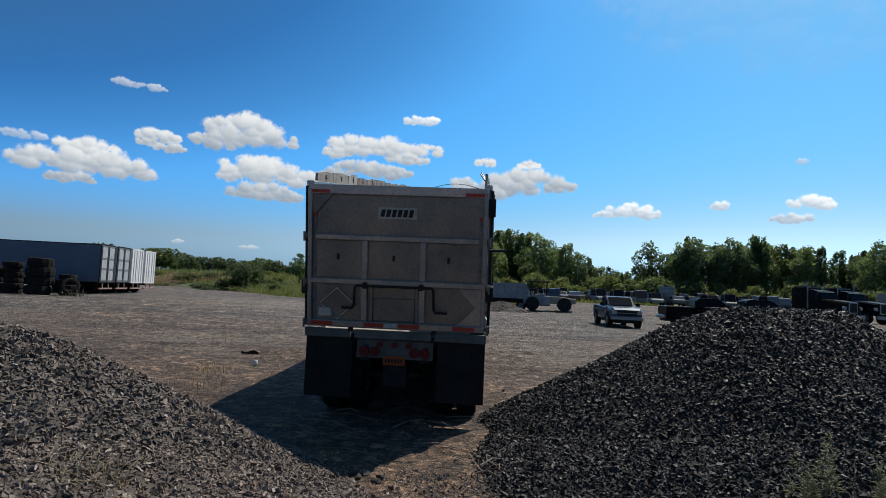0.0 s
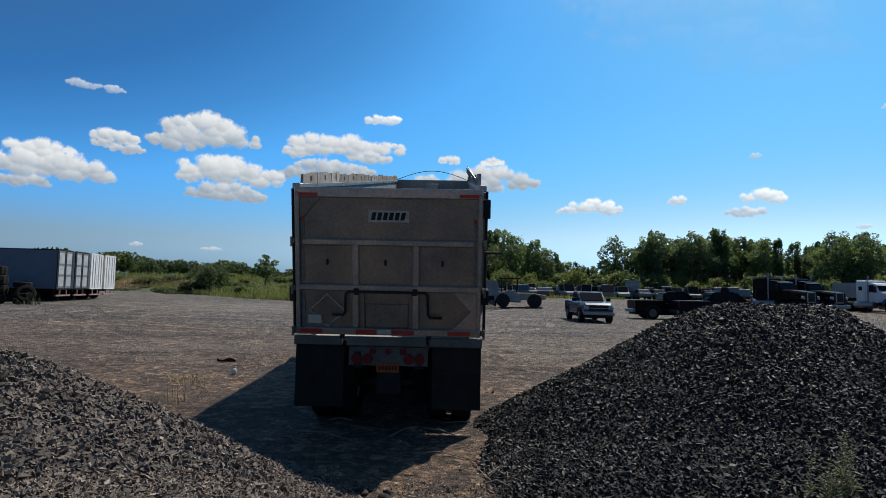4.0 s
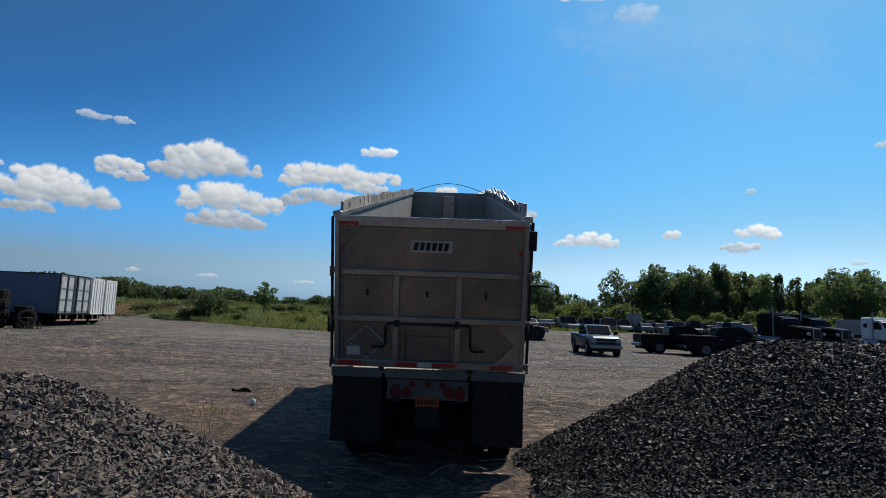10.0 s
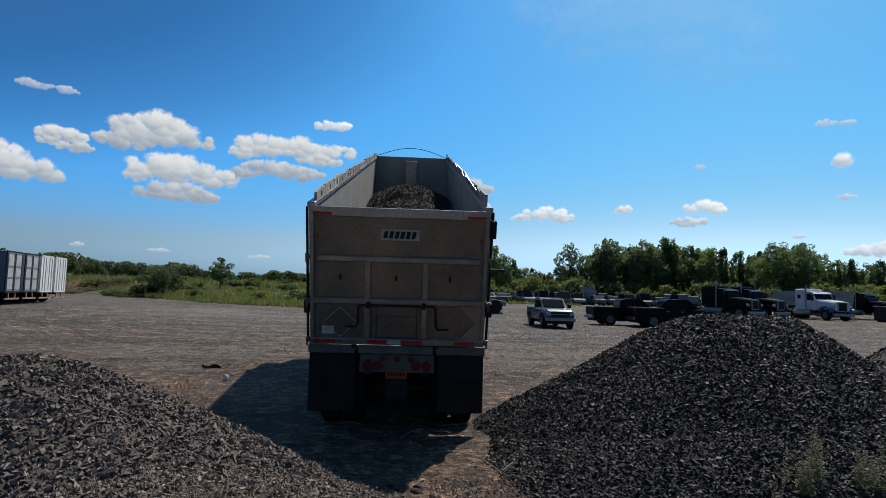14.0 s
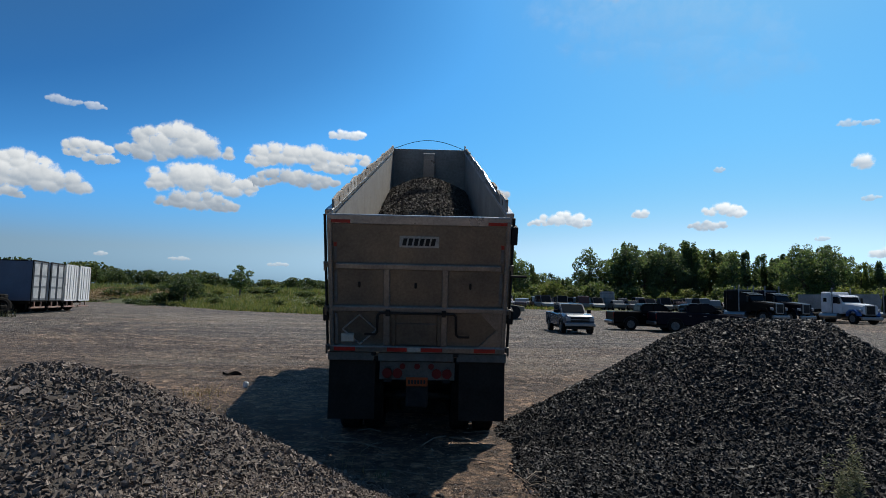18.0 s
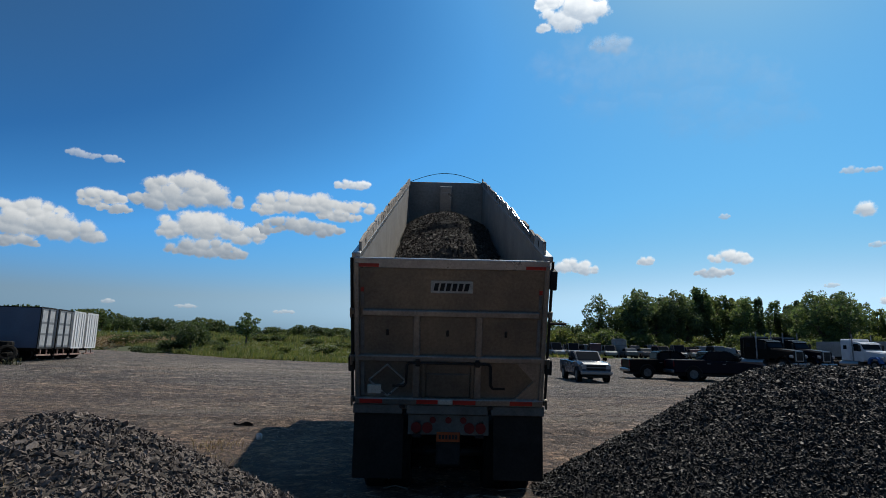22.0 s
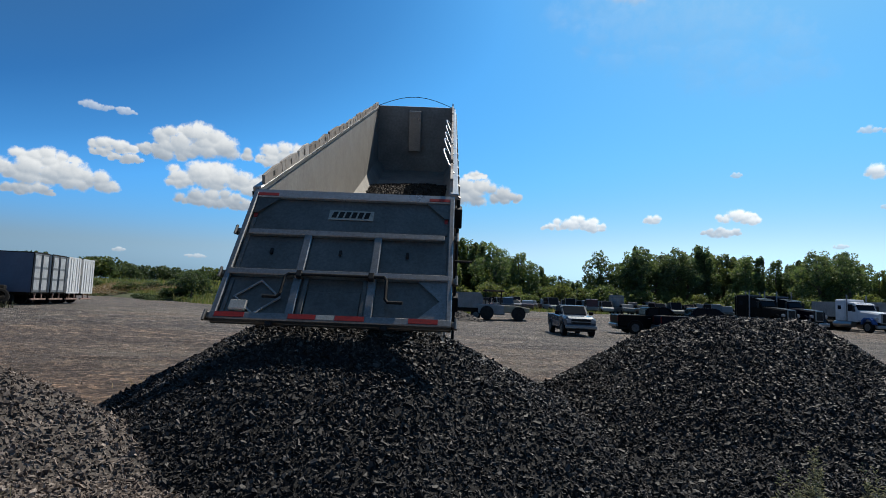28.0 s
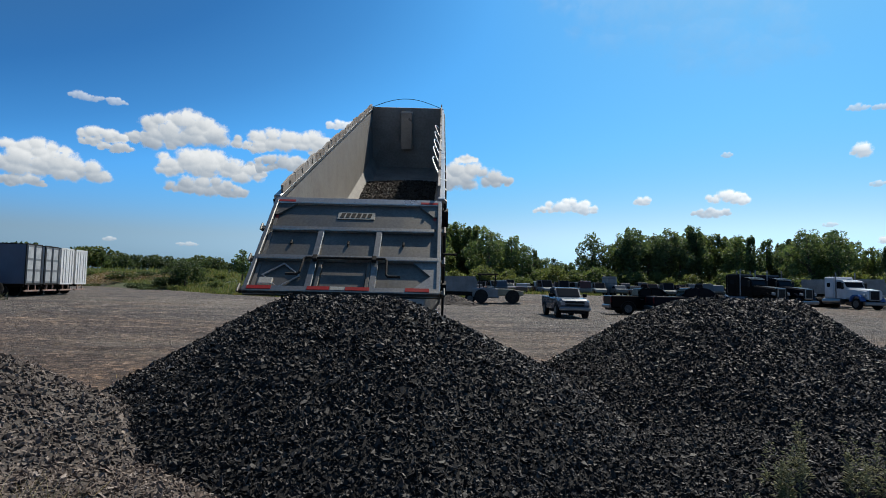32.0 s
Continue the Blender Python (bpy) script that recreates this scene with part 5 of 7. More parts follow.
def box_trailer(m, side, doors, label):
    """A parked box trailer: x runs along it, the rear doors face +x, its near side faces -y."""
    root = thing("box_trailer", label, "trailer", m, "row of parked box trailers")
    L, W, z0, z1 = 14.6, 2.6, 0.93, 3.83
    bm = B()
    box(bm, -L, -0.03, 0, W, z0, z1, 0.03)
    part("box", bm, side, root)
    bm = B()
    for y in (0.0, W - 0.06):
        box(bm, -0.04, 0.02, y, y + 0.06, z0 - 0.02, z1 + 0.01)
    for z in (z0 - 0.04, z1 - 0.05):
        box(bm, -0.04, 0.02, 0.06, W - 0.06, z, z + 0.1)
    part("rear_frame", bm, M_STEEL_DARK if doors == M_SILVER else M_WHITE, root)
    bm = B()
    box(bm, -L, -0.05, -0.012, 0.05, z1 - 0.05, z1 + 0.02)
    part("roof_rail", bm, M_STEEL_DARK, root)
    for y0 in (0.07, W / 2 + 0.01):
        bm = B()
        box(bm, -0.03, 0.015, y0, y0 + W / 2 - 0.08, z0 + 0.06, z1 - 0.06, 0.01)
        d = part("door", bm, doors, root)
        for r in ((0.06, 0.94) if doors != M_WHITE else (0.30, 0.72)):
            bm = B()
            tube(bm, ((0.04, y0 + (W / 2 - 0.08) * r, z0 + 0.1), (0.04, y0 + (W / 2 - 0.08) * r, z1 - 0.1)), 0.022, 6)
            part("lock_rod", bm, M_SILVER if doors == M_SILVER else M_WHITE, d)
        for a0, a1 in ((0.05, 0.31), (0.37, 0.60), (0.66, 0.95)) if doors != M_WHITE else ():
            for b0, b1 in ((0.16, 0.84),):
                bm = B()
                box(bm, 0.010, 0.022, y0 + (W / 2 - 0.08) * b0, y0 + (W / 2 - 0.08) * b1, z0 + 0.06 + (z1 - z0 - 0.12) * a0, z0 + 0.06 + (z1 - z0 - 0.12) * a1)
                part("door_panel", bm, M_DOOR_PALE, d)
        for zz in (0.34, 0.63):
            bm = B()
            box(bm, 0.012, 0.022, y0 + 0.03, y0 + W / 2 - 0.11, z0 + (z1 - z0) * zz - 0.03, z0 + (z1 - z0) * zz + 0.03)
            part("hinge_strap", bm, M_SILVER if doors == M_SILVER else M_WHITE, d)
    for dx in (-1.6, -2.9):
        for y in (0.16, W - 0.42):
            bm = B()
            disc(bm, (dx, y + 0.13, 0.45), (0, 1, 0), 0.45, 0.28, 18)
            part("tyre", bm, M_RUBBER, root)
    bm = B()
    box(bm, -0.12, 0.0, 0.1, W - 0.1, 0.38, 0.50, 0.01)
    for y in (0.7, 1.8):
        box(bm, -0.10, -0.02, y, y + 0.1, 0.5, z0)
    part("under_ride_bar", bm, M_RUST, root, "rusty under-ride bar")
    bm = B()
    box(bm, -4.2, -0.4, 0.75, 0.9, 0.7, z0)
    part("slider_rail", bm, M_STEEL_DARK, root)
    bm = B()
    box(bm, -4.2, -0.4, 1.7, 1.85, 0.7, z0)
    part("slider_rail", bm, M_STEEL_DARK, root)
    for y in (0.5, 2.0):
        bm = B()
        box(bm, -11.2, -11.05, y, y + 0.14, 0.0, z0)
        part("landing_leg", bm, M_STEEL_DARK, root)
    return root


for k, (side, doors, lab) in enumerate(((M_TRAILER_SIDE, M_SILVER, "box trailer with blue-grey side and dull silver doors"), (M_WHITE, M_SILVER, "box trailer with tall dull silver rear doors"), (M_WHITE, M_WHITE, "white box trailer with closed rear doors"), (M_WHITE, M_WHITE, "white box trailer at the end of the row"))):
    box_trailer(pose(-27.8 - 0.485 * k, 43.5 + 2.81 * k, 0.35, 0, 0, 11.3), side, doors, lab)


def tyre(m, r, w, seed, label):
    """A loose tyre lying flat: tread blocks round it, open in the middle."""
    bm = B()
    n = 26
    prof = ((0.58, 0.0), (0.80, 0.0), (0.97, 0.10), (1.0, 0.5), (0.97, 0.90), (0.80, 1.0), (0.58, 1.0), (0.52, 0.5))
    rings = []
    for i in range(n):
        a = 2 * math.pi * i / n
        k = 1.0 if i % 2 else 0.955
        rings.append([bm.verts.new((r * p[0] * (k if p[0] > 0.9 else 1) * math.cos(a), r * p[0] * (k if p[0] > 0.9 else 1) * math.sin(a), w * p[1])) for p in prof])
    for i in range(n):
        a, b2 = rings[i], rings[(i + 1) % n]
        for k in range(len(prof)):
            bm.faces.new((a[k], b2[k], b2[(k + 1) % len(prof)], a[(k + 1) % len(prof)]))
    bmesh.ops.recalc_face_normals(bm, faces=bm.faces)
    ob = part("tyre", bm, M_RUBBER)
    ob.matrix_basis = m
    return tagged(ob, label, "tyre", "stacked old tyres")


rt2 = random.Random(9)
for (x, y, r, w, n) in ((-30.3, 38.3, 0.6, 0.36, 6), (-31.7, 38.6, 0.6, 0.36, 5), (-28.4, 38.2, 0.84, 0.62, 4), (-30.2, 40.4, 0.8, 0.6, 3), (-26.9, 39.0, 0.58, 0.36, 4), (-33.3, 38.9, 0.8, 0.5, 4)):
    z = 0.35
    for k in range(n):
        tyre(pose(x + rt2.uniform(-0.09, 0.09), y + rt2.uniform(-0.09, 0.09), z, rt2.uniform(-2, 2), rt2.uniform(-2, 2), rt2.uniform(0, 90)), r * rt2.uniform(0.93, 1.05), w, k, "worn black tyre lying in a stack")
        z += w * 0.985
tyre(pose(-26.3, 38.4, 0.93, 62, 8, 30), 0.58, 0.36, 3, "worn black tyre leaning on a stack")


# ---------------------------------------------------------------- vehicles
def paint(name, c, rough=0.3, gloss=0.15, coat=0.06):
    m, nt, b = mat(name)
    n = tex(nt, 1.6, 4, 0.6)
    k = ramp(nt, n.outputs["Fac"], ((0.3, (0.82,) * 3), (0.7, (1.05,) * 3)))
    nt.links.new(mixc(nt, 1.0, c, k, "MULTIPLY"), b.inputs["Base Color"])
    b.inputs["Roughness"].default_value = rough
    b.inputs["Specular IOR Level"].default_value = gloss
    b.inputs["Coat Weight"].default_value, b.inputs["Coat Roughness"].default_value = coat, 0.08
    return m


M_SILVER_PAINT = paint("silver_blue_paint", (0.055, 0.072, 0.098), 0.24, 0.22, 0.12)
M_BLACK_PAINT = paint("black_paint", (0.004, 0.0035, 0.004), 0.35, 0.06)
M_NAVY = paint("navy_paint", (0.005, 0.0055, 0.012), 0.35, 0.06)
M_WHITE_PAINT = paint("white_truck_paint", (0.62, 0.64, 0.67), 0.35)
M_BLUE = paint("blue_paint", (0.05, 0.12, 0.32), 0.3)
M_CREAM = paint("cream_paint", (0.30, 0.265, 0.19), 0.45)
M_RIM = surface("dusty_wheel_steel", (0.16, 0.155, 0.15), (0.09, 0.088, 0.085), 0.5, 0.3, 6, 40, 0.0005)
M_STACK = surface("dull_stack_steel", (0.30, 0.30, 0.31), (0.18, 0.18, 0.19), 0.45, 0.3, 4, 30, 0.0005)
M_LENS, _nt, _b = mat("clear_lens")
_b.inputs["Base Color"].default_value = (0.30, 0.31, 0.32, 1)
_b.inputs["Roughness"].default_value = 0.1


def car_wheel(root, x, y, r, w):
    """Axle along y."""
    bm = B()
    disc(bm, (x, y, r), (0, 1, 0), r, w, 20)
    t = part("tyre", bm, M_RUBBER, root)
    bm = B()
    s = 1 if y > 0 else -1
    disc(bm, (x, y + s * w * 0.46, r), (0, 1, 0), r * 0.62, 0.06, 16, None)
    for k in range(5):
        a = 2 * math.pi * k / 5
        box(bm, -0.03, 0.03, 0.0, 0.03, 0, r * 0.55, 0, Matrix.Translation((x, y + s * w * 0.5 - (0.0 if s > 0 else 0.03), r)) @ Matrix.Rotation(a, 4, "Y"))
    part("rim", bm, M_RIM, t)
    return t


def slab(bm, rings):
    """A skin over sections along x: each (x, half width, low z, high z, corner)."""
    def sec(x, hw, z0, z1, c):
        return [bm.verts.new((x, y, z)) for y, z in ((-hw, z0 + c), (-hw, z1 - c), (-hw + c, z1), (hw - c, z1), (hw, z1 - c), (hw, z0 + c), (hw - c, z0), (-hw + c, z0))]
    ss = [sec(*r) for r in rings]
    for a, b2 in zip(ss[:-1], ss[1:]):
        for i in range(8):
            bm.faces.new((a[i], a[(i + 1) % 8], b2[(i + 1) % 8], b2[i]))
    bm.faces.new(ss[0])
    bm.faces.new(list(reversed(ss[-1])))
    bmesh.ops.recalc_face_normals(bm, faces=bm.faces)
    return bm


def pickup(m, colour, label):
    """A full-size crew-cab pickup; x runs forward, wheels on z = 0."""
    root = thing("pickup_truck", label, "pickup truck", m, "vehicles parked on the yard")
    bm = B()
    slab(bm, [(-2.9, 0.94, 0.55, 1.28, 0.05), (-2.8, 0.98, 0.5, 1.32, 0.05), (-0.9, 1.0, 0.48, 1.33, 0.05), (0.95, 1.0, 0.48, 1.24, 0.06)])
    part("body", bm, colour, root)
    bm = B()
    slab(bm, [(0.95, 0.99, 0.5, 1.24, 0.05), (1.3, 0.99, 0.5, 1.30, 0.10), (2.0, 0.98, 0.5, 1.28, 0.13), (2.6, 0.96, 0.52, 1.22, 0.16), (2.88, 0.90, 0.55, 1.10, 0.14)])
    part("hood", bm, colour, root, smooth=False)
    bm = B()
    prism(bm, [(-0.95, 1.30), (-0.86, 1.80), (-0.70, 1.89), (0.35, 1.92), (0.58, 1.88), (1.38, 1.27)], 1, -0.82, 0.82)
    bmesh.ops.bevel(bm, geom=bm.edges[:], offset=0.05, segments=2, affect="EDGES")
    part("cab", bm, colour, root)
    bm = B()
    box(bm, -2.78, -1.0, -0.82, 0.82, 0.85, 1.325)
    part("bed_floor", bm, M_STEEL_DARK, root)
    bm = B()
    prism(bm, [(0.66, 1.83), (1.30, 1.345), (1.32, 1.365), (0.69, 1.86)], 1, -0.70, 0.70)
    part("windscreen", bm, M_GLASS, root)
    bm = B()
    prism(bm, [(-0.93, 1.40), (-0.90, 1.74), (-0.92, 1.74), (-0.96, 1.40)], 1, -0.66, 0.66)
    part("rear_window", bm, M_GLASS, root)
    for s in (-1, 1):
        for o in ([(-0.82, 1.36), (-0.74, 1.76), (-0.10, 1.80), (-0.10, 1.36)], [(0.0, 1.36), (0.0, 1.80), (0.42, 1.80), (1.0, 1.36)]):
            bm = B()
            prism(bm, o, 1, s * 0.825 - 0.008, s * 0.825 + 0.008)
            part("side_window", bm, M_GLASS, root)
        for o in (0.0, -0.95):
            bm = B()
            box(bm, o + 0.08, o + 0.28, s * 1.0 - 0.02, s * 1.0 + 0.025, 1.08, 1.12, 0.005)
            part("door_handle", bm, M_CHROME, root)
        bm = B()
        box(bm, 0.85, 1.02, min(s * 0.98, s * 1.24), max(s * 0.98, s * 1.24), 1.30, 1.52, 0.03)
        part("door_mirror", bm, M_BLACK_PAINT, root)
        for x in (1.95, -1.72):
            car_wheel(root, x, s * 0.87, 0.43, 0.28)
            bm = B()
            tube(bm, [(x + 0.52 * math.cos(a), s * 0.985, 0.43 + 0.52 * math.sin(a)) for a in [math.pi * k / 10 for k in range(11)]], 0.045, 6)
            part("wheel_arch", bm, M_STEEL_DARK, root)
        bm = B()
        box(bm, 2.72, 2.90, min(s * 0.60, s * 0.90), max(s * 0.60, s * 0.90), 0.82, 1.05, 0.03)
        part("headlamp", bm, M_LENS, root)
        bm = B()
        box(bm, -2.93, -2.86, min(s * 0.80, s * 0.95), max(s * 0.80, s * 0.95), 0.85, 1.25, 0.02)
        part("tail_lamp", bm, M_LAMP, root)
    bm = B()
    box(bm, 2.80, 2.90, -0.60, 0.60, 0.74, 1.06, 0.03)
    part("grille", bm, M_STEEL_DARK, root)
    bm = B()
    box(bm, 2.86, 2.93, -0.60, 0.60, 0.88, 0.93, 0.01)
    part("grille_bar", bm, M_CHROME, root)
    for x0, x1, w in ((2.84, 3.02, 0.97), (-3.05, -2.88, 0.95)):
        bm = B()
        box(bm, x0, x1, -w, w, 0.47, 0.70, 0.05)
        part("bumper", bm, M_CHROME, root)
    bm = B()
    box(bm, -2.85, 2.75, -0.75, 0.75, 0.30, 0.52)
    part("underbody", bm, M_STEEL_DARK, root)
    return root


pickup(pose(10.2, 39.6, 0, 0, 0, -91), M_SILVER_PAINT, "silver-blue crew-cab pickup truck with chrome bumper on the gravel")
pickup(pose(17.7, 44.2, 0, 0, 0, -2) @ Matrix.Scale(1.06, 4), M_BLACK_PAINT, "black pickup truck seen from behind another")
pickup(pose(20.15, 41.8, 0, 0, 0, -6) @ Matrix.Scale(1.09, 4), M_NAVY, "dark navy crew-cab pickup truck parked side-on")


def tractor(m, colour, lower, label, sleeper=1.5, stacks=True):
    """A conventional road tractor with a long hood; x runs forward."""
    root = thing("road_tractor", label, "truck", m @ Matrix.Scale(0.98, 4), "row of parked road tractors")
    bm = B()
    slab(bm, [(1.15, 0.98, 1.0, 2.0, 0.10), (2.0, 0.95, 1.0, 1.96, 0.12), (3.3, 0.80, 0.95, 1.80, 0.14)])
    part("hood", bm, colour, root)
    bm = B()
    prism(bm, [(-0.2, 0.95), (-0.2, 2.75), (0.1, 2.82), (0.75, 2.74), (1.15, 2.05), (1.20, 0.95)], 1, -1.0, 1.0)
    part("cab", bm, colour, root)
    bm = B()
    prism(bm, [(0.80, 2.66), (1.14, 2.08), (1.17, 2.10), (0.84, 2.69)], 1, -0.9, 0.9)
    part("windscreen", bm, M_GLASS, root)
    if sleeper:
        bm = B()
        box(bm, -0.25 - sleeper, -0.22, -1.06, 1.06, 0.95, 3.1, 0.12)
        part("sleeper", bm, colour, root)
        bm = B()
        box(bm, -0.25 - sleeper * 0.7, -0.25 - sleeper * 0.35, -1.075, 1.075, 2.1, 2.5, 0.02)
        part("sleeper_window", bm, M_GLASS, root)
    bm = B()
    box(bm, -4.6, 3.0, -0.45, 0.45, 0.72, 0.98, 0.02)
    part("frame", bm, M_STEEL_DARK, root)
    bm = B()
    box(bm, 3.22, 3.36, -0.52, 0.52, 0.85, 1.82, 0.04)
    part("grille", bm, M_CHROME, root)
    bm = B()
    box(bm, 3.35, 3.375, -0.42, 0.42, 0.95, 1.72, 0.01)
    part("grille_mesh", bm, M_STEEL_DARK, root)
    bm = B()
    box(bm, 3.35, 3.58, -1.12, 1.12, 0.40, 0.72, 0.06)
    part("bumper", bm, M_CHROME, root)
    for s in (-1, 1):
        bm = B()
        prism(bm, [(0.05, 1.95), (0.05, 2.62), (0.6, 2.62), (0.95, 2.05), (0.95, 1.95)], 1, s * 1.005 - 0.01, s * 1.005 + 0.01)
        part("side_window", bm, M_GLASS, root)
        bm = B()
        prism(bm, [(1.75, 0.75), (1.85, 1.15), (2.15, 1.38), (2.75, 1.40), (3.05, 1.2), (3.2, 0.8), (3.05, 0.8), (2.9, 1.1), (2.65, 1.24), (2.2, 1.22), (1.98, 1.02), (1.9, 0.75)], 1, min(s * 0.78, s * 1.22), max(s * 0.78, s * 1.22))
        part("fender", bm, lower, root)
        bm = B()
        tube(bm, ((-0.05, s * 1.02, 0.8), (-0.05, s * 1.02, 3.5)), 0.06, 10)
        if stacks:
            part("exhaust_pipe", bm, M_STACK, root)
        else:
            bm.free()
        bm = B()
        tube(bm, ((-1.5, s * 0.95, 0.72), (0.6, s * 0.95, 0.72)), 0.31, 16)
        part("fuel_tank", bm, M_CHROME, root)
        bm = B()
        box(bm, 0.95, 1.05, min(s * 1.12, s * 1.34), max(s * 1.12, s * 1.34), 1.9, 2.5, 0.02)
        tube(bm, ((1.0, s * 1.0, 2.4), (1.0, s * 1.25, 2.4)), 0.02, 6)
        part("mirror", bm, M_STEEL_DARK, root)
        bm = B()
        disc(bm, (3.25, s * 0.95, 1.30), (1, 0, 0), 0.14, 0.2, 14)
        part("headlamp", bm, M_LENS, root)
        car_wheel(root, 2.5, s * 1.02, 0.52, 0.30)
        for x in (-2.6, -3.95):
            for off in (0.72, 1.06):
                car_wheel(root, x, s * off, 0.52, 0.29)
    bm = B()
    prism(bm, [(0.2, 2.80), (0.75, 2.72), (1.02, 2.60), (1.0, 2.57), (0.7, 2.66), (0.2, 2.76)], 1, -1.0, 1.0)
    part("sun_visor", bm, colour, root)
    bm = B()
    disc(bm, (-3.2, 0, 1.08), (0, 0, 1), 0.48, 0.12, 18)
    part("fifth_wheel", bm, M_STEEL_DARK, root)
    return root


for x, y, col, low, lab, sl in ((30.9, 53.7, M_BLACK_PAINT, M_BLACK_PAINT, "black long-hood road tractor with chrome stacks", 1.25), (34.1, 54.8, M_NAVY, M_NAVY, "dark blue road tractor with chrome grille", 1.2), (33.6, 59.2, M_BLACK_PAINT, M_BLACK_PAINT, "black road tractor parked behind two others", 1.2), (41.3, 55.2, M_WHITE_PAINT, M_BLUE, "white road tractor with blue fenders", 1.3), (49.8, 59.5, M_NAVY, M_NAVY, "dark blue road tractor at the end of the row", 0)):
    tractor(pose(x, y, float(ground_z(x, y)), 0, 0, -86 if low == M_BLUE else -68), col, low, lab, sl)


def tipper(m, colour, label, length=6.5, kind_name="tipper_trailer"):
    """A grey tipping body on wheels; x runs forward."""
    root = thing(kind_name, label, "trailer", m, "vehicles parked on the yard")
    bm = B()
    prism(bm, [(-length / 2, 1.25), (-length / 2, 2.75), (length / 2, 2.85), (length / 2 + 0.25, 2.2), (length / 2 + 0.1, 1.25)], 1, -1.2, 1.2)
    part("tipping_body", bm, colour, root)
    for k in range(7):
        x = -length / 2 + 0.3 + k * (length - 0.6) / 6
        for s in (-1, 1):
            bm = B()
            box(bm, x - 0.05, x + 0.05, min(s * 1.2, s * 1.28), max(s * 1.2, s * 1.28), 1.3, 2.7, 0.01)
            part("side_rib", bm, colour, root)
    bm = B()
    box(bm, -length / 2, length / 2, -0.5, 0.5, 0.8, 1.25)
    part("frame", bm, M_STEEL_DARK, root)
    for x in (-length / 2 + 0.9, -length / 2 + 2.2, length / 2 - 0.5):
        for s in (-1, 1):
            car_wheel(root, x, s * 1.02, 0.52, 0.30)
    return root


M_GREY_BODY = surface("grey_tipper_paint", (0.30, 0.30, 0.30), (0.2, 0.2, 0.2), 0.6, 0.1, 1.0, 12, 0.0005, 0.8)
tipper(pose(44.5, 60.0, float(ground_z(44.5, 60.0)), 0, 0, -40), M_GREY_BODY, "grey tipping trailer behind the white tractor", 7.0)
tipper(pose(3.9, 62.0, float(ground_z(3.9, 62.0)), 0, 0, -4), M_GREY_BODY, "grey dump body standing at the edge of the yard", 4.6)


def skip():
    """An open-topped steel skip with a pale rim, ribs and skids."""
    root = thing("steel_skip", "dark grey steel skip with a pale worn rim", "skip", pose(48.0, 51.8, float(ground_z(48.0, 51.8)), 0, 0, -8), "vehicles parked on the yard")
    for x0, x1, y0, y1, nm in ((-2.4, 2.4, -1.15, -1.09, "side_wall"), (-2.4, 2.4, 1.09, 1.15, "side_wall"), (-2.4, -2.34, -1.09, 1.09, "end_wall"), (2.34, 2.4, -1.09, 1.09, "end_wall"), (-2.34, 2.34, -1.09, 1.09, "floor_plate")):
        bm = B()
        box(bm, x0, x1, y0, y1, 0.16, 0.22 if nm == "floor_plate" else 1.42)
        part(nm, bm, M_STEEL_DARK, root)
    for x0, x1, y0, y1 in ((-2.46, 2.46, -1.2, -1.06), (-2.46, 2.46, 1.06, 1.2), (-2.46, -2.32, -1.06, 1.06), (2.32, 2.46, -1.06, 1.06)):
        bm = B()
        box(bm, x0, x1, y0, y1, 1.42, 1.52, 0.01)
        part("rim", bm, M_GREY_BODY, root)
    for k in range(5):
        for sy in (-1, 1):
            bm = B()
            box(bm, -2.0 + k - 0.05, -2.0 + k + 0.05, sy * 1.19 - 0.04, sy * 1.19 + 0.04, 0.2, 1.40)
            part("rib", bm, M_STEEL_DARK, root)
    for sy in (-0.6, 0.6):
        bm = B()
        box(bm, -2.4, 2.4, sy - 0.08, sy + 0.08, 0.0, 0.16)
        part("skid", bm, M_STEEL_DARK, root)


skip()


def roller():
    """A cream road roller with an open cab and steel drums."""
    root = thing("road_roller", "cream-coloured road roller with an open roofed cab", "road roller", pose(8.1, 61.0, float(ground_z(8.1, 61.0)), 0, 0, -6), "vehicles parked on the yard")
    bm = B()
    slab(bm, [(-2.2, 0.95, 0.6, 1.55, 0.12), (-0.2, 1.0, 0.5, 1.6, 0.12), (0.5, 1.0, 0.5, 1.5, 0.1)])
    part("engine_cover", bm, M_GREY_BODY, root)
    bm = B()
    slab(bm, [(0.4, 1.02, 0.75, 1.5, 0.06), (1.6, 1.04, 0.8, 1.5, 0.06), (3.0, 1.0, 0.8, 1.3, 0.06)])
    part("front_frame", bm, M_CREAM, root)
    for x in (-1.3, 1.9):
        bm = B()
        tube(bm, ((x, -0.98, 0.70), (x, 0.98, 0.70)), 0.70, 22)
        part("drum", bm, M_STEEL_DARK, root)
    for x in (-1.5, 0.1):
        for s in (-1, 1):
            bm = B()
            tube(bm, ((x, s * 0.85, 1.3), (x + 0.05, s * 0.85, 2.9)), 0.05, 8)
            part("roof_post", bm, M_STEEL_DARK, root)
    bm = B()
    box(bm, -1.75, 0.45, -1.05, 1.05, 2.88, 3.02, 0.04)
    part("roof", bm, M_STEEL_DARK, root)
    bm = B()
    box(bm, -1.1, -0.6, -0.3, 0.3, 1.45, 1.6, 0.05)
    box(bm, -1.15, -1.0, -0.3, 0.3, 1.6, 2.2, 0.05)
    part("seat", bm, M_RUBBER, root)


roller()


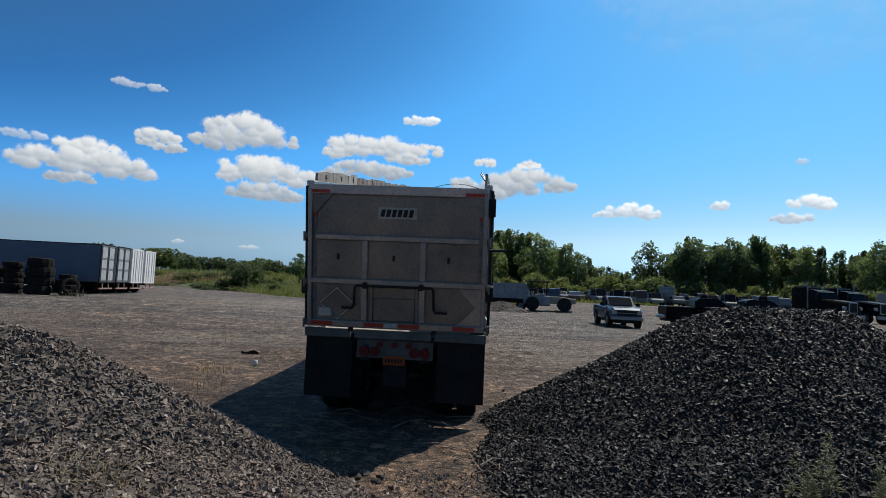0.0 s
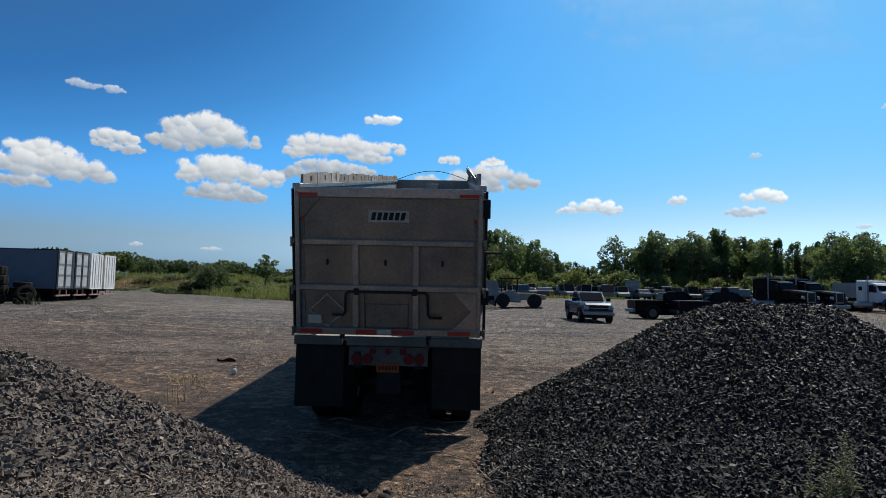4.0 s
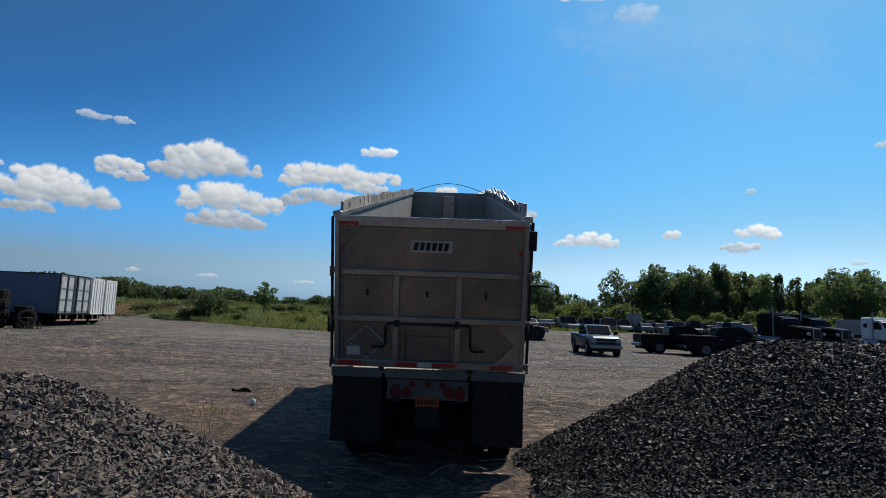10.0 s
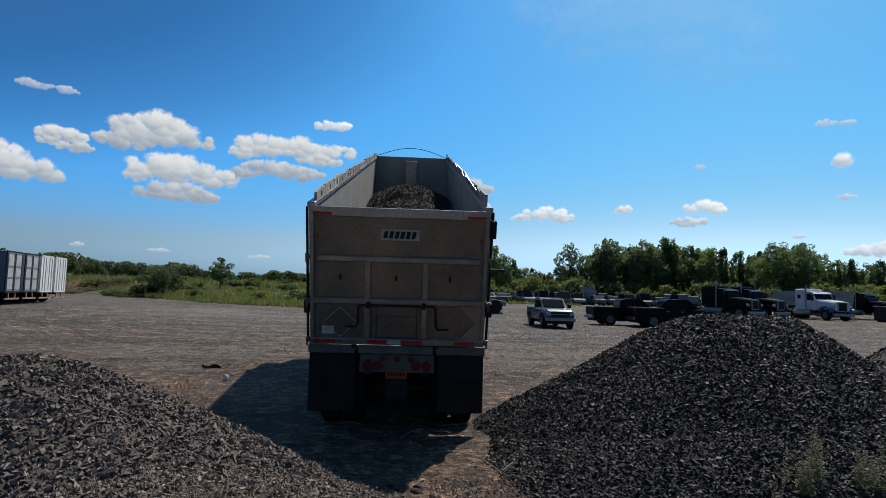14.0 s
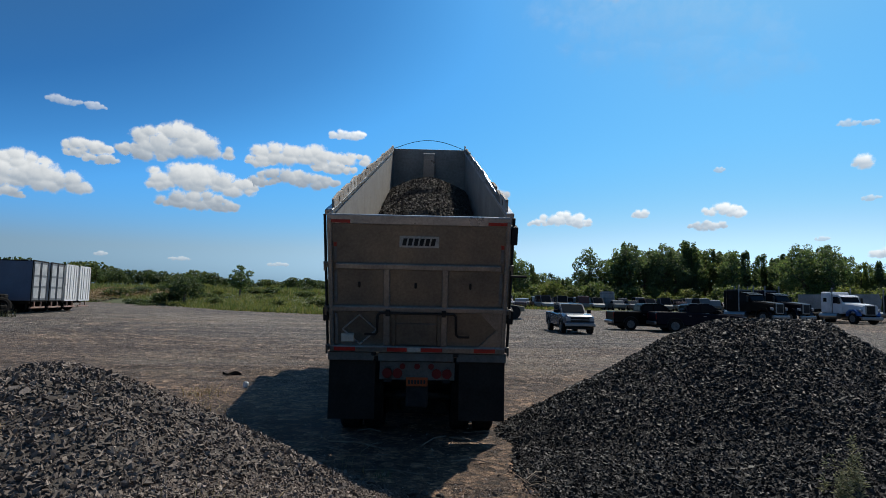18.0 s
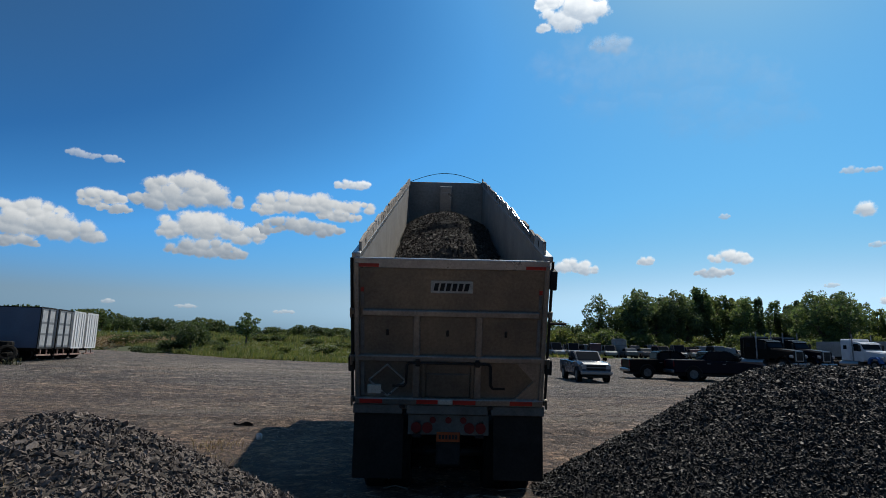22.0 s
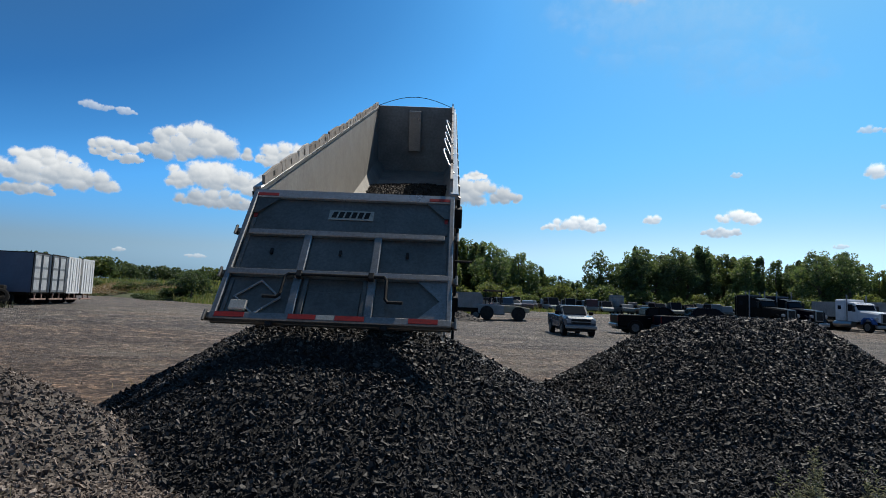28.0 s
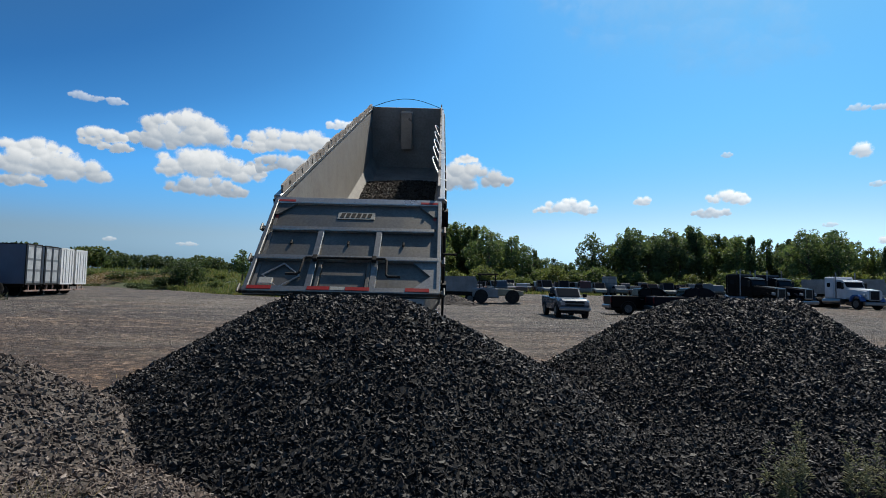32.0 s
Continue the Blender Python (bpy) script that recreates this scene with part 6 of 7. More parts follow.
# rows of old cars at the foot of the wood
def car_paint():
    m, nt, b = mat("faded_car_paint")
    oi = nt.nodes.new("ShaderNodeObjectInfo")
    c = ramp(nt, oi.outputs["Random"], ((0.0, (0.20, 0.203, 0.206)), (0.2, (0.025, 0.028, 0.03)), (0.35, (0.30, 0.305, 0.305)), (0.5, (0.045, 0.06, 0.085)), (0.65, (0.13, 0.135, 0.14)), (0.8, (0.09, 0.03, 0.026)), (1.0, (0.21, 0.205, 0.19))))
    nt.links.new(c, b.inputs["Base Color"])
    b.inputs["Roughness"].default_value = 0.35
    b.inputs["Specular IOR Level"].default_value = 0.3
    b.inputs["Coat Weight"].default_value = 0.25
    return m


M_CAR = car_paint()


def old_car(kind, m):
    root = thing("old_car", "faded old car standing in a row below the trees", "car", m, "rows of old cars")
    tall = {"sedan": 1.42, "van": 1.95, "suv": 1.75}[kind]
    bm = B()
    slab(bm, [(-2.2, 0.78, 0.45, 0.88, 0.08), (-1.9, 0.86, 0.3, 0.95, 0.08), (1.2, 0.88, 0.3, 0.93, 0.08), (2.2, 0.76, 0.4, 0.75, 0.1)])
    part("body", bm, M_CAR, root)
    back = {"sedan": -1.5, "van": -2.1, "suv": -2.05}[kind]
    bm = B()
    prism(bm, [(back, 0.9), (back + 0.35, tall - 0.05), (back + 0.7, tall), (0.15, tall), (0.95, 0.92)], 1, -0.74, 0.74)
    part("roof", bm, M_CAR, root)
    bm = B()
    prism(bm, [(0.22, tall - 0.06), (0.92, 0.96), (0.95, 0.98), (0.25, tall - 0.03)], 1, -0.66, 0.66)
    part("windscreen", bm, M_GLASS, root)
    for s in (-1, 1):
        bm = B()
        prism(bm, [(back + 0.25, 0.98), (back + 0.48, tall - 0.12), (0.1, tall - 0.1), (0.65, 0.98)], 1, s * 0.745 - 0.008, s * 0.745 + 0.008)
        part("side_window", bm, M_GLASS, root)
        for x in (-1.35, 1.4):
            bm = B()
            disc(bm, (x, s * 0.78, 0.32), (0, 1, 0), 0.32, 0.2, 14)
            part("tyre", bm, M_RUBBER, root)
    return root


KINDS = [old_car(kd, pose(x, y, float(meadow_z(x, y)), 0, 0, a)) for kd, x, y, a in (("sedan", 14.6, 82.0, 80), ("van", 18.2, 82.6, -85), ("suv", 11.6, 83.0, 95))]
rc = random.Random(17)
for row, (y0, x0, x1) in enumerate(((82.0, 21, 58), (88.5, 9, 62), (94.5, 8, 68), (100.0, 7, 70))):
    x = x0
    while x < x1:
        if rc.random() < 0.95:
            copy_thing(KINDS[rc.choice((0, 0, 1, 2, 2))], pose(x, y0 + rc.uniform(-0.7, 0.7) + 0.05 * x, float(meadow_z(x, y0)), 0, 0, rc.choice((88, -92)) + rc.uniform(-10, 10)))
        x += rc.uniform(2.15, 2.75)


def tank():
    root = thing("storage_tank", "pale grey ribbed storage tank among the cars", "tank", pose(28.2, 85.4, float(meadow_z(28.2, 85.4))))
    bm = B()
    disc(bm, (0, 0, 1.3), (0, 0, 1), 1.05, 2.6, 24)
    part("shell", bm, M_GREY_BODY, root)
    for k in range(4):
        bm = B()
        disc(bm, (0, 0, 0.35 + 0.68 * k), (0, 0, 1), 1.09, 0.10, 24)
        part("hoop", bm, M_SILVER, root)
    bm = B()
    disc(bm, (0, 0, 2.65), (0, 0, 1), 0.85, 0.15, 24)
    part("lid", bm, M_SILVER, root)


tank()


# ---------------------------------------------------------------- loose stones, weeds and litter round the tipping place
M_LOOSE_STONE = stones_material("loose_grey_stone", ((0.0, (0.13, 0.11, 0.092)), (0.5, (0.26, 0.225, 0.19)), (1.0, (0.46, 0.41, 0.35))))


def loose_stones():
    rng = np.random.default_rng(31)
    n = 32000
    x, y = rng.uniform(-1, 1, n), 4.5 + 42 * rng.uniform(0, 1, n) ** 1.5
    x = x * (7 + 0.85 * y)
    s = 0.010 * rng.lognormal(0, 0.5, n).clip(0.5, 4) * (1 + 0.03 * (y - 5))
    z = ground_z(x, y)
    tagged(scatter_rocks("loose_stones", np.stack([x, y, z - 0.05 * s], 1), s, M_LOOSE_STONE, rng), "small loose grey stones strewn on the yard", "stones", kind="stuff")


loose_stones()


def boulder(name, label, m, size, seed, material):
    rng = np.random.default_rng(seed)
    bm = B()
    bmesh.ops.create_icosphere(bm, subdivisions=2, radius=1.0)
    for k in range(9):
        nrm = Vector(rng.normal(0, 1, 3)).normalized()
        d = rng.uniform(0.45, 0.85)
        for v in bm.verts:
            over = v.co.dot(nrm) - d
            if over > 0:
                v.co -= nrm * over
    for v in bm.verts:
        v.co = Vector((v.co.x * size[0], v.co.y * size[1], v.co.z * size[2] + size[2] * 0.6))
    ob = part(name, bm, material)
    ob.matrix_basis = m
    return tagged(ob, label, "stone")


# a small white cup, with a faceted lump standing in for its shape
boulder("stone", "small white cup on the earth, shaped as an angular lump", pose(-3.86, 13.49, 0, 0, 0, 20), (0.07, 0.06, 0.11), 1, M_WHITE)
for k in range(7):
    boulder("stone", "broken grey stone between the heaps", pose(-0.1 + 0.16 * math.cos(k * 2.2), 6.6 + 0.12 * math.sin(k * 1.7), 0, 0, 0, 50 * k), (0.05 + 0.008 * (k % 3), 0.045, 0.035), 10 + k, M_GREY_FINES)


def litter(name, label, m, size, material, category):
    """A flat bent scrap."""
    bm = B()
    n = 7
    rows = []
    for i in range(n):
        u = i / (n - 1) - 0.5
        w = size[1] * (0.6 + 0.4 * math.cos(u * 5))
        zz = 0.02 + size[2] * (0.5 + 0.5 * math.sin(u * 7))
        rows.append([bm.verts.new((u * size[0], -w / 2, zz)), bm.verts.new((u * size[0], w / 2, zz * 0.7)), bm.verts.new((u * size[0], w / 2, -0.01)), bm.verts.new((u * size[0], -w / 2, -0.01))])
    for a, b2 in zip(rows[:-1], rows[1:]):
        for i in range(4):
            bm.faces.new((a[i], a[(i + 1) % 4], b2[(i + 1) % 4], b2[i]))
    bm.faces.new(rows[0])
    bm.faces.new(list(reversed(rows[-1])))
    bmesh.ops.recalc_face_normals(bm, faces=bm.faces)
    ob = part(name, bm, material)
    ob.matrix_basis = m
    return tagged(ob, label, category)


litter("rubber_scrap", "dark strip of tyre rubber lying on the gravel", pose(-4.84, 15.7, 0, 0, 0, -8), (0.48, 0.14, 0.07), M_RUBBER, "scrap")
M_STICK = surface("dry_wood", (0.34, 0.27, 0.20), (0.16, 0.12, 0.09), 0.9, 0, 6, 60, 0.002)


def stick(points, r):
    bm = B()
    tube(bm, points, r, 6)
    ob = part("stick", bm, M_STICK)
    return tagged(ob, "dry broken stick lying on the earth", "stick", "sticks on the earth")


rs = random.Random(4)
for k in range(34):
    x, y, a, l = rs.gauss(1.35, 0.40), rs.gauss(7.2, 0.35), rs.gauss(0.35, 0.8), rs.uniform(0.10, 0.42)
    z = 0.02 + rs.uniform(0, 0.04)
    dx, dy = l / 2 * math.cos(a), l / 2 * math.sin(a)
    stick(((x - dx, y - dy, z), (x + rs.uniform(-0.03, 0.03), y + rs.uniform(-0.03, 0.03), z + rs.uniform(0, 0.05)), (x + dx, y + dy, z)), rs.uniform(0.003, 0.008))
for k in range(16):
    x, y, a, l = rs.uniform(-1.9, 0.9), rs.uniform(7.0, 9.6), rs.gauss(0.2, 0.7), rs.uniform(0.3, 0.9)
    dx, dy = l / 2 * math.cos(a), l / 2 * math.sin(a)
    stick(((x - dx, y - dy, 0.02), (x, y + 0.03, 0.05), (x + dx, y + dy, 0.02)), rs.uniform(0.004, 0.010))
boulder("wood_chip", "pale splinter of wood on the earth", pose(1.19, 7.03, 0.01, 0, 0, 60), (0.09, 0.02, 0.015), 44, M_SIGN)


def left_heap_z(x, y):
    a, b = np.array([x], float), np.array([y], float)
    return float(max(heap_z(a, b, *GREY_HEAP)[0], heap_z(a, b, *APRON)[0], ground_z(a, b)[0]))




def weed(x, y, n, h, seed, material, label, name="weed", spread=0.12, lean=0.5, blade=0.006):
    """A clump of stems, each bent over and tapering, some with seed heads."""
    rng = random.Random(seed)
    bm = B()
    for k in range(n):
        a, ln = rng.uniform(0, 2 * math.pi), rng.uniform(0.5, 1.15) * h
        bx, by = x + rng.gauss(0, spread), y + rng.gauss(0, spread)
        z = left_heap_z(bx, by) - 0.02
        k2 = rng.uniform(0.1, lean)
        pts = [Vector((bx + math.cos(a) * k2 * ln * (t ** 1.8), by + math.sin(a) * k2 * ln * (t ** 1.8), z + ln * (t - 0.25 * k2 * t * t))) for t in (0, 0.33, 0.66, 1.0)]
        side = Vector((-math.sin(a), math.cos(a), 0))
        prev = None
        for i, p in enumerate(pts):
            w = blade * (1 - 0.8 * i / 3)
            cur = (bm.verts.new(p - side * w), bm.verts.new(p + side * w), bm.verts.new(p + Vector((0, 0, w))))
            if prev:
                for j in range(3):
                    bm.faces.new((prev[j], prev[(j + 1) % 3], cur[(j + 1) % 3], cur[j]))
            prev = cur
    ob = part(name, bm, material)
    return tagged(ob, label, "weed", "weeds on the heaps", kind="stuff")


M_WEED = surface("dull_weed", (0.10, 0.11, 0.045), (0.16, 0.14, 0.06), 0.8, 0, 5, 40, 0)
weed(-4.5, 12.5, 34, 0.28, 1, M_STRAW, "golden dry grass tuft on the earth behind the heap", spread=0.22, lean=1.4)
weed(-4.25, 12.45, 30, 0.24, 2, M_STRAW, "golden dry grass tuft on the earth behind the heap", spread=0.24, lean=1.4)
weed(-3.7, 10.7, 34, 0.24, 6, M_STRAW, "golden dry grass tuft on the earth behind the heap", spread=0.22, lean=1.4)
weed(-1.40, 4.30, 26, 0.18, 3, M_STRAW, "tangled dry weeds on the heap's edge", spread=0.10, lean=1.3, blade=0.003)
weed(-1.33, 4.28, 22, 0.18, 4, M_STRAW, "tangled dry weeds on the heap's edge", spread=0.10, lean=1.3, blade=0.003)
weed(-1.28, 4.40, 22, 0.17, 5, M_STRAW, "tangled dry weeds on the heap's edge", spread=0.12, lean=1.3, blade=0.003)
weed(-1.18, 4.25, 16, 0.16, 14, M_STRAW, "thin dry weeds among the stones", spread=0.10, lean=1.3, blade=0.003)
weed(-1.33, 4.00, 12, 0.16, 15, M_STRAW, "thin dry weeds among the stones", spread=0.10, lean=1.3, blade=0.003)
weed(-3.3, 4.6, 8, 0.30, 12, M_STRAW, "a few thin dry stems among the stones", spread=0.3, lean=1.0, blade=0.003)
weed(-0.58, 7.25, 26, 0.16, 7, M_WEED, "small green weed on the trodden earth", spread=0.07, lean=1.0)
weed(-0.9, 7.6, 14, 0.30, 13, M_STRAW, "straggling dry grass on the trodden earth", spread=0.15, lean=1.2, blade=0.003)
weed(-25.6, 37.9, 60, 0.5, 8, M_WEED, "green weeds beside the stacked tyres", spread=0.3, lean=0.9, blade=0.016)


def tall_stem():
    bm = B()
    z = left_heap_z(-1.06, 4.2) - 0.02
    tube(bm, ((-1.06, 4.2, z), (-1.07, 4.21, z + 0.10), (-1.06, 4.25, z + 0.19), (-1.02, 4.32, z + 0.24)), 0.0025, 6)
    tagged(part("dry_stem", bm, M_STRAW), "single bent dry stem on the heap", "weed", "weeds on the heaps")


tall_stem()


def leafy_weed(x, y, n, h, seed, material, label, spread):
    """A tall weed: upright stems with short narrow leaves and side shoots all the way up."""
    rng = random.Random(seed)
    vv, ff = [], []

    def blade(p, d, ln, w):
        side = d.cross(Vector((0, 0, 1)))
        side = side.normalized() * w if side.length > 1e-4 else Vector((w, 0, 0))
        tip = p + d * ln + Vector((0, 0, -0.18 * ln))
        mid = p + d * ln * 0.5
        k = len(vv)
        vv.extend((p, mid - side, tip, mid + side, mid + Vector((0, 0, w * 0.8))))
        ff.extend(((k, k + 1, k + 4), (k + 1, k + 2, k + 4), (k + 2, k + 3, k + 4), (k + 3, k, k + 4), (k, k + 3, k + 2), (k, k + 2, k + 1)))

    for _ in range(n):
        bx, by = x + rng.gauss(0, spread), y + rng.gauss(0, spread)
        p = Vector((bx, by, max(float(left_heap_z(bx, by)), float(heap_z(np.float64(bx), np.float64(by), *SKIRT, lump=0.05)) - 0.03) - 0.03))
        ln, lean = h * rng.uniform(0.55, 1.1), Vector((rng.gauss(0, 0.12), rng.gauss(0, 0.12), 1)).normalized()
        for i in range(8):
            blade(p + lean * ln * i / 8, lean, ln / 8 * 1.1, 0.004 * (1 - i / 10))
        for i in range(46):
            f = rng.uniform(0.08, 1.0)
            a = rng.uniform(0, 2 * math.pi)
            d = Vector((math.cos(a), math.sin(a), rng.uniform(0.2, 1.3))).normalized()
            blade(p + lean * ln * f, d, rng.uniform(0.03, 0.085) * (1.25 - 0.7 * f), rng.uniform(0.004, 0.008))
    ob = raw("weed", np.array([tuple(v) for v in vv]), ff, material, None)
    return tagged(ob, label, "weed", "weeds on the heaps", kind="stuff")


M_LEAFY = surface("olive_weed", (0.15, 0.16, 0.06), (0.24, 0.22, 0.10), 0.7, 0, 5, 40, 0)
for k, (x, y, n, h) in enumerate(((3.50, 5.60, 10, 0.50), (3.78, 5.7, 6, 0.48), (4.12, 5.6, 9, 0.44), (4.22, 5.4, 6, 0.36), (2.78, 5.3, 4, 0.22), (3.25, 5.25, 4, 0.22))):
    leafy_weed(x, y, n, h, 20 + k, M_LEAFY, "tall olive-green weeds in front of the dark heap", 0.085)


def pebbles(label, x0, x1, y0, y1, n, size, seed, material, soft=0.35):
    """Small stones strewn over the trodden earth, thinning out at the edges."""
    rng = np.random.default_rng(seed)
    x, y = rng.uniform(x0, x1, n), rng.uniform(y0, y1, n)
    e = np.minimum(np.minimum(x - x0, x1 - x), np.minimum(y - y0, y1 - y)) / soft
    keep = rng.uniform(0, 1, n) < np.clip(e, 0, 1)
    x, y = x[keep], y[keep]
    z = np.maximum(ground_z(x, y), heap_z(x, y, *APRON))
    s = size * rng.lognormal(0, 0.4, len(x)).clip(0.4, 2.4)
    tagged(scatter_rocks("pebbles", np.stack([x, y, z + 0.25 * s], 1), s, material, rng), label, "pebbles", kind="stuff")


M_EARTH_STONE = stones_material("earthy_stone", ((0.0, (0.10, 0.070, 0.052)), (0.5, (0.20, 0.145, 0.112)), (0.8, (0.30, 0.23, 0.185)), (1.0, (0.44, 0.36, 0.30))), 0.85)
pebbles("pinkish-brown pebbles on the trodden earth before the heaps", 0.0, 4.4, 4.2, 7.0, 9000, 0.0135, 71, M_EARTH_STONE)
pebbles("earthy pebbles along the foot of the grey apron", -1.0, 0.5, 2.8, 5.6, 4200, 0.0140, 72, M_EARTH_STONE)


# ---------------------------------------------------------------- the load in the tipping body
def load_piece(name, y0, y1, top, seed, slope=0.0):
    """A stretch of the load, in the body's space: a rounded back of stones."""
    rng = np.random.default_rng(seed)
    yc, hl = (y0 + y1) / 2, (y1 - y0) / 2

    def zf(x, y):
        # full from wall to wall, crowned, with slopes at rest towards both ends
        crown = 1.0 - 0.30 * (np.abs(x) / 1.2) ** 1.8
        ends = np.clip(np.minimum(y - y0, y1 - y) * 0.72 / top, 0, 1.0)
        ends = ends * ends * (3 - 2 * ends) * 0.35 + ends * 0.65
        return 0.07 + np.maximum(top * crown * ends + 0.22 * fbm(x * 0.75, y * 0.6, seed, 3) * ends + 0.05 * fbm(x * 3, y * 3, seed + 2) * ends + slope * (y - yc), 0.0)
    root = thing(name, "crushed stone load lying in the dump body", "gravel load", kind="stuff")
    xs, ys = np.linspace(-1.16, 1.16, 30), np.linspace(y0, y1, max(12, int((y1 - y0) / 0.1)))
    sheet("fines", xs, ys, zf, M_LOAD_FINES, parent=root)
    n = int(850 * 2.3 * (y1 - y0))
    x, y = rng.uniform(-1.14, 1.14, n), rng.uniform(y0, y1, n)
    s = 0.021 * rng.lognormal(0, 0.35, n).clip(0.5, 2)
    z = zf(x, y)
    k = z > 0.10
    scatter_rocks("stones", np.stack([x, y, z + 0.2 * s], 1)[k], s[k], M_LOAD_STONE, rng, root)
    return root


def stream_piece(seed):
    """The stone that fills the rear opening and pushes the gate out, in the body's space: a wedge that falls away behind the floor's edge."""
    rng = np.random.default_rng(seed)

    def zf(x, y):
        prof = np.interp(y, [-1.15, -0.85, -0.45, 0.05, 0.6, 3.2], [-0.9, 0.15, 0.95, 1.72, 1.62, 0.75])
        return prof - 0.12 * (np.abs(x) / 1.15) ** 3 + 0.10 * fbm(x * 1.1, y * 1.1, seed)
    root = thing("gravel_stream", "crushed stone pouring out below the open tailgate", "gravel load", kind="stuff")
    sheet("fines", np.linspace(-1.14, 1.14, 26), np.linspace(-1.15, 3.2, 48), zf, M_LOAD_FINES, parent=root)
    n = 9000
    x, y = rng.uniform(-1.12, 1.12, n), rng.uniform(-1.15, 3.2, n)
    s = 0.021 * rng.lognormal(0, 0.35, n).clip(0.5, 2)
    scatter_rocks("stones", np.stack([x, y, zf(x, y) + 0.2 * s], 1), s, M_LOAD_STONE, rng, root)
    return root


M_LOAD_STONE = stones_material("brown_grey_stone", ((0.0, (0.01734, 0.01387, 0.01098)), (0.5, (0.03815, 0.03063, 0.02428)), (0.85, (0.06358, 0.0526, 0.04219)), (1.0, (0.104, 0.0867, 0.06936))))
M_LOAD_FINES = surface("brown_fines", (0.055, 0.045, 0.036), (0.028, 0.023, 0.019), 0.9, 0, 2.5, 45, 0.02)
load_rear = load_piece("gravel_load", 0.10, 5.4, 1.05, 51)
load_mid = load_piece("gravel_load", 2.6, 9.0, 1.30, 52)
load_front = load_piece("gravel_load", 6.0, 11.9, 1.33, 53)
load_rest = load_piece("gravel_load", 7.0, 9.4, 0.16, 54)
load_stream = stream_piece(55)
# how far each stretch has slid down the floor, and how far it has sunk and spread
SLIDE = {"rear": [(0, 0), (23.3, 0), (24.0, -1.2), (24.6, -3.0), (25.2, -4.6), (32, -4.6)],
         "mid": [(0, 0), (23.6, 0), (24.4, -0.7), (25.0, -1.6), (25.6, -2.2), (26.5, -2.7), (27.6, -4.6), (28.4, -9.0), (32, -9.4)],
         "stream": [(0, 2.6), (23.5, 2.6), (24.1, 1.2), (24.7, 0.25), (25.2, 0.0), (26.8, 0.0), (27.6, -0.4), (28.4, -1.4), (32, -1.6)],
         "front": [(0, 0), (24.2, 0), (25.0, -0.5), (26.0, -1.6), (26.5, -2.4), (27.5, -5.6), (28.4, -10.2), (32, -10.6)]}
SINK = {"rear": [(0, 0), (23.6, 0), (25.2, -1.5), (32, -1.5)],
        "mid": [(0, 0), (26.2, 0), (27.6, -0.5), (28.4, -1.8), (32, -1.9)],
        "stream": [(0, -0.9), (23.5, -0.9), (24.1, -0.75), (24.7, -0.4), (25.2, -0.1), (26.6, 0.0), (27.6, -0.8), (28.4, -2.6), (32, -3.0)],
        "front": [(0, 0), (24.5, 0), (26.0, -0.25), (26.5, -0.4), (28.4, -1.9), (32, -2.0)]}


def load_at(key, t):
    return trailer_at(t) @ body_at(t) @ pose(0, along(SLIDE[key], t), along(SINK[key], t))


heap("gravel_heap", "low brown gravel heap in front of the dump body", (3.6, 57.6), 0.95, 2.6, 3.4, 2.0, 2.0, 7.0, 0.0, M_GREY_STONE, M_GREY_FINES, 90, 0.05, (0.4, 6.2, 55.6, 58.4))


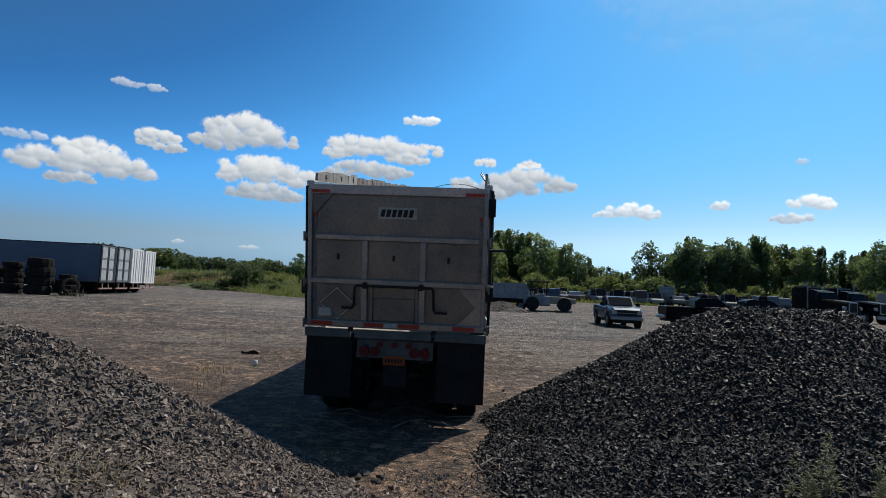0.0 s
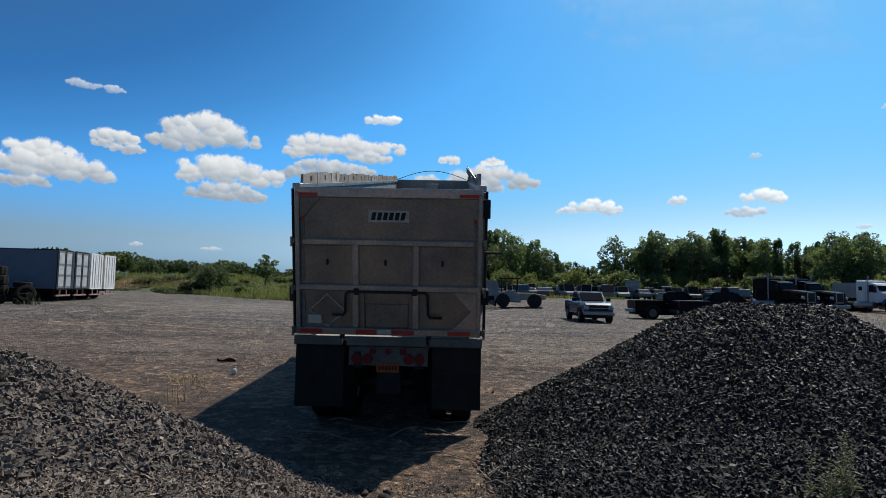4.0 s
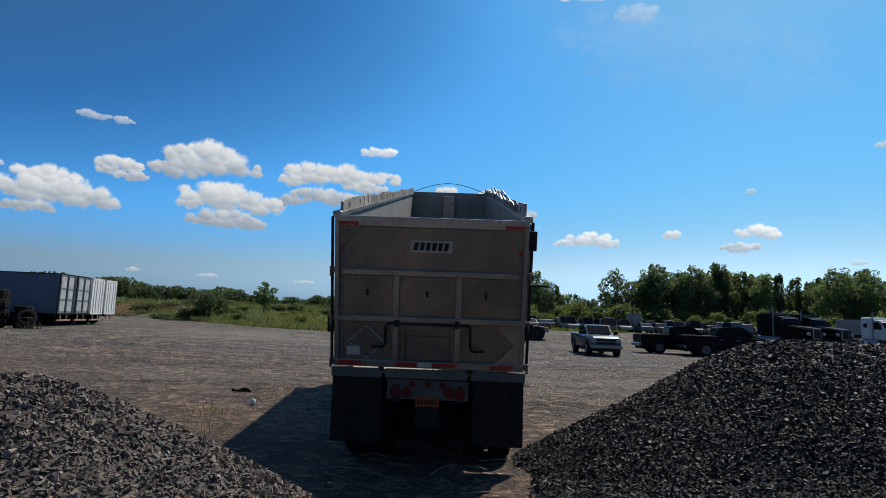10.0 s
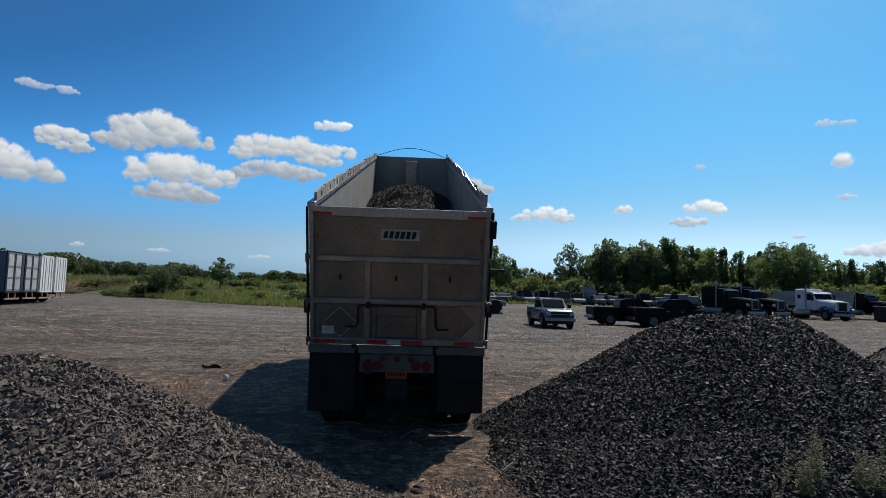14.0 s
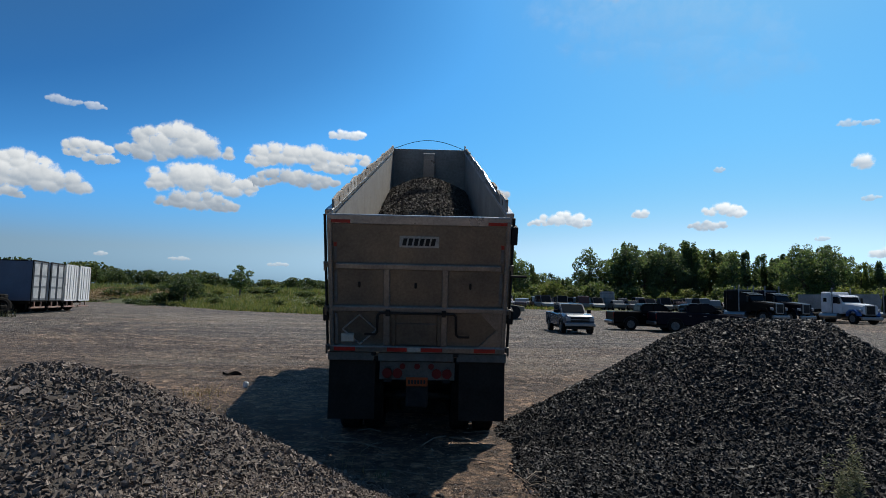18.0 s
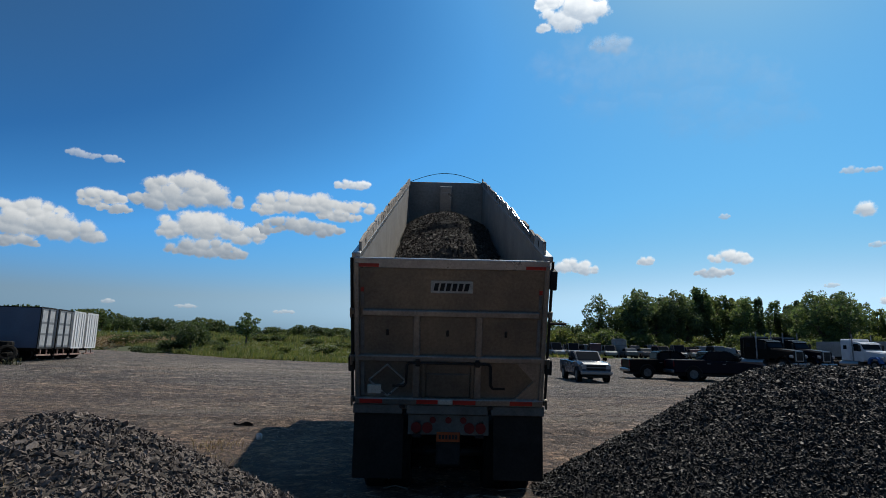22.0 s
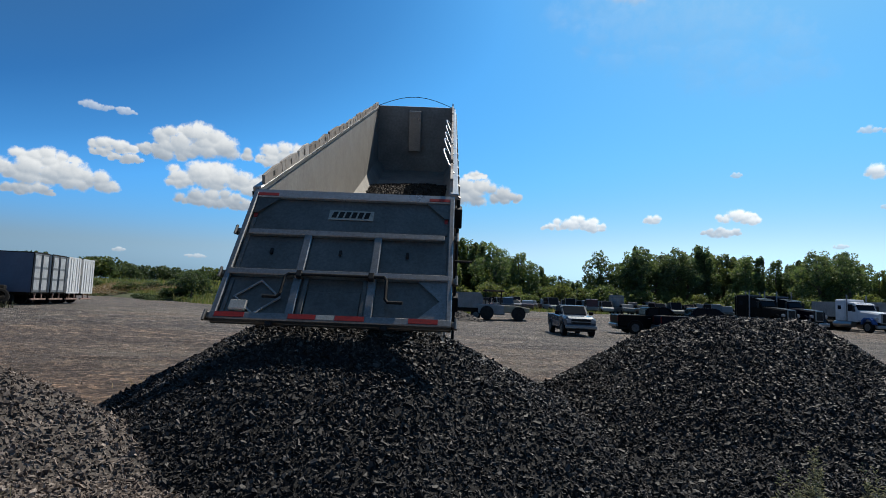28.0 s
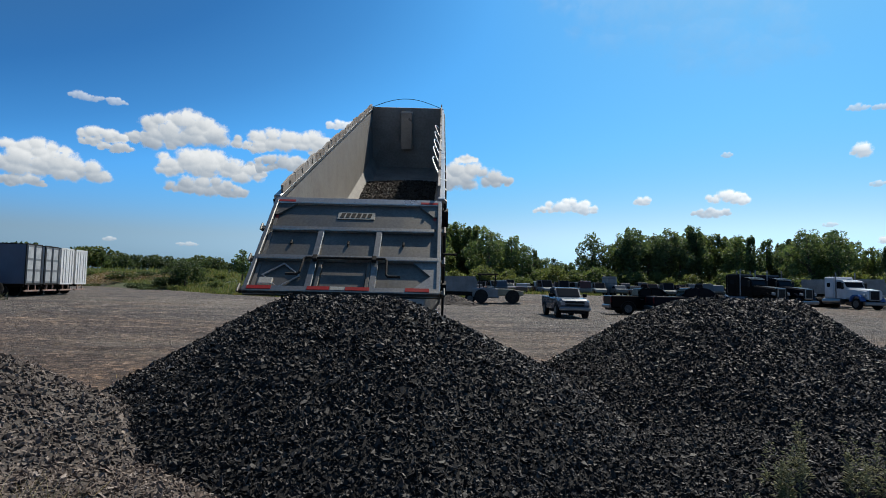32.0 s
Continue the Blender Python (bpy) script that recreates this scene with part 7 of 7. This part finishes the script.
# ---------------------------------------------------------------- the road tractor that carries the trailer's nose
def road_tractor():
    root = thing("truck_tractor", "dark road tractor coupled to the dump trailer", "truck", pose(TX, TY, 0, 0, 0, HEAD))
    paint = surface("dark_red_paint", (0.10, 0.014, 0.012), (0.07, 0.010, 0.010), 0.35, 0, 2, 40, 0.0003)
    for sx in (-1, 1):
        bm = B()
        box(bm, sx * 0.40 - 0.05, sx * 0.40 + 0.05, 9.2, 16.9, 0.72, 0.98, 0.01)
        part("frame_rail", bm, M_STEEL_DARK, root)
        for y in (10.2, 11.55):
            for off in (0.66, 1.0):
                wheel("tyre", root, (sx * off, y, 0.52), 0.52, 0.28, sx)
        wheel("tyre", root, (sx * 1.0, 16.0, 0.52), 0.52, 0.3, sx)
        bm = B()
        disc(bm, (sx * 0.95, 13.3, 0.68), (0, 1, 0), 0.3, 1.3, 20)
        part("fuel_tank", bm, M_ALU_BRIGHT, root)
        bm = B()
        tube(bm, ((sx * 0.98, 13.05, 0.9), (sx * 0.98, 13.05, 3.75)), 0.07, 12)
        part("exhaust_pipe", bm, M_ALU_BRIGHT, root)
        bm = B()
        box(bm, sx * 1.28 - 0.09, sx * 1.28 + 0.09, 15.0, 15.05, 2.05, 2.5, 0.02)
        tube(bm, ((sx * 1.05, 15.0, 2.4), (sx * 1.28, 15.02, 2.4)), 0.015, 6)
        part("side_mirror", bm, M_STEEL_DARK, root)
        bm = B()
        prism(bm, [(15.35, 0.95), (15.35, 1.15), (15.7, 1.3), (16.3, 1.3), (16.7, 1.12), (16.8, 0.75), (16.65, 0.75), (16.5, 1.05), (15.6, 1.05)], 0, sx * 1.0 - 0.17, sx * 1.0 + 0.17)
        part("mudguard", bm, paint, root)
    bm = B()
    prism(bm, [(13.4, 0.95), (13.4, 3.1), (14.9, 3.15), (15.25, 2.2), (15.3, 0.95)], 0, -1.08, 1.08)
    bmesh.ops.bevel(bm, geom=bm.edges[:], offset=0.05, segments=2, affect="EDGES")
    cab = part("cab", bm, paint, root)
    bm = B()
    box(bm, -0.6, 0.6, 13.375, 13.395, 2.1, 2.75, 0.01)
    part("rear_window", bm, M_STEEL_DARK, cab)
    bm = B()
    prism(bm, [(15.28, 0.85), (15.28, 1.95), (16.85, 1.75), (16.98, 1.55), (16.98, 0.85)], 0, -0.62, 0.62)
    bmesh.ops.bevel(bm, geom=bm.edges[:], offset=0.05, segments=2, affect="EDGES")
    part("bonnet", bm, paint, root)
    bm = B()
    box(bm, -1.1, 1.1, 17.0, 17.14, 0.45, 0.8, 0.03)
    part("bumper", bm, M_ALU_BRIGHT, root)
    for y in (10.2, 11.55, 16.0):
        bm = B()
        tube(bm, ((-1.0, y, 0.52), (1.0, y, 0.52)), 0.07, 10)
        part("axle", bm, M_STEEL_DARK, root)
    bm = B()
    disc(bm, (0, 10.9, 1.0), (0, 0, 1), 0.45, 0.06, 20)
    part("fifth_wheel", bm, M_STEEL_DARK, root)
    return root


tractor_unit = road_tractor()


# ---------------------------------------------------------------- stones that pour out under the tailgate, and their dust
def stone_clump(seed, n, spread):
    rng = np.random.default_rng(seed)
    p = rng.normal(0, 1, (n, 3)) * spread
    ob = scatter_rocks("falling_stones", p, 0.026 * rng.lognormal(0, 0.35, n).clip(0.5, 2), M_DARK_STONE, rng)
    return tagged(ob, "crushed stones pouring out under the tailgate", "stones", "pouring stones", kind="stuff")


CLUMPS = [(stone_clump(300 + k, 220, (0.10, 0.10, 0.09)), -0.62 + 0.155 * (k % 9) - 0.03 * (k // 9), 23.35 + 0.11 * k) for k in range(27)]


def clump_at(x, t0, t):
    """Resting on the body's floor, then down and out over the sill into the heap."""
    b = trailer_at(t) @ body_at(t)
    u = t - t0
    if u <= 0:
        return b @ pose(x, 0.25 - 0.9 * max(u, -1.2), 0.22)
    s = b @ Vector((x, 0.25, 0.22))
    return pose(s.x, s.y - 0.9 * min(u, 0.6), max(s.z - 4.2 * u * u, 0.12 + 0.04 * math.sin(9 * x)), 60 * min(u, 0.6), 0, 0)


def dust_material():
    m = bpy.data.materials.new("pale_dust")
    m.use_nodes = True
    nt = m.node_tree
    nt.nodes.clear()
    out, mix = nt.nodes.new("ShaderNodeOutputMaterial"), nt.nodes.new("ShaderNodeMixShader")
    df, tr, tl, add = nt.nodes.new("ShaderNodeBsdfDiffuse"), nt.nodes.new("ShaderNodeBsdfTransparent"), nt.nodes.new("ShaderNodeBsdfTranslucent"), nt.nodes.new("ShaderNodeMixShader")
    at = nt.nodes.new("ShaderNodeAttribute")
    at.attribute_name = "dust_body"
    n = tex(nt, 2.6, 6, 0.6)
    r = nt.nodes.new("ShaderNodeMapRange")
    r.inputs[1].default_value, r.inputs[2].default_value = 0.18, 0.72
    nt.links.new(n.outputs["Fac"], r.inputs[0])
    mu = nt.nodes.new("ShaderNodeMath")
    mu.operation = "MULTIPLY"
    nt.links.new(r.outputs[0], mu.inputs[0])
    nt.links.new(at.outputs["Fac"], mu.inputs[1])
    for sh in (df, tl):
        sh.inputs[0].default_value = (0.37, 0.325, 0.28, 1)
    add.inputs[0].default_value = 0.55
    nt.links.new(df.outputs[0], add.inputs[1])
    nt.links.new(tl.outputs[0], add.inputs[2])
    nt.links.new(mu.outputs[0], mix.inputs[0])
    nt.links.new(tr.outputs[0], mix.inputs[1])
    nt.links.new(add.outputs[0], mix.inputs[2])
    nt.links.new(mix.outputs[0], out.inputs[0])
    return m


M_DUST = dust_material()


def dust_puff(rx, rz, thick, seed):
    """A soft, domed veil of dust, thickest in the middle."""
    n = 24
    g = np.linspace(-1, 1, n)
    X, Z = np.meshgrid(g, g)
    r = np.sqrt(X * X + Z * Z)
    body_ = thick * np.clip(1 - r, 0, 1) ** 1.0
    Y = -0.35 * np.clip(1 - r * r, 0, 1) + 0.12 * fbm(X * 2, Z * 2, seed)
    i = np.arange((n - 1) * n).reshape(n - 1, n)[:, :-1].ravel()
    ob = raw("dust_puff", np.stack([X * rx, Y, Z * rz], -1).reshape(-1, 3), np.stack([i, i + 1, i + n + 1, i + n], 1), M_DUST, smooth=True)
    a = ob.data.attributes.new("dust_body", "FLOAT", "POINT")
    a.data.foreach_set("value", body_.ravel().astype(np.float32))
    ob.visible_shadow = False
    return tagged(ob, "pale dust drifting from the pouring stone", "dust", "drifting dust", kind="stuff")


# puffs: size, thickness, then (time, x, y, z) from the ground below the tailgate, out with the wind, down to the ground again
DUST = [
    (dust_puff(1.7, 0.95, 1.0, 1), [(23.7, -0.6, 7.6, -1.2), (24.0, -1.0, 5.6, 0.70), (24.4, -1.9, 5.5, 0.75), (25.0, -2.9, 6.1, 0.55), (26.2, -6.0, 7.4, -1.4)]),
    (dust_puff(1.7, 0.90, 1.0, 2), [(23.75, 0.2, 7.8, -1.2), (24.0, 0.1, 5.6, 0.72), (24.5, -0.8, 5.4, 0.75), (25.0, -1.6, 5.9, 0.2), (26.0, -3.6, 6.6, -1.4)]),
    (dust_puff(1.4, 0.80, 0.85, 3), [(23.8, 0.8, 7.9, -1.2), (24.05, 0.9, 5.7, 0.65), (24.6, 0.3, 5.5, 0.6), (25.0, -0.4, 5.9, 0.05), (26.0, -2.2, 6.4, -1.4)]),
    (dust_puff(2.6, 1.2, 0.75, 4), [(23.9, -0.8, 8.6, -1.8), (24.3, -3.9, 10.6, 0.8), (24.6, -4.9, 10.6, 1.1), (25.0, -6.0, 11.0, 1.2), (26.0, -10.5, 12.0, -1.8)]),
    (dust_puff(3.2, 1.5, 0.7, 5), [(23.85, -1.0, 9.0, -2.2), (24.3, -5.2, 12.0, 1.0), (24.6, -6.4, 12.4, 1.4), (25.0, -8.0, 13.0, 1.6), (25.9, -13.0, 14.5, -2.2)]),
    (dust_puff(3.3, 1.9, 0.6, 6), [(24.0, -1.5, 9.4, -2.6), (24.6, -5.6, 13.6, 1.5), (25.0, -7.0, 14.2, 2.0), (25.4, -9.0, 14.8, 1.6), (26.2, -14.0, 16.0, -2.6)]),
    (dust_puff(2.6, 1.3, 0.7, 7), [(24.0, -1.2, 8.2, -2.0), (24.6, -3.9, 8.4, 1.0), (25.0, -4.3, 8.2, 1.2), (25.5, -5.4, 8.6, 0.8), (26.3, -9.0, 9.6, -2.0)]),
]


def dust_at(rows, t):
    tt = [r[0] for r in rows]
    return pose(*(float(np.interp(t, tt, [r[k] for r in rows])) for k in (1, 2, 3)))


STEPS = sorted({round(0.5 * k, 1) for k in range(65)} | {23.2, 23.8})


def motions():
    walk(trailer, [(t, trailer_at(t)) for t in STEPS])
    walk(body, [(t, body_at(t)) for t in STEPS])
    walk(gate, [(t, gate_at(t)) for t in STEPS])
    for ob, key in ((load_rear, "rear"), (load_mid, "mid"), (load_front, "front"), (load_stream, "stream")):
        walk(ob, [(t, load_at(key, t)) for t in STEPS])
    walk(load_rest, [(t, trailer_at(t) @ body_at(t)) for t in STEPS])
    walk(tractor_unit, [(t, trailer_at(t) @ pose(0, 0, -along(RIDE, t))) for t in STEPS])
    fine = sorted(set(STEPS) | {round(23 + 0.1 * k, 1) for k in range(41)})
    for ob, x, t0 in CLUMPS:
        walk(ob, [(t, clump_at(x, t0, t)) for t in fine])
    for ob, rows in DUST:
        walk(ob, [(t, dust_at(rows, t)) for t in fine])
    # the heap grows up under the tailgate
    walk(new_heap, [(t, pose(NEW_HEAP[0], NEW_HEAP[1] + along(CREEP, t), along(GROW, t))) for t in STEPS])
    for ob, at_pose, a0, e0, drift in CLOUDS:
        if drift != (0, 0):
            walk(ob, [(t, at_pose(a0 + drift[0] * t / 32, e0 + drift[1] * t / 32)) for t in (0, 8, 16, 24, 32)])


GROW = [(0, -2.3), (23.3, -2.3), (23.6, -1.9), (24.0, -1.5), (24.5, -1.0), (25, -0.66), (26, -0.29), (26.5, -0.24), (28.5, -0.19), (30, -0.16), (32, -0.13)]
CREEP = [(0, 0.5), (25, 0.5), (26, 0.32), (28.5, 0.12), (32, 0.0)]


motions()
